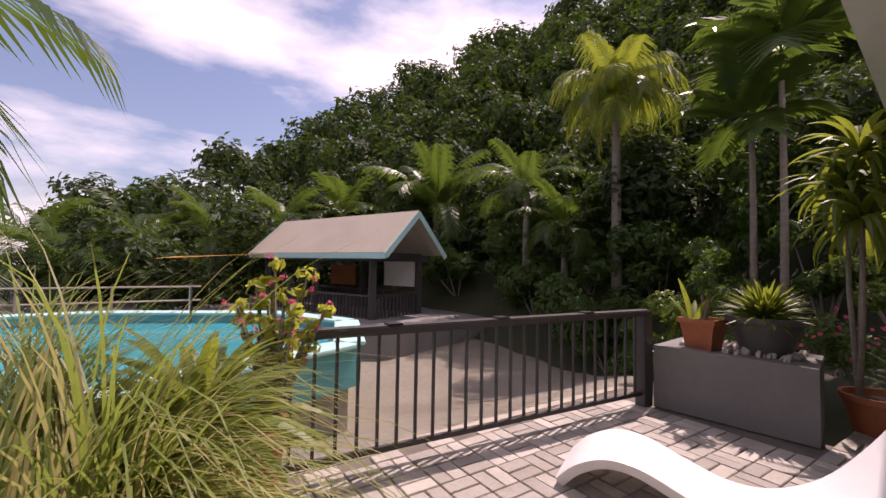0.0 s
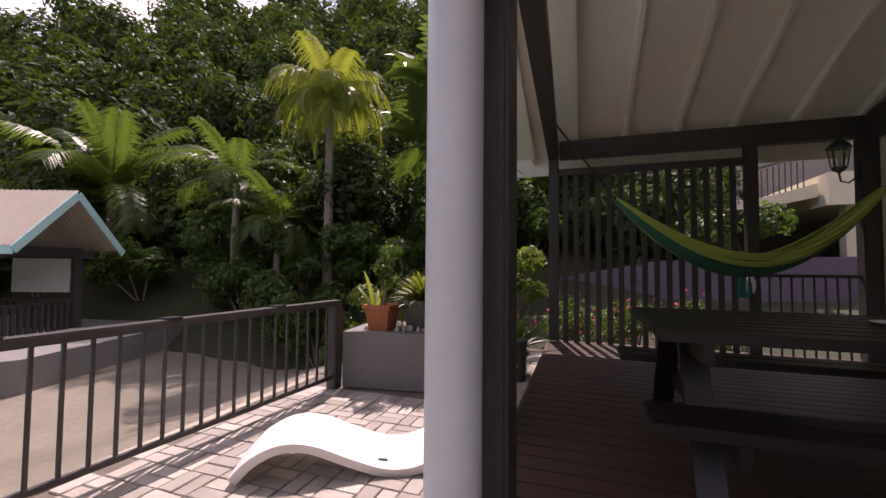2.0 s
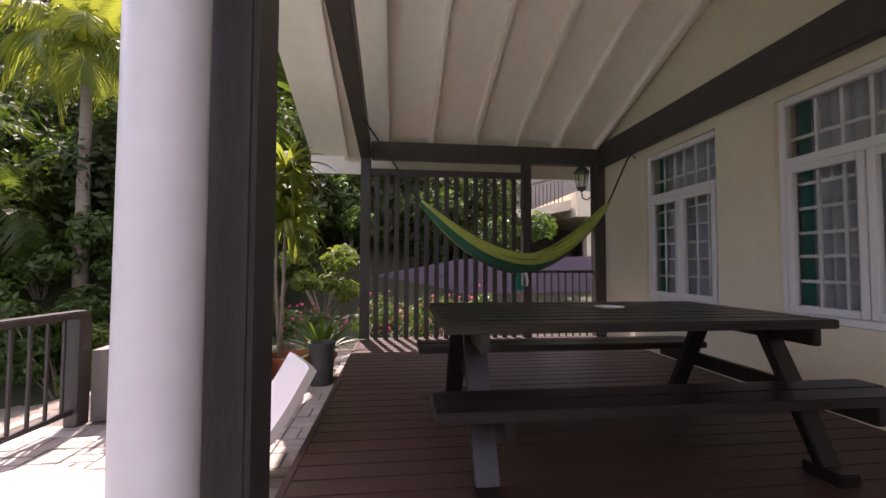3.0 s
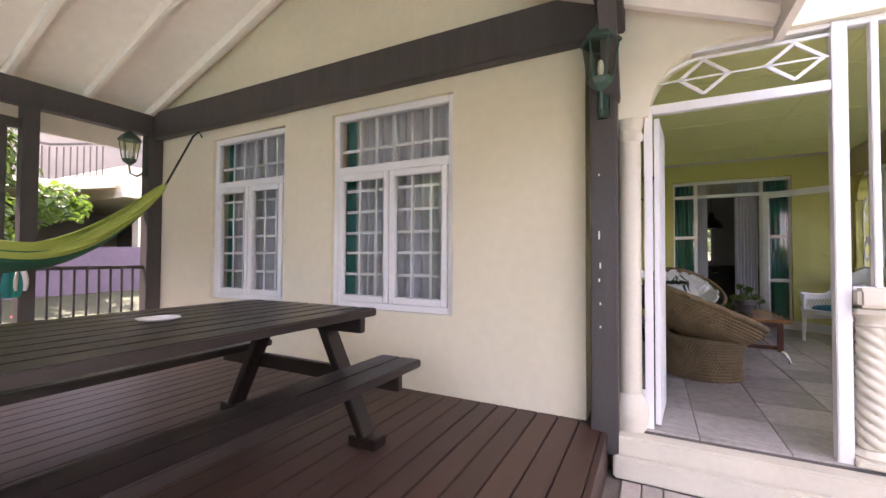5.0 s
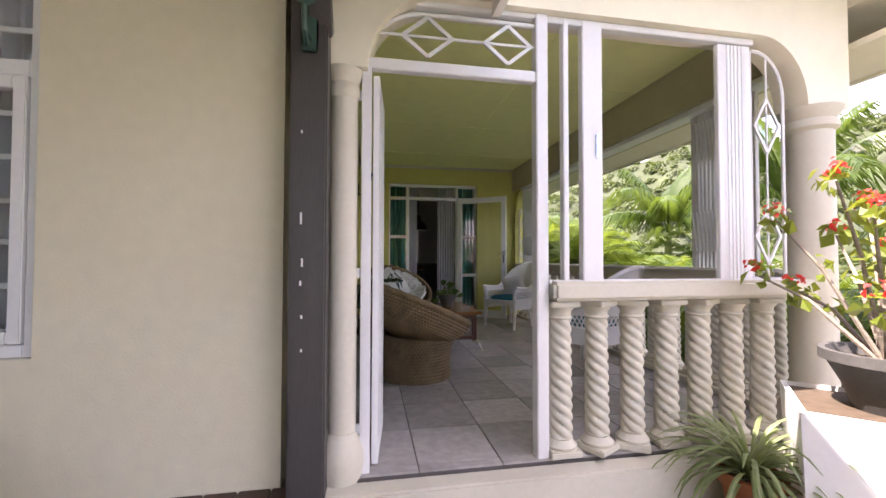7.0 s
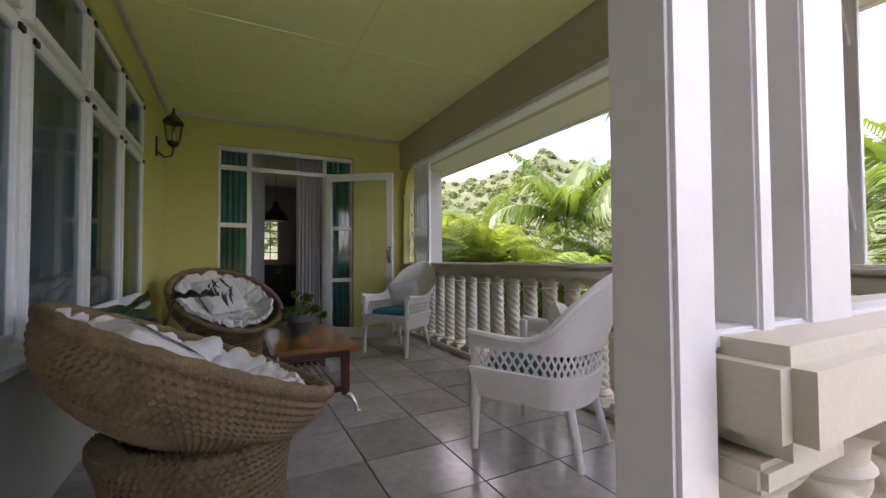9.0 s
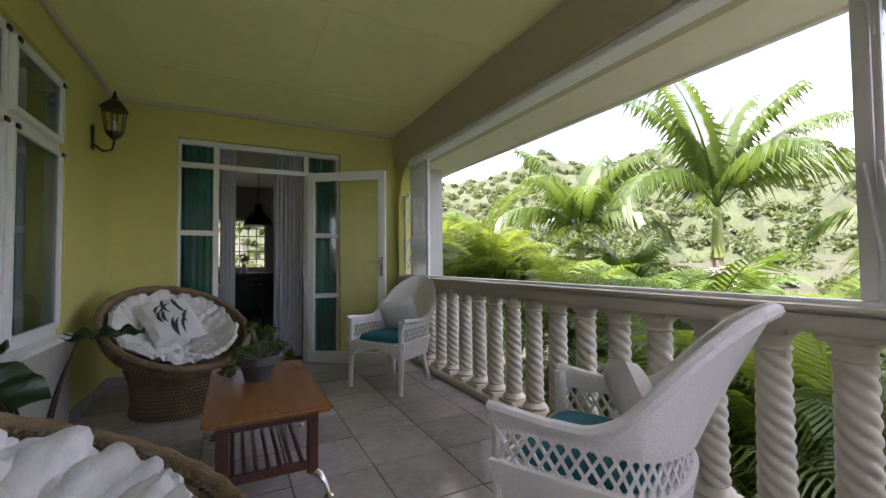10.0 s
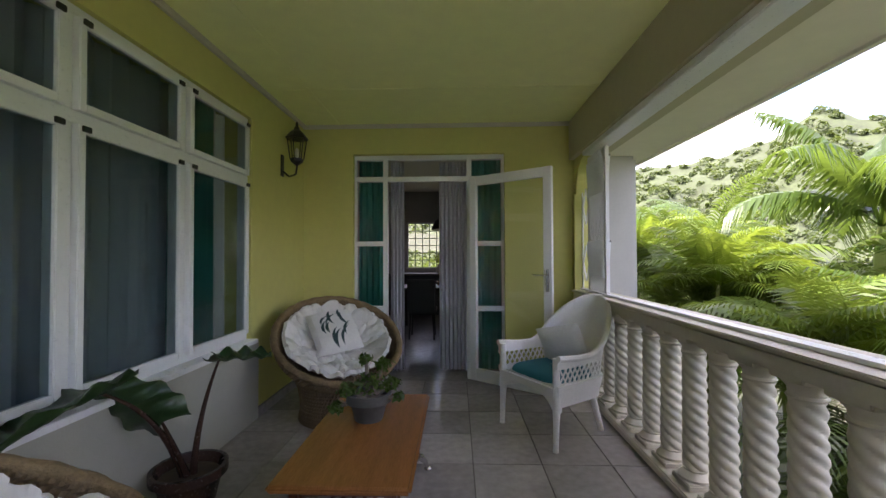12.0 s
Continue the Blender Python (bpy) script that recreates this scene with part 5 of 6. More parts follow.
tube(q, [(0.6, -13.2, -0.15), (0.6, -13.2, 0.45), (0.6, -13.0, 0.55), (0.6, -12.7, 0.50), (0.6, -12.6, -0.3)], 0.025, 8)
part("ladder_rail", q, M_CHROME, pool, smooth=True)
pr_ = thing("pool_railing", "thin grey metal railing beyond the pool", "railing", pose(0, 0, 0))
for k in range(9):
    q = bmesh.new()
    tube(q, [(0.5 + 1.6 * k, -15.6, -0.7), (0.5 + 1.6 * k, -15.6, 0.35)], 0.03, 6)
    part("post", q, M_CONC, pr_)
for z in (0.35, 0.0):
    q = bmesh.new()
    tube(q, [(0.3, -15.6, z), (13.5, -15.6, z)], 0.025, 6)
    part("rail", q, M_CONC, pr_)
# terrace in dark grey, the shade round the hut put into its colour
terr = bmesh.new()
prism(terr, [(-7.4, -13.2), (-3.4, -11.9), (-1.4, -12.9), (2.0, -14.3), (7.5, -14.0), (9.0, -23.0), (-7.4, -23.0)], "z", -2.4, -0.62)
tagged(part("pool_terrace", terr, M_GREYWALL), "paved terrace around the pool hut, dark grey for shade", "terrace", kind="structure")

hut = thing("pool_hut", "open timber pool hut with beige corrugated gable roof", "hut", pose(0, 0, 0))
H1, H2 = Vector((-3.93, -13.47, 1.33)), Vector((-1.47, -20.17, 1.33))     # near eave, right and left ends
hd = (H2 - H1).normalized()
hw = Vector((hd.y, -hd.x, 0))
if hw.y > 0:
    hw = -hw
HWD = 2.8
ridge1 = H1 + hw * (HWD / 2) + Vector((0, 0, 1.31))
ridge2 = H2 + hw * (HWD / 2) + Vector((0, 0, 1.31))


def roof_sheet(e1, e2, r1, r2, name):
    q = bmesh.new()
    n = 60
    up = Vector((0, 0, 0.03))
    rows = []
    for i in range(n * 2 + 1):
        t = i / (n * 2)
        wv = Vector((0, 0, 0.022 * (i % 2)))
        a, b = e1.lerp(e2, t) + wv, r1.lerp(r2, t) + wv
        rows.append((q.verts.new(a), q.verts.new(b), q.verts.new(a - up), q.verts.new(b - up)))
    for a, b in zip(rows, rows[1:]):
        q.faces.new((a[0], b[0], b[1], a[1]))
        q.faces.new((a[2], a[3], b[3], b[2]))
        q.faces.new((a[0], a[2], b[2], b[0]))
    return part(name, q, M_METALROOF, hut, "beige corrugated roof sheet")


F1, F2 = H1 + hw * HWD, H2 + hw * HWD
roof_sheet(H1, H2, ridge1, ridge2, "roof_slope")
roof_sheet(F1, F2, ridge1, ridge2, "roof_slope")
q = bmesh.new()
dz = Vector((0, 0, -0.09))
beam_between(q, H1 + dz, H2 + dz, 0.03, 0.16, 0)
for e, r in ((H1, ridge1), (F1, ridge1), (H2, ridge2), (F2, ridge2)):
    beam_between(q, e + dz, r + dz, 0.03, 0.17, 0)
part("fascia", q, M_POOLRIM, hut, "pale fascia boards")
for o1, t in ((0.35, 0.12), (0.35, 0.5), (0.35, 0.9), (HWD - 0.35, 0.12), (HWD - 0.35, 0.5), (HWD - 0.35, 0.9)):
    b = H1.lerp(H2, t) + hw * o1
    q = bmesh.new()
    box(q, b.x - 0.09, b.x + 0.09, b.y - 0.09, b.y + 0.09, -0.64, 1.33, 0.01)
    part("post", q, M_DARK, hut)
q = bmesh.new()
for o1 in (0.35, HWD - 0.35):
    a, b = H1.lerp(H2, 0.06) + hw * o1, H1.lerp(H2, 0.94) + hw * o1
    beam_between(q, (a.x, a.y, 1.2), (b.x, b.y, 1.2), 0.12, 0.2, 0)
a, b = H1.lerp(H2, 0.12) + hw * 0.3, H1.lerp(H2, 0.12) + hw * (HWD - 0.3)
beam_between(q, (a.x, a.y, 1.25), (b.x, b.y, 1.25), 0.14, 0.22, 0)
part("beam", q, M_DARK, hut)
for t0, t1, o0, o1 in ((0.12, 0.9, 0.35, 0.35), (0.12, 0.12, 0.35, HWD - 0.35), (0.12, 0.9, HWD - 0.35, HWD - 0.35)):
    a, b = H1.lerp(H2, t0) + hw * o0, H1.lerp(H2, t1) + hw * o1
    q = bmesh.new()
    beam_between(q, (a.x, a.y, 0.05), (b.x, b.y, 0.05), 0.08, 0.06, 0)
    part("handrail", q, M_DARK, hut)
    nn = int((b - a).length / 0.16)
    q = bmesh.new()
    box(q, -0.03, 0.03, -0.03, 0.03, -0.75, 0.02)
    picket = part("picket", q, M_DARK, hut)
    for i in range(nn):
        ob = picket if i == 0 else new("picket", picket.data)
        ob.parent = hut
        ob.location = a.lerp(b, (i + 0.5) / nn)
        ob.location.z = 0
q = bmesh.new()
a = H1.lerp(H2, 0.35) + hw * (HWD - 0.3)
b = H1.lerp(H2, 0.15) + hw * (HWD - 0.3)
beam_between(q, (a.x, a.y, 0.7), (b.x, b.y, 0.7), 0.03, 0.9, 0)
part("notice_board", q, M_FABRIC, hut, "white notice board")
q = bmesh.new()
a = H1.lerp(H2, 0.78) + hw * (HWD - 0.2)
b = H1.lerp(H2, 0.58) + hw * (HWD - 0.2)
beam_between(q, (a.x, a.y, 0.55), (b.x, b.y, 0.55), 0.05, 0.75, 0)
part("slatted_panel", q, M_TERRA, hut, "reddish slatted panel")
q = bmesh.new()
sh = [(-1.2, -18.5, 1.25), (1.5, -18.8, 1.05), (0.9, -20.3, 1.15), (-2.4, -20.0, 1.3)]
qs = [q.verts.new(p) for p in sh]
q.faces.new(qs)
bmesh.ops.solidify(q, geom=q.faces[:], thickness=0.02)
tagged(part("shade_sail", q, M_ORANGE), "orange canvas shade sail beyond the hut", "shade sail")

# retaining wall and the neighbour's terrace behind the deck end
rw = bmesh.new()
prism(rw, [(-7.2, -0.9), (2.0, -0.9), (2.0, 1.25), (-1.5, 1.15), (-4.2, 0.62), (-7.2, 0.45)], "x", -9.3, -9.1)
tagged(part("wall_retaining", rw, M_PURPLE), "mauve-grey rendered retaining wall rising along the road", "wall", kind="structure")
nb_ = thing("neighbour_house", "pale house terrace over a dark open undercroft", "house", pose(-15, 2.0, -0.35))
q = bmesh.new()
prism(q, [(-4.0, 3.25), (0.4, 3.30), (2.0, 3.62), (2.0, 4.05), (0.4, 3.62), (-4.0, 3.55)], "x", -7.0, 0.0)
part("terrace_slab", q, M_WALL, nb_)
# closing walls added in dark grey, their colour deepening the undercroft's shade
q = bmesh.new()
box(q, -7.2, -7.0, -4.0, 7.0, -2.0, 7.5)
box(q, -7.0, 0.0, 5.2, 5.4, -2.0, 3.4)
box(q, -7.0, -0.4, -4.2, -4.0, -2.0, 3.4)
part("wall", q, M_GREYWALL, nb_)
q = bmesh.new()
box(q, -7.0, 0.5, 2.05, 5.4, 3.3, 4.3)
part("upper_floor", q, M_WALL, nb_)
q = bmesh.new()
box(q, -0.2, 0.15, 2.6, 2.95, -2.0, 3.3)
part("pillar", q, M_WALL, nb_)
q = bmesh.new()
beam_between(q, (-0.05, -4.0, 4.55), (-0.05, 0.4, 4.62), 0.06, 0.07)
beam_between(q, (-0.05, 0.4, 4.62), (-0.05, 2.0, 5.05), 0.06, 0.07)
for i in range(36):
    y = -3.95 + 0.16 * i
    z = 3.55 + max(0.0, y - 0.4) * 0.27
    box(q, -0.065, -0.035, y, y + 0.03, z, z + 1.0)
part("railing", q, M_DARK, nb_)

# cloth hung on the screen post
hc = thing("hanging_cloth", "small teal and white cloth bag hung on the post", "bag", pose(-4.83, -1.27, 0.92))
for nm, m_, y0, w_, z0 in (("pouch", M_TEALCUR, 0.0, 0.13, -0.26), ("flap", M_FABRIC, 0.05, 0.09, -0.2)):
    def sheet(u, v, y0=y0, w_=w_, z0=z0):
        return (0.02 * math.sin(u * 7 + y0 * 30) + 0.02 * math.sin(v * 3), y0 + (u - 0.5) * w_ * (0.6 + 0.5 * math.sin(v * 2.6)), v * z0)
    curved(sheet, lin(0, 1, 12), lin(0, 1, 12), nm, m_, hc, "", thick=0.012)
q = bmesh.new()
tube(q, [(-0.03, 0.02, 0.05), (0.0, 0.01, 0.02), (0.01, 0.01, -0.01)], 0.005, 6)
part("cord", q, M_ROPE, hc)

# ---- dining room things ----
pl_ = thing("pendant_lamp", "black metal dome pendant lamp over dining table", "pendant lamp", pose(1.58, 8.1, 0))
q = bmesh.new()
lathe(q, [(0.235, 1.74), (0.225, 1.80), (0.17, 1.90), (0.09, 1.96), (0.06, 2.02), (0.05, 2.10), (0.01, 2.12)], 28)
part("shade", q, M_BLACK, pl_, smooth=True)
q = bmesh.new()
tube(q, [(0, 0, 2.1), (0, 0, 2.66)], 0.006, 6)
part("cord", q, M_BLACK, pl_)
dt = thing("dining_table", "dark dining table with a bowl", "dining table", pose(1.5, 8.1, 0))
q = bmesh.new()
box(q, -0.75, 0.75, -0.45, 0.45, 0.71, 0.75, 0.01)
part("tabletop", q, M_TABLE, dt)
for x in (-0.65, 0.65):
    for y in (-0.36, 0.36):
        q = bmesh.new()
        box(q, x - 0.035, x + 0.035, y - 0.035, y + 0.035, 0, 0.71)
        part("leg", q, M_TABLE, dt)
for x in (1.25, 1.80):
    dc = thing("dining_chair", "dark upholstered dining chair at the table", "chair", pose(x, 7.35, 0), group="chairs round the dining table")
    q = bmesh.new()
    box(q, -0.22, 0.22, -0.2, 0.22, 0.40, 0.48, 0.02)
    part("seat", q, M_KITCH, dc)
    q = bmesh.new()
    box(q, -0.22, 0.22, -0.24, -0.18, 0.44, 0.92, 0.02)
    part("backrest", q, M_KITCH, dc)
    for sx in (-0.19, 0.19):
        for sy in (-0.19, 0.19):
            q = bmesh.new()
            tube(q, [(sx, sy, 0.0), (sx * 0.9, sy * 0.9, 0.40)], 0.014, 6)
            part("leg", q, M_BLACK, dc)
bw = bmesh.new()
lathe(bw, [(0.06, 0.751), (0.12, 0.79), (0.17, 0.84), (0.16, 0.84), (0.11, 0.795), (0.0, 0.77)], 24)
tagged(part("fruit_bowl", bw, M_TABLEWOOD, smooth=True), "shallow carved wooden bowl on dining table", "bowl").location = (1.55, 8.0, 0)
kc = thing("kitchen_counter", "dark kitchen counter under the far window", "counter", pose(1.5, 10.05, 0))
q = bmesh.new()
box(q, -1.6, 1.9, -0.28, 0.34, 0, 0.86, 0.01)
part("body", q, M_KITCH, kc)
q = bmesh.new()
box(q, -1.6, 1.9, -0.31, 0.34, 0.86, 0.90, 0.006)
part("worktop", q, M_GREYWALL, kc)

# ---- plants ----
def frond(vs, fs, base, az, elev, length, droop, leaflet, pairs, rg, width=0.02, curl=0.5):
    """One feather leaf: a bending rib with drooping leaflets in two rows."""
    p = Vector(base)
    pitch = elev
    n = 16
    step = length / n
    path = [p.copy()]
    dirs = []
    for i in range(n):
        d = Vector((math.cos(az) * math.cos(pitch), math.sin(az) * math.cos(pitch), math.sin(pitch)))
        dirs.append(d)
        p = p + d * step
        path.append(p.copy())
        pitch -= droop / n * (0.5 + 1.0 * i / n)
    dirs.append(dirs[-1])
    side = Vector((-math.sin(az), math.cos(az), 0))
    # rib
    for i in range(n):
        w = 0.018 * (1 - i / n) * (length / 1.5) + 0.003
        k = len(vs)
        up = side.cross(dirs[i])
        vs += [path[i] - side * w, path[i] + up * w * 0.6, path[i] + side * w, path[i + 1] - side * w * 0.9, path[i + 1] + up * w * 0.5, path[i + 1] + side * w * 0.9]
        fs += [(k, k + 1, k + 4, k + 3), (k + 1, k + 2, k + 5, k + 4)]
    for j in range(pairs):
        s = 0.14 + 0.85 * j / pairs
        i = min(n - 1, int(s * n))
        q = path[i].lerp(path[i + 1], s * n - i)
        ll = leaflet * (0.45 + 0.75 * math.sin(math.pi * (0.12 + 0.8 * s))) * rg.uniform(0.85, 1.12)
        for sg in (-1, 1):
            fwd = 0.55 + 0.35 * s
            d = (side * sg + dirs[i] * fwd + Vector((0, 0, 0.18 - 0.1 * s))).normalized()
            a = q + d * ll * 0.5 + Vector((0, 0, -curl * 0.10 * ll))
            b = q + d * ll + Vector((0, 0, -curl * 0.55 * ll * rg.uniform(0.7, 1.4)))
            wv = dirs[i] * width * (ll / max(leaflet, 0.01)) * 0.9
            k = len(vs)
            vs += [q - wv * 0.4, q + wv * 0.4, a + wv, a - wv, b]
            fs += [(k, k + 1, k + 2, k + 3), (k + 3, k + 2, k + 4)]


def palm(name, label, base, top, nf, length, droop, leaflet, pairs, seed, material, radius=0.08, shaft=0.5, e0=1.25, e1=-0.1, width=0.02, curl=0.5, flowers=False):
    rg = random.Random(seed)
    base, top = Vector(base), Vector(top)
    t = thing(name, label, "palm tree", Matrix.Translation(base))
    up = top - base
    q = bmesh.new()
    pts, rs = [], []
    for i in range(25):
        s = i / 24
        pts.append(Vector((0.06 * math.sin(s * 3), 0.05 * math.sin(s * 2.2), 0)) * (1 - s) + up * s)
        rs.append(radius * (1.25 - 0.4 * s) * (1.06 if i % 2 else 0.96))
    tube(q, pts, rs, 12)
    part("trunk", q, M_BARK, t, smooth=True)
    if shaft:
        q = bmesh.new()
        tube(q, [up - Vector((0, 0, 0.05)), up + Vector((0, 0, shaft * 0.5)), up + Vector((0, 0, shaft))], [radius * 1.15, radius * 0.95, radius * 0.5], 12)
        part("crownshaft", q, M_SHAFT, t, smooth=True)
    vs, fs = [], []
    c = up + Vector((0, 0, shaft))
    for i in range(nf):
        f = i / max(1, nf - 1)
        az_ = i * 2.39996 + rg.uniform(-0.25, 0.25)
        frond(vs, fs, c, az_, e0 + (e1 - e0) * f + rg.uniform(-0.1, 0.1), length * rg.uniform(0.85, 1.1), droop * (0.55 + 0.75 * f) * rg.uniform(0.8, 1.2), leaflet, pairs, rg, width, curl)
    cloud_mesh("crown", vs, fs, material, t)
    if flowers:
        q = bmesh.new()
        for i in range(60):
            a, e = rg.uniform(0, 6.28), rg.uniform(-0.9, 0.5)
            d = Vector((math.cos(a) * math.cos(e), math.sin(a) * math.cos(e), math.sin(e)))
            tube(q, [up + d * 0.05 + Vector((-0.12, -0.1, -0.22)), up + d * 0.16 + Vector((-0.14, -0.12, -0.24)), up + d * rg.uniform(0.22, 0.32) + Vector((-0.15, -0.13, -0.3))], 0.005, 4)
        part("flower_stalk", q, M_PEBBLE, t, "pale dry flower stalks")
    return t


def leaf_cloud(vs, fs, c, rad, n, size, rg, flat=0.75, long_=1.6):
    """Loose leaves round a centre, denser to the outside, with an uneven outline."""
    c = Vector(c)
    for i in range(n):
        d = Vector((rg.gauss(0, 1), rg.gauss(0, 1), rg.gauss(0.15, 1))).normalized()
        lump = 0.72 + 0.5 * noise.noise(d * 2.3 + c * 0.37)
        p = c + Vector((d.x, d.y, d.z * flat)) * rad * lump * rg.uniform(0.55, 1.05) ** 0.6
        nrm = (d + Vector((rg.uniform(-1, 1), rg.uniform(-1, 1), rg.uniform(-0.2, 1.2))) * 0.8).normalized()
        a = nrm.orthogonal().normalized()
        a.rotate(Matrix.Rotation(rg.uniform(0, 6.28), 3, nrm))
        b = nrm.cross(a)
        s = size * rg.uniform(0.6, 1.35)
        k = len(vs)
        vs += [p - a * s * long_ * 0.5, p + b * s * 0.42 + nrm * s * 0.1, p + a * s * long_ * 0.5 - nrm * s * 0.15, p - b * s * 0.42 + nrm * s * 0.1]
        fs += [(k, k + 1, k + 2, k + 3)]


def shrub(name, label, base, blobs, size, n, seed, material, category="shrub", stems=True):
    rg = random.Random(seed)
    t = thing(name, label, category, Matrix.Translation(base))
    vs, fs = [], []
    q = bmesh.new()
    for x, y, z, r in blobs:
        leaf_cloud(vs, fs, (x, y, z), r, int(n * r), size, rg)
        tube(q, [(x * 0.15, y * 0.15, 0), (x * 0.6, y * 0.6, z * 0.55), (x, y, z)], [0.02, 0.014, 0.006], 5)
    cloud_mesh("foliage", vs, fs, material, t)
    if stems:
        part("stem", q, M_BARK, t)
    else:
        q.free()
    return t


def strap_plant(name, label, category, base, n, length, width, seed, material, e0=1.3, e1=0.3, droop=1.2, stem_h=0.0, parent=None):
    """A rosette of strap leaves."""
    rg = random.Random(seed)
    t = parent or thing(name, label, category, Matrix.Translation(base))
    vs, fs = [], []
    for i in range(n):
        az_ = i * 2.39996 + rg.uniform(-0.3, 0.3)
        pitch = e0 + (e1 - e0) * i / n + rg.uniform(-0.15, 0.15)
        ln = length * rg.uniform(0.7, 1.1)
        p = Vector((0.02 * math.cos(az_), 0.02 * math.sin(az_), stem_h + rg.uniform(-0.08, 0.02) * length))
        side = Vector((-math.sin(az_), math.cos(az_), 0))
        segs = 7
        k = len(vs)
        for s in range(segs + 1):
            w = width * (math.sin(math.pi * (0.12 + 0.86 * s / segs)) ** 0.7) * 0.5
            d = Vector((math.cos(az_) * math.cos(pitch), math.sin(az_) * math.cos(pitch), math.sin(pitch)))
            nr = side.cross(d)
            vs += [p - side * w, p - nr * w * 0.35, p + side * w]
            p = p + d * ln / segs
            pitch -= droop / segs * rg.uniform(0.7, 1.3)
        for s in range(segs):
            a = k + s * 3
            fs += [(a, a + 1, a + 4, a + 3), (a + 1, a + 2, a + 5, a + 4)]
    ob = cloud_mesh("leaves", vs, fs, material, t)
    return ob if parent else t


def pot(name, label, base, r0, r1, h, material, rim=0.02, square=False):
    t = thing(name, label, "plant pot", Matrix.Translation(base))
    q = bmesh.new()
    n = 4 if square else 28
    m = pose(0, 0, 0, 0, 0, 45) if square else Matrix()
    lathe(q, [(r0, 0), (r0 + (r1 - r0) * 0.5, h * 0.5), (r1, h - 0.045), (r1 + rim, h - 0.045), (r1 + rim, h), (r1 - 0.005, h), (r1 - 0.02, h - 0.05)], n, m)
    part("body", q, material, t, smooth=not square)
    q = bmesh.new()
    lathe(q, [(0.001, h - 0.045), (r1 - 0.022, h - 0.05)], n, m)
    part("soil", q, M_SOIL, t)
    return t


# wooded hillside
rg = random.Random(21)
groups = [([], []) for _ in range(4)]
for i in range(560):
    yaw = radians(rg.uniform(58, 205))
    r = 9.5 * (80 / 9.5) ** rg.random()
    x, y = -math.sin(yaw) * r, -3.3 + math.cos(yaw) * r
    rise = -0.985 * x - 0.17 * y
    if rise < 9.4 and not (y < -20 and rise > 0):
        continue
    if -9 < x < 3 and -18.5 < y < -6:
        continue
    if x > -24 and y > 0.0:
        continue
    rad = 0.6 + 0.062 * r
    z = ground_height(x, y) + rad * rg.uniform(0.5, 2.5)
    vs, fs = groups[i % 4]
    leaf_cloud(vs, fs, (x, y, z), rad, 520, 0.06 + 0.008 * r, rg, 0.9)
for vs, fs in groups:
    tagged(cloud_mesh("hillside_forest", vs, fs, M_LEAFD), "dense dark green tropical trees covering the hillside", "forest", kind="stuff")

# undergrowth along the foot of the hill
for k, (x, y, s) in enumerate(((-7.6, -9.4, 1.5), (-8.9, -8.6, 1.9), (-9.3, -7.0, 2.0), (-9.0, -5.6, 1.7), (-10.4, -8.0, 2.4), (-10.6, -5.4, 2.5), (-9.0, -10.6, 1.6), (-10.8, -3.2, 2.4), (-11.0, -1.2, 2.4), (-8.0, -11.8, 1.5), (-9.6, -12.4, 2.2), (-8.6, -13.8, 1.8), (-10.6, -10.2, 2.4), (-7.9, -15.6, 1.6), (-9.8, -15.0, 2.2), (-8.6, -17.2, 1.8), (-11.4, -12.6, 2.8), (-7.4, -19.5, 2.0), (-9.8, -0.2, 1.6), (-9.9, -2.4, 1.6), (-9.6, -4.2, 1.5))):
    rgk = random.Random(40 + k)
    bl = [(rgk.uniform(-0.8, 0.8), rgk.uniform(-0.8, 0.8), rgk.uniform(0.4, 1.1) * s, rgk.uniform(0.5, 0.75)) for _ in range(7)]
    shrub("shrub", "leafy green shrub at the foot of the hill", (x, y, ground_height(x, y)), bl, 0.10, 620, 60 + k, M_LEAF)

for k, (x, y, s, mt) in enumerate(((-6.9, -8.6, 1.3, M_LEAF), (-7.3, -7.5, 1.7, M_ARECA), (-7.7, -6.5, 1.9, M_LEAF), (-7.0, -6.6, 1.1, M_ARECA), (-7.9, -5.4, 1.7, M_LEAF), (-7.4, -4.4, 1.2, M_ARECA), (-6.6, -7.6, 0.9, M_LEAF))):
    rgk = random.Random(640 + k)
    bl = [(rgk.uniform(-0.7, 0.7), rgk.uniform(-0.7, 0.7), rgk.uniform(0.3, 1.15) * s, rgk.uniform(0.28, 0.5)) for _ in range(9)]
    shrub("shrub", "sunlit light green bush below the wooded slope", (x, y, ground_height(x, y)), bl, 0.065, 900, 660 + k, mt)
palm("fishtail_palm", "tall bright yellow-green palm on the slope", (-8.5, -9.5, 0.2), (-8.6, -9.6, 4.9), 17, 2.0, 2.7, 0.62, 34, 1, M_LIME, 0.11, 0.45, 1.45, 0.45, 0.03, 1.7)
palm("coconut_palm", "young coconut palm with arching fronds behind hut", (-8.6, -18.2, 0.2), (-8.5, -18.1, 2.9), 15, 3.7, 1.7, 0.75, 50, 2, M_PALM, 0.15, 0.3, 1.4, 0.15, 0.04, 0.9)
palm("coconut_palm", "young palm with drooping fronds among the trees", (-8.2, -10.9, 0.0), (-8.3, -11.0, 1.9), 13, 2.0, 2.0, 0.5, 30, 3, M_PALM, 0.09, 0.2, 1.3, 0.1, 0.03, 0.9)
palm("coconut_palm", "green palm half hidden among the trees", (-8.4, -12.6, 0.5), (-8.5, -12.7, 3.2), 13, 2.2, 1.9, 0.5, 30, 4, M_PALM, 0.10, 0.2, 1.3, 0.1, 0.03, 0.9)
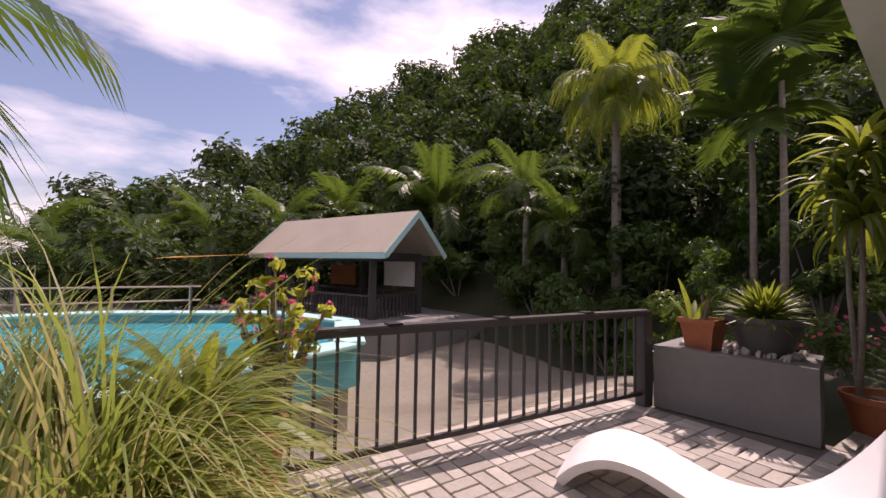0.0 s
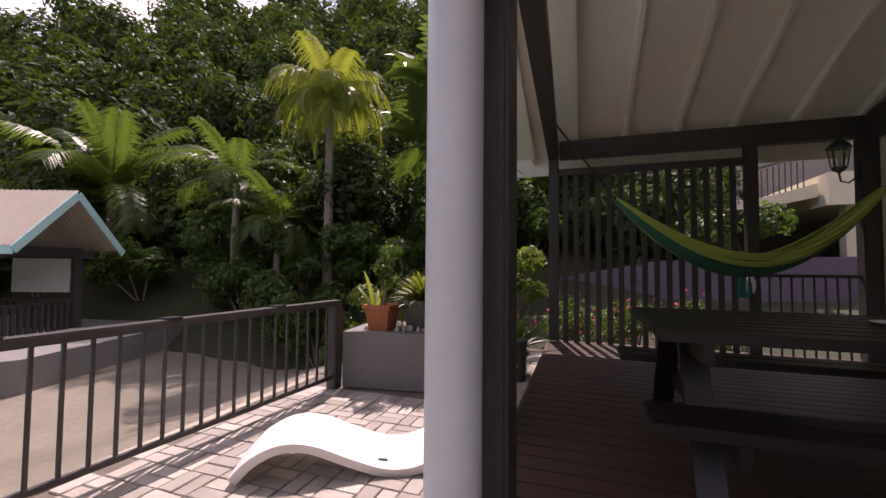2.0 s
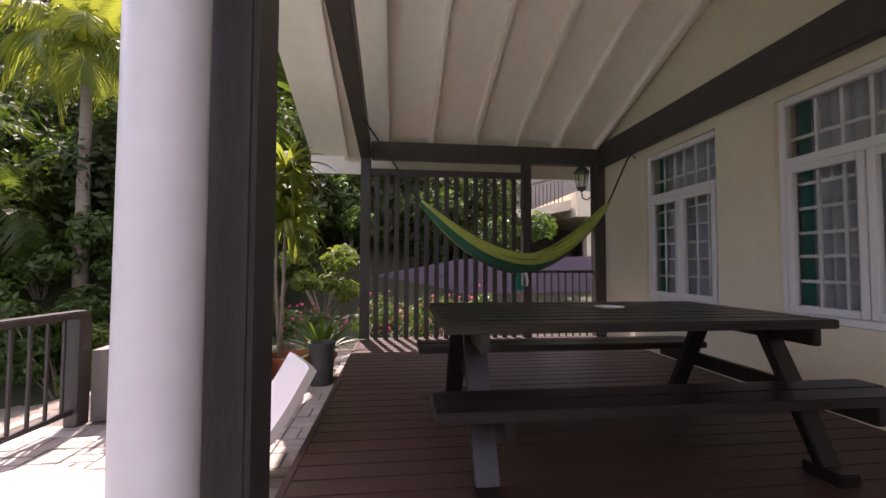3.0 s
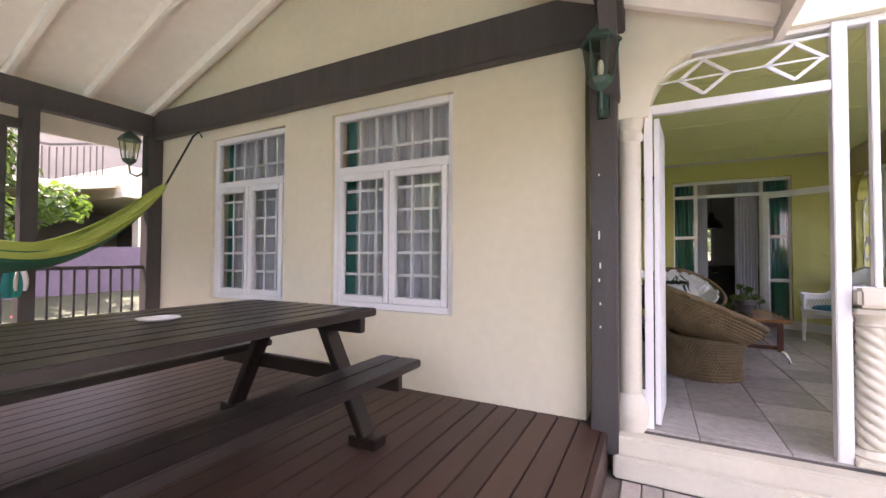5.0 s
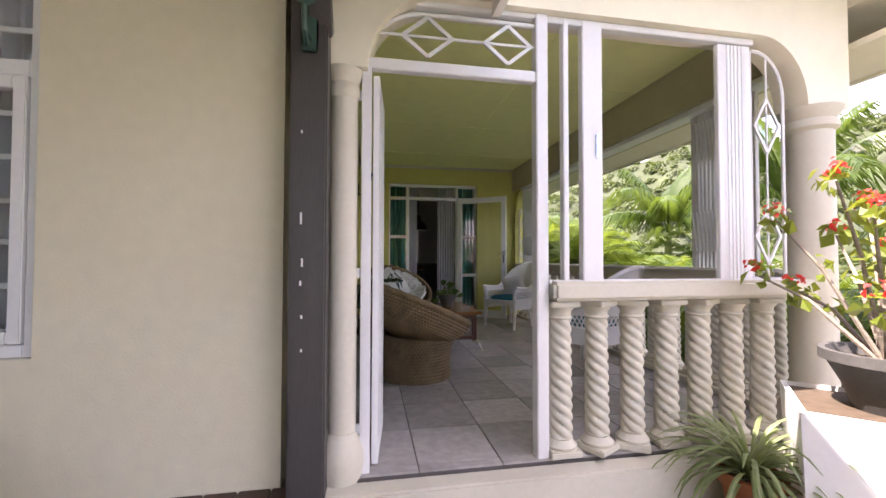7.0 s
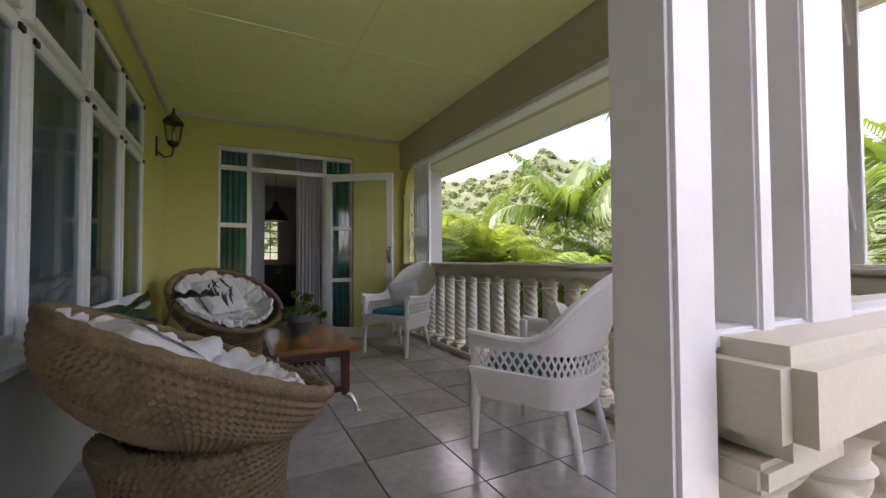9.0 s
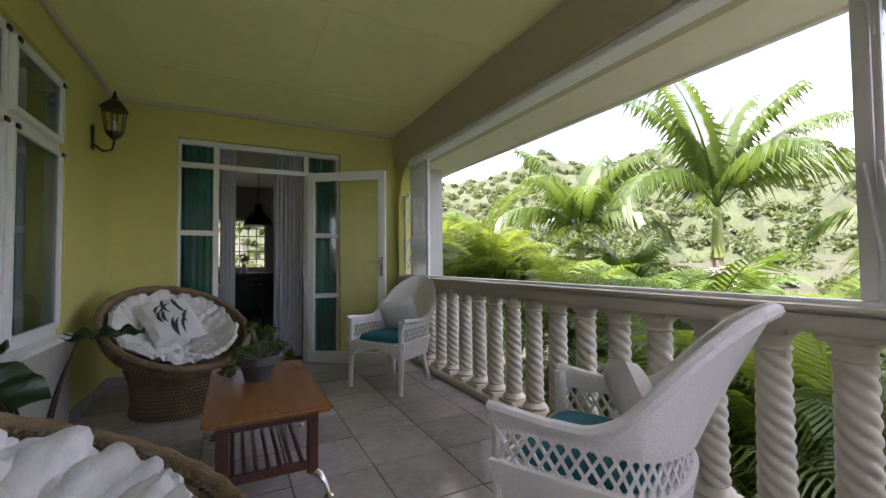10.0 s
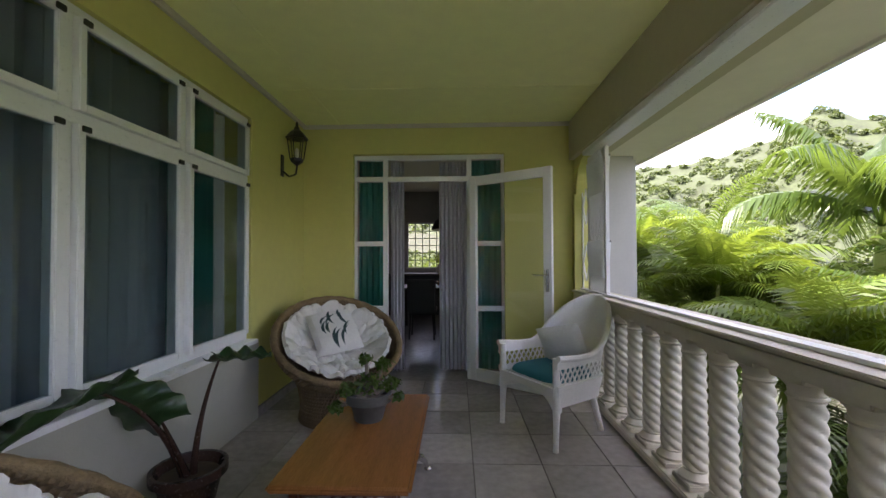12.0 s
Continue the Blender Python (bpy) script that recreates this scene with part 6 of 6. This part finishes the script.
for k, (x, y, z) in enumerate(((-0.6, -25.5, 1.8), (-3.6, -25.0, 2.5), (2.2, -26.0, 1.2), (5.5, -25.0, 1.0), (-6.2, -23.5, 3.0), (8.8, -24.0, 0.6), (3.9, -22.0, 0.2))):
    palm("palm", "broad dark green palm beyond the pool", (x, y, -1.2), (x, y, z), 13, 3.0, 1.8, 0.8, 26, 70 + k, M_PALM, 0.14, 0.3, 1.3, 0.0, 0.05, 0.7)
palm("palm", "broad-leaved bright palm above the planter", (-7.7, -6.3, 0.4), (-7.7, -6.3, 3.4), 9, 1.3, 1.2, 0.55, 16, 5, M_PALM, 0.05, 0.3, 1.2, 0.2, 0.075, 0.5)
palm("palm", "broad-leaved bright palm above the planter", (-7.5, -5.8, 0.4), (-7.5, -5.8, 4.4), 9, 1.6, 1.2, 0.65, 16, 6, M_PALM, 0.05, 0.3, 1.2, 0.2, 0.08, 0.5)
palm("palm", "palm leaning over the yard from the house side", (3.3, -7.0, -1.0), (3.1, -6.9, 1.9), 13, 1.9, 2.0, 0.5, 30, 7, M_PALM, 0.09, 0.3, 1.2, 0.1, 0.025, 1.0)

# potted plants on and beside the planter wall
pot("plant_pot", "square terracotta pot on the planter wall", (-3.13, -5.10, 0.315), 0.15, 0.20, 0.27, M_TERRA, 0.02, True)
shrub("potted_shrub", "thin red-tipped shrub in the terracotta pot", (-3.13, -5.10, 0.535), [(0.08, 0.03, 0.45, 0.16), (-0.02, 0.08, 0.6, 0.15), (0.1, 0.1, 0.3, 0.14)], 0.035, 700, 12, M_LEAF)
strap_plant("potted_fern", "upright yellow-green cycad leaf in terracotta pot", "fern", (-3.10, -5.18, 0.535), 5, 0.45, 0.06, 14, M_LIME, 1.35, 0.9, 0.5)
pot("plant_pot", "large dark grey bowl pot on the planter wall", (-3.33, -4.70, 0.315), 0.17, 0.27, 0.32, M_POTGREY, 0.02)
strap_plant("aloe_clump", "dense spiky yellow-green aloe in grey bowl", "succulent", (-3.33, -4.70, 0.615), 300, 0.36, 0.026, 15, M_LIME, 1.45, 0.05, 0.6)
dr_ = thing("dracaena", "slender dracaena with drooping yellow-green strap leaves", "dracaena", pose(-4.12, -4.26, 0))
pot("plant_pot", "wide terracotta pot beside the deck", (-3.82, -4.12, G), 0.16, 0.22, 0.30, M_TERRA)
for k, (dx, dy, hh) in enumerate(((0.28, -0.02, 1.75), (0.22, 0.05, 2.05), (0.36, 0.08, 1.45))):
    q = bmesh.new()
    tube(q, [(0.30, 0.03, 0.03), (dx + 0.02, dy, hh * 0.5), (dx, dy, hh)], [0.022, 0.018, 0.016], 8)
    part("stem", q, M_BARK, dr_, smooth=True)
    cr = strap_plant("crown", "", "", (0, 0, 0), 46, 0.55, 0.065, 30 + k, M_LIME, 1.4, -0.5, 1.7, parent=dr_)
    cr.location = (dx, dy, hh)
    cr.name = "leaf_crown"
pot("plant_pot", "dark cylindrical pot beside the deck", (-3.75, -3.78, G), 0.12, 0.13, 0.44, M_POTGREY, 0.012)
strap_plant("agave", "green agave rosette in a pot by the deck", "agave", (-4.05, -3.82, 0.02), 36, 0.55, 0.05, 33, M_LEAF, 1.4, 0.3, 0.5)
pot("plant_pot", "small clay pot with agave by the deck", (-4.05, -3.82, G), 0.10, 0.14, 0.26, M_TERRA)


def flowering(name, label, base, blobs, seed, petal, n_fl, leafmat=M_LEAF, size=0.05, dens=520, fsize=0.03):
    t = shrub(name, label, base, blobs, size, dens, seed, leafmat)
    rg2 = random.Random(seed + 500)
    vs, fs = [], []
    for x, y, z, r in blobs:
        for i in range(n_fl):
            d = Vector((rg2.gauss(0, 1), rg2.gauss(0, 1), rg2.gauss(0.3, 1))).normalized()
            c = Vector((x, y, z)) + d * r * rg2.uniform(0.8, 1.05)
            leaf_cloud(vs, fs, c, fsize, 7, fsize * 1.1, rg2, 0.8, 1.0)
    tagged(cloud_mesh("flowers", vs, fs, petal, t), kind="stuff")
    return t


for k, (x, y) in enumerate(((-4.6, -4.9), (-5.3, -4.4), (-6.0, -3.2), (-6.2, -2.3), (-6.3, -1.4), (-5.2, -5.6))):
    rgk = random.Random(90 + k)
    flowering("bougainvillea", "low flowering bush with pink blooms behind the deck", (x, y, -0.5), [(rgk.uniform(-0.4, 0.4), rgk.uniform(-0.4, 0.4), rgk.uniform(0.35, 0.85), rgk.uniform(0.25, 0.4)) for _ in range(6)], 100 + k, M_PINK, 9)

# fountain grass and flowers at the near end of the railing
gr = thing("fountain_grass", "tall dry-tipped ornamental grass in a pot", "ornamental grass", pose(1.24, -4.82, G))
vs, fs = [], []
v2, f2 = [], []
rg = random.Random(8)
for i in range(2900):
    az_ = rg.uniform(0, 6.283)
    kv, kf = (v2, f2) if i % 3 == 0 else (vs, fs)
    rr = 0.30 * math.sqrt(rg.random())
    p = Vector((rr * math.cos(az_ * 1.7), rr * math.sin(az_ * 1.7), 0.34))
    pitch = rg.uniform(0.3, 1.4)
    ln = rg.uniform(0.55, 1.2) if rg.random() < 0.9 else rg.uniform(1.2, 1.35)
    w = rg.uniform(0.0025, 0.006)
    dr = rg.uniform(1.0, 3.0)
    side = Vector((-math.sin(az_), math.cos(az_), 0))
    k = len(kv)
    for s in range(8):
        ww = w * (1 - (s / 7) ** 2) + 0.0006
        kv += [p - side * ww, p + side * ww]
        d = Vector((math.cos(az_) * math.cos(pitch), math.sin(az_) * math.cos(pitch), math.sin(pitch)))
        p = p + d * ln / 7
        pitch -= dr / 7 * (0.3 + 1.3 * s / 7)
    for s in range(7):
        a = k + s * 2
        kf.append((a, a + 1, a + 3, a + 2))
cloud_mesh("blades", vs, fs, M_GRASSB, gr)
cloud_mesh("dry_blades", v2, f2, M_DRY, gr)
pot("plant_pot", "wide terracotta pot under the ornamental grass", (1.24, -4.82, G), 0.24, 0.33, 0.32, M_TERRA)
pot("plant_pot", "fluted terracotta pot at the railing end", (0.62, -5.42, G), 0.15, 0.20, 0.52, M_TERRA)
strap_plant("lily", "broad-leaved yellow-green lily in a terracotta pot", "lily", (0.80, -5.26, 0.36), 70, 0.56, 0.07, 44, M_LIME, 1.45, 0.2, 1.3)
rg = random.Random(63)
peri = []
for sx, sy, top in ((-0.16, -0.12, 0.66), (0.02, -0.08, 0.72), (0.10, -0.02, 0.60), (-0.26, -0.04, 0.46), (0.20, 0.04, 0.52), (-0.06, 0.04, 0.56)):
    for k in range(5):
        f = 0.45 + 0.14 * k
        peri.append((sx * f + rg.uniform(-0.03, 0.03), sy * f + rg.uniform(-0.03, 0.03), top * f, rg.uniform(0.045, 0.075)))
flowering("periwinkle", "leggy periwinkle with yellowing leaves and pink flowers", (0.46, -5.52, 0.30), peri, 141, M_PINK, 1, M_PERI, 0.042, 210, 0.022)

# garden beside the veranda
palm("manila_palm", "adonidia palm with green crownshaft and dry flower stalks", (7.74, 4.03, -2.6), (7.74, 4.03, 1.17), 11, 2.3, 1.65, 0.46, 64, 51, M_PALM, 0.08, 0.72, 1.55, 0.75, 0.021, 1.4, True)
palm("manila_palm", "adonidia palm with arching fronds beyond the balustrade", (6.76, 5.85, -2.6), (6.76, 5.85, 1.05), 12, 1.85, 1.85, 0.42, 60, 52, M_PALM, 0.075, 0.55, 1.52, 0.62, 0.021, 1.4, True)
palm("manila_palm", "slender adonidia palm farther down the garden", (8.3, 1.5, -2.6), (8.2, 1.4, 0.9), 11, 1.9, 2.1, 0.5, 34, 53, M_PALM, 0.075, 0.5, 1.4, 0.2, 0.03, 0.9)
areca_spots = [(4.9, 6.3, 1.55), (5.6, 7.6, 1.9), (4.6, 7.9, 1.7), (5.3, 9.2, 2.1), (6.6, 8.6, 1.9), (6.8, 7.0, 0.9), (5.0, 4.6, 0.75), (5.4, 3.0, 0.8), (5.0, 1.9, 0.45), (5.3, 0.5, 0.7), (6.6, 2.6, 0.9), (7.6, 5.4, 1.3), (8.6, 2.4, 0.6), (4.6, -0.5, 0.3), (8.8, 7.4, 0.9), (7.6, 0.4, 0.3), (9.6, 4.6, 0.6), (4.8, 3.6, 0.35), (4.7, 2.5, 0.3), (4.8, 1.1, 0.4), (5.8, 6.2, 1.2), (6.0, 4.1, 0.8)]
for k, (x, y, zt) in enumerate(areca_spots):
    rgk = random.Random(200 + k)
    t = thing("areca_palm", "clumping yellow-green areca palm in the garden", "palm", pose(x, y, -2.7), group="areca palms in the garden")
    vs, fs = [], []
    q = bmesh.new()
    for j in range(9):
        a = rgk.uniform(0, 6.28)
        hgt = zt + 2.7 - rgk.uniform(0.35, 1.3)
        c = Vector((0.28 * math.cos(a), 0.28 * math.sin(a), hgt))
        tube(q, [(c.x * 0.4, c.y * 0.4, 0), (c.x * 0.8, c.y * 0.8, hgt * 0.6), c], [0.03, 0.025, 0.02], 6)
        for m in range(4):
            frond(vs, fs, c, a + m * 1.7 + rgk.uniform(-0.4, 0.4), rgk.uniform(0.6, 1.4), rgk.uniform(0.9, 1.4), rgk.uniform(0.9, 1.9), 0.34, 24, rgk, 0.017, 0.7)
    cloud_mesh("foliage", vs, fs, (M_ARECA, M_PALM, M_ARECA, M_LEAF)[k % 4], t)
    part("stem", q, M_SHAFT, t, smooth=True)
for k, (x, y, s) in enumerate(((12, 9, 3.0), (11, 5, 2.6), (12, 1, 2.8), (14, -4, 3.2), (9.5, 11, 2.8), (15, 12, 3.4), (6, 12, 2.4), (10, -2, 2.2))):
    rgk = random.Random(300 + k)
    shrub("shrub", "leafy green bush in the lower garden", (x, y, -3.0), [(rgk.uniform(-1.6, 1.6), rgk.uniform(-1.6, 1.6), rgk.uniform(0.8, 1.4) * s * 0.7, rgk.uniform(0.8, 1.2)) for _ in range(7)], 0.13, 520, 320 + k, M_LEAF)

# white planter box by the column, with crown of thorns and spider plant
wb = thing("planter_box", "white painted square planter box beside the balustrade", "planter", pose(2.57, -0.49, G, 0, 0, 47))
q = bmesh.new()
lathe(q, [(0.37, 0.0), (0.40, 0.62), (0.37, 0.625), (0.365, 0.60)], 4, pose(0, 0, 0, 0, 0, 45))
part("body", q, M_WHITE, wb)
q = bmesh.new()
lathe(q, [(0.001, 0.605), (0.366, 0.602)], 4, pose(0, 0, 0, 0, 0, 45))
part("soil", q, M_SOIL, wb)
pot("plant_pot", "dark bowl pot standing on the white planter", (2.62, -0.52, 0.31), 0.10, 0.21, 0.30, M_POTGREY)
ct_ = thing("crown_of_thorns", "spiny shrub with round leaves and red flowers", "shrub", pose(2.62, -0.52, 0.58))
rg = random.Random(17)
q = bmesh.new()
vs, fs, v2, f2 = [], [], [], []
for i in range(22):
    a = rg.uniform(0, 6.28)
    e = rg.uniform(0.2, 1.4)
    ln = rg.uniform(0.3, 0.85)
    d = Vector((math.cos(a) * math.cos(e), math.sin(a) * math.cos(e), math.sin(e)))
    mid = d * ln * 0.55 + Vector((0, 0, 0.04))
    tip = d * ln
    tube(q, [(0, 0, -0.05), mid, tip], [0.012, 0.009, 0.005], 6)
    leaf_cloud(vs, fs, tip, 0.09, 13, 0.06, rg, 1.0, 1.2)
    leaf_cloud(vs, fs, mid, 0.07, 6, 0.05, rg, 1.0, 1.2)
    leaf_cloud(v2, f2, tip + Vector((0, 0, 0.05)), 0.06, 14, 0.032, rg, 0.8, 1.0)
part("stem", q, M_BARK, ct_)
cloud_mesh("leaves", vs, fs, M_LIME, ct_)
tagged(cloud_mesh("flowers", v2, f2, M_RED, ct_), kind="stuff")
pot("plant_pot", "terracotta pot by the step", (2.20, -0.24, G), 0.09, 0.13, 0.24, M_TERRA)
strap_plant("spider_plant", "variegated spider plant spilling over its pot", "spider plant", (2.20, -0.24, -0.01), 110, 0.50, 0.022, 19, M_SPIDER, 1.4, 0.2, 2.0)

# pots on the veranda
pot("plant_pot", "small round dark pot on the coffee table", (1.335, 3.03, 0.435), 0.07, 0.108, 0.14, M_POTGREY, 0.008)
shrub("trailing_plant", "trailing small-leaved plant in the table pot", (1.335, 3.03, 0.545), [(0, 0, 0.07, 0.10), (0.11, 0.03, 0.06, 0.06), (-0.10, -0.04, 0.05, 0.07), (-0.15, -0.06, -0.03, 0.05), (0.06, 0.08, 0.15, 0.06), (0.16, -0.05, 0.02, 0.04), (-0.03, 0.06, 0.18, 0.05)], 0.022, 1300, 23, M_LEAF)
pot("plant_pot", "glazed dark brown pot on the veranda floor", (0.40, 3.02, 0), 0.12, 0.165, 0.19, M_POTCLAY, 0.015)
al = thing("elephant_ear", "alocasia with large dark leaves on long stalks", "house plant", pose(0.40, 3.02, 0.15))


def ear(base, tip_dir, size, sag, across):
    u = Vector(tip_dir).normalized()
    w = Vector(across).normalized()
    nr = u.cross(w).normalized()

    def f(t, v):
        x = (v - 0.5) * 2
        wid = size * 0.40 * (math.sin(math.pi * min(1, t * 0.86 + 0.14)) ** 0.75)
        back = -0.22 * size * abs(x) ** 1.6 * (1 - t)
        ruff = 0.018 * math.sin(t * 22 + x * 3) * abs(x) + 0.03 * size * abs(math.sin(t * 15)) * (1 - abs(x))
        p = Vector(base) + u * (t * size + back) + w * x * wid + nr * (0.13 * size * x * x + ruff)
        p.z -= sag * size * t * t
        return p
    return f


EARS = (([(0.02, 0, 0), (0.04, 0.0, 0.3), (0.14, 0.02, 0.58)], (0.95, 0.2, 0.05), 0.26, 0.05, (-0.2, 0.95, 0.0)),
        ([(-0.02, -0.02, 0), (-0.01, -0.2, 0.40), (-0.06, -0.46, 0.56)], (-0.04, -1.0, 0.08), 0.44, 0.3, (0.95, -0.05, 0.3)),
        ([(0, -0.02, 0), (0.0, -0.12, 0.2), (0.0, -0.20, 0.34)], (-0.52, -0.42, 0.62), 0.36, 0.1, (0.75, 0.0, 0.62)))
for pts, dirv, size, sag, across in EARS:
    q = bmesh.new()
    tube(q, [bez(pts[0], pts[1], pts[2], t) for t in lin(0, 1, 11)], [0.019 - 0.013 * t for t in lin(0, 1, 11)], 8)
    part("stalk", q, M_POTCLAY, al, "dark purple-brown stalk", smooth=True)
    curved(ear(pts[2], dirv, size, sag, across), lin(0, 1, 20), lin(0, 1, 13), "leaf", M_EAR, al, "large dark green leaf", thick=0.003)
fl = thing("flower_vase", "small vase of yellow flowers on the far sill", "vase", pose(1.40, 9.95, 0.90))
q = bmesh.new()
lathe(q, [(0.05, 0), (0.07, 0.08), (0.03, 0.16), (0.04, 0.2)], 16)
part("vase", q, M_PLASTIC, fl, smooth=True)
vs, fs = [], []
leaf_cloud(vs, fs, (0, 0, 0.32), 0.14, 60, 0.05, random.Random(4))
cloud_mesh("flowers", vs, fs, M_LIME, fl)

# far ridge across the valley
def ridge_z(b, f):
    """Height of the far hillside at bearing b degrees and share f of the way up its slope."""
    a = radians(b)
    pk = 0.188 + 0.035 * math.exp(-((b - 38) / 7) ** 2) + 0.048 * math.exp(-((b - 41.5) / 2.6) ** 2) + 0.055 * math.exp(-((b - 56) / 10) ** 2)
    pk += 0.012 * noise.noise((a * 14, 0.5, 0)) + 0.006 * noise.noise((a * 50, 2.5, 0))
    return -6 + (6 + 226 * pk) * (0.55 * f + 0.45 * f * f) + math.sin(math.pi * f) * (6 * noise.noise((a * 14, f * 10, 3)) + 3 * noise.noise((a * 50, f * 32, 5)))


bm = bmesh.new()
rows = []
for i in range(220):
    b = -20 + 135 * i / 219
    a = radians(b)
    rows.append([bm.verts.new((math.sin(a) * (70 + 156 * j / 23), math.cos(a) * (70 + 156 * j / 23), ridge_z(b, j / 23))) for j in range(24)])
for a, b in zip(rows, rows[1:]):
    for j in range(23):
        bm.faces.new((a[j], a[j + 1], b[j + 1], b[j]))
M_RIDGE = mat("distant_green_hillside", (0.036, 0.050, 0.018), 0.95, vary=0.6, scale=0.16, bump=1.0, bscale=0.6, stain=0.5)
tagged(part("backdrop_ridge", bm, M_RIDGE, smooth=True), "distant green hillside across the valley", "hill", kind="structure")

# woods on the valley floor and up the far slope
M_WOODS = mat("sunlit_valley_leaf", (0.058, 0.082, 0.026), 0.6, vary=0.3, scale=0.12, per="island", translucent=0.35, tcol=(0.12, 0.17, 0.025))
rg = random.Random(77)
vs, fs = [], []
for i in range(4200):
    b = rg.uniform(-8, 92)
    a = radians(b)
    if i % 4 == 0:
        r = rg.uniform(30, 74)
        z = ground_height(math.sin(a) * r, math.cos(a) * r) + 0.8
    else:
        f = rg.random() ** 1.3
        r = 70 + 156 * f
        z = ridge_z(b, f) + 0.4
    leaf_cloud(vs, fs, (math.sin(a) * r, math.cos(a) * r, z), rg.uniform(0.5, 1.1) * (0.8 + 0.012 * r), 46, 0.20 + 0.0046 * r, rg, 0.75)
tagged(cloud_mesh("valley_woods", vs, fs, M_WOODS), "green trees and scrub on the valley slope", "forest", kind="stuff")

# ---- laid pieces, last ----
# deck boards run out from the wall
bm = bmesh.new()
box(bm, -0.066, 0.066, -3.472, -0.004, -0.03, 0.0, 0.004)
board = part("deck_board", bm, M_DECK, deck)
board.location = (0.034, 0, 0)
for i in range(1, 37):
    ob = new("deck_board", board.data)
    ob.parent = deck
    ob.location = (0.034 - 0.138 * i, 0, 0)

# veranda tiles, 0.42 m, cut along the front and the balustrade
TS = 0.42
tx = [0.205 + TS * i for i in range(8)] + [3.22]
ty = [0.025] + [0.09 + TS * j for j in range(13)]
tile_mesh = {}
for x0, x1 in zip(tx, tx[1:]):
    for y0, y1 in zip(ty, ty[1:]):
        y1 = min(y1, 5.112)
        size = (round(x1 - x0, 3), round(y1 - y0, 3))
        if size not in tile_mesh:
            bm = bmesh.new()
            box(bm, 0.003, size[0] - 0.003, 0.003, size[1] - 0.003, -0.012, 0.0, 0.0015)
            ob = part("tile", bm, M_TILE, floor_v)
            tile_mesh[size] = ob.data
        else:
            ob = new("tile", tile_mesh[size])
            ob.parent = floor_v
        ob.location = (x0, y0, 0)

# yard blocks, laid in basket weave
PL, PW = 0.215, 0.1075
rng = random.Random(5)
blocks = []
for a in range(-40, 40):
    for b in range(-40, 40):
        ox, oy = a * PL, b * PL - 3.6
        for k in range(2):
            if (a + b) % 2:
                blocks.append((ox + PL / 2, oy + PW / 2 + PW * k, 0))
            else:
                blocks.append((ox + PW / 2 + PW * k, oy + PL / 2, 1))
inside = []
seen_cells = set()
for cx, cy, k in blocks:
    key = (round(cx * 200), round(cy * 200), k)
    if key in seen_cells:
        continue
    seen_cells.add(key)
    ok = (-3.1 < cx < 4.2 and -5.82 < cy < -3.62) or (0.26 < cx < 4.2 and -3.7 < cy < -0.2) or (-5.4 < cx < -3.0 and -4.2 < cy < -3.62)
    if cx < -2.75 and cy < -4.25:
        ok = False
    if ok:
        inside.append((cx, cy, k))
inside.sort(key=lambda p: math.hypot(p[0] + 0.9, p[1] + 4.9))
bm = bmesh.new()
box(bm, -PL / 2 + 0.004, PL / 2 - 0.004, -PW / 2 + 0.004, PW / 2 - 0.004, -0.02, 0.0, 0.004)
paver = part("paver", bm, M_PAVER, pavement)
first = True
for cx, cy, k in inside[:300]:
    ob = paver if first else new("paver", paver.data)
    first = False
    ob.parent = pavement
    ob.matrix_basis = pose(cx, cy, G + rng.uniform(-0.002, 0.003), rng.uniform(-0.5, 0.5), rng.uniform(-0.5, 0.5), 90 * k + rng.uniform(-1, 1))
vs, fs = [], []
for cx, cy, k in inside[300:]:
    w, h = (PL / 2 - 0.004, PW / 2 - 0.004) if k == 0 else (PW / 2 - 0.004, PL / 2 - 0.004)
    z = G + rng.uniform(-0.002, 0.003)
    n0 = len(vs)
    for zz, ins in ((G - 0.02, 0), (z - 0.004, 0), (z, 0.004)):
        vs += [(cx - w + ins, cy - h + ins, zz), (cx + w - ins, cy - h + ins, zz), (cx + w - ins, cy + h - ins, zz), (cx - w + ins, cy + h - ins, zz)]
    for r in (0, 4):
        for q in range(4):
            fs.append((n0 + r + q, n0 + r + (q + 1) % 4, n0 + r + 4 + (q + 1) % 4, n0 + r + 4 + q))
    fs.append((n0 + 8, n0 + 9, n0 + 10, n0 + 11))
tagged(cloud_mesh("paver_field", vs, fs, M_PAVERJ, pavement), kind="stuff")
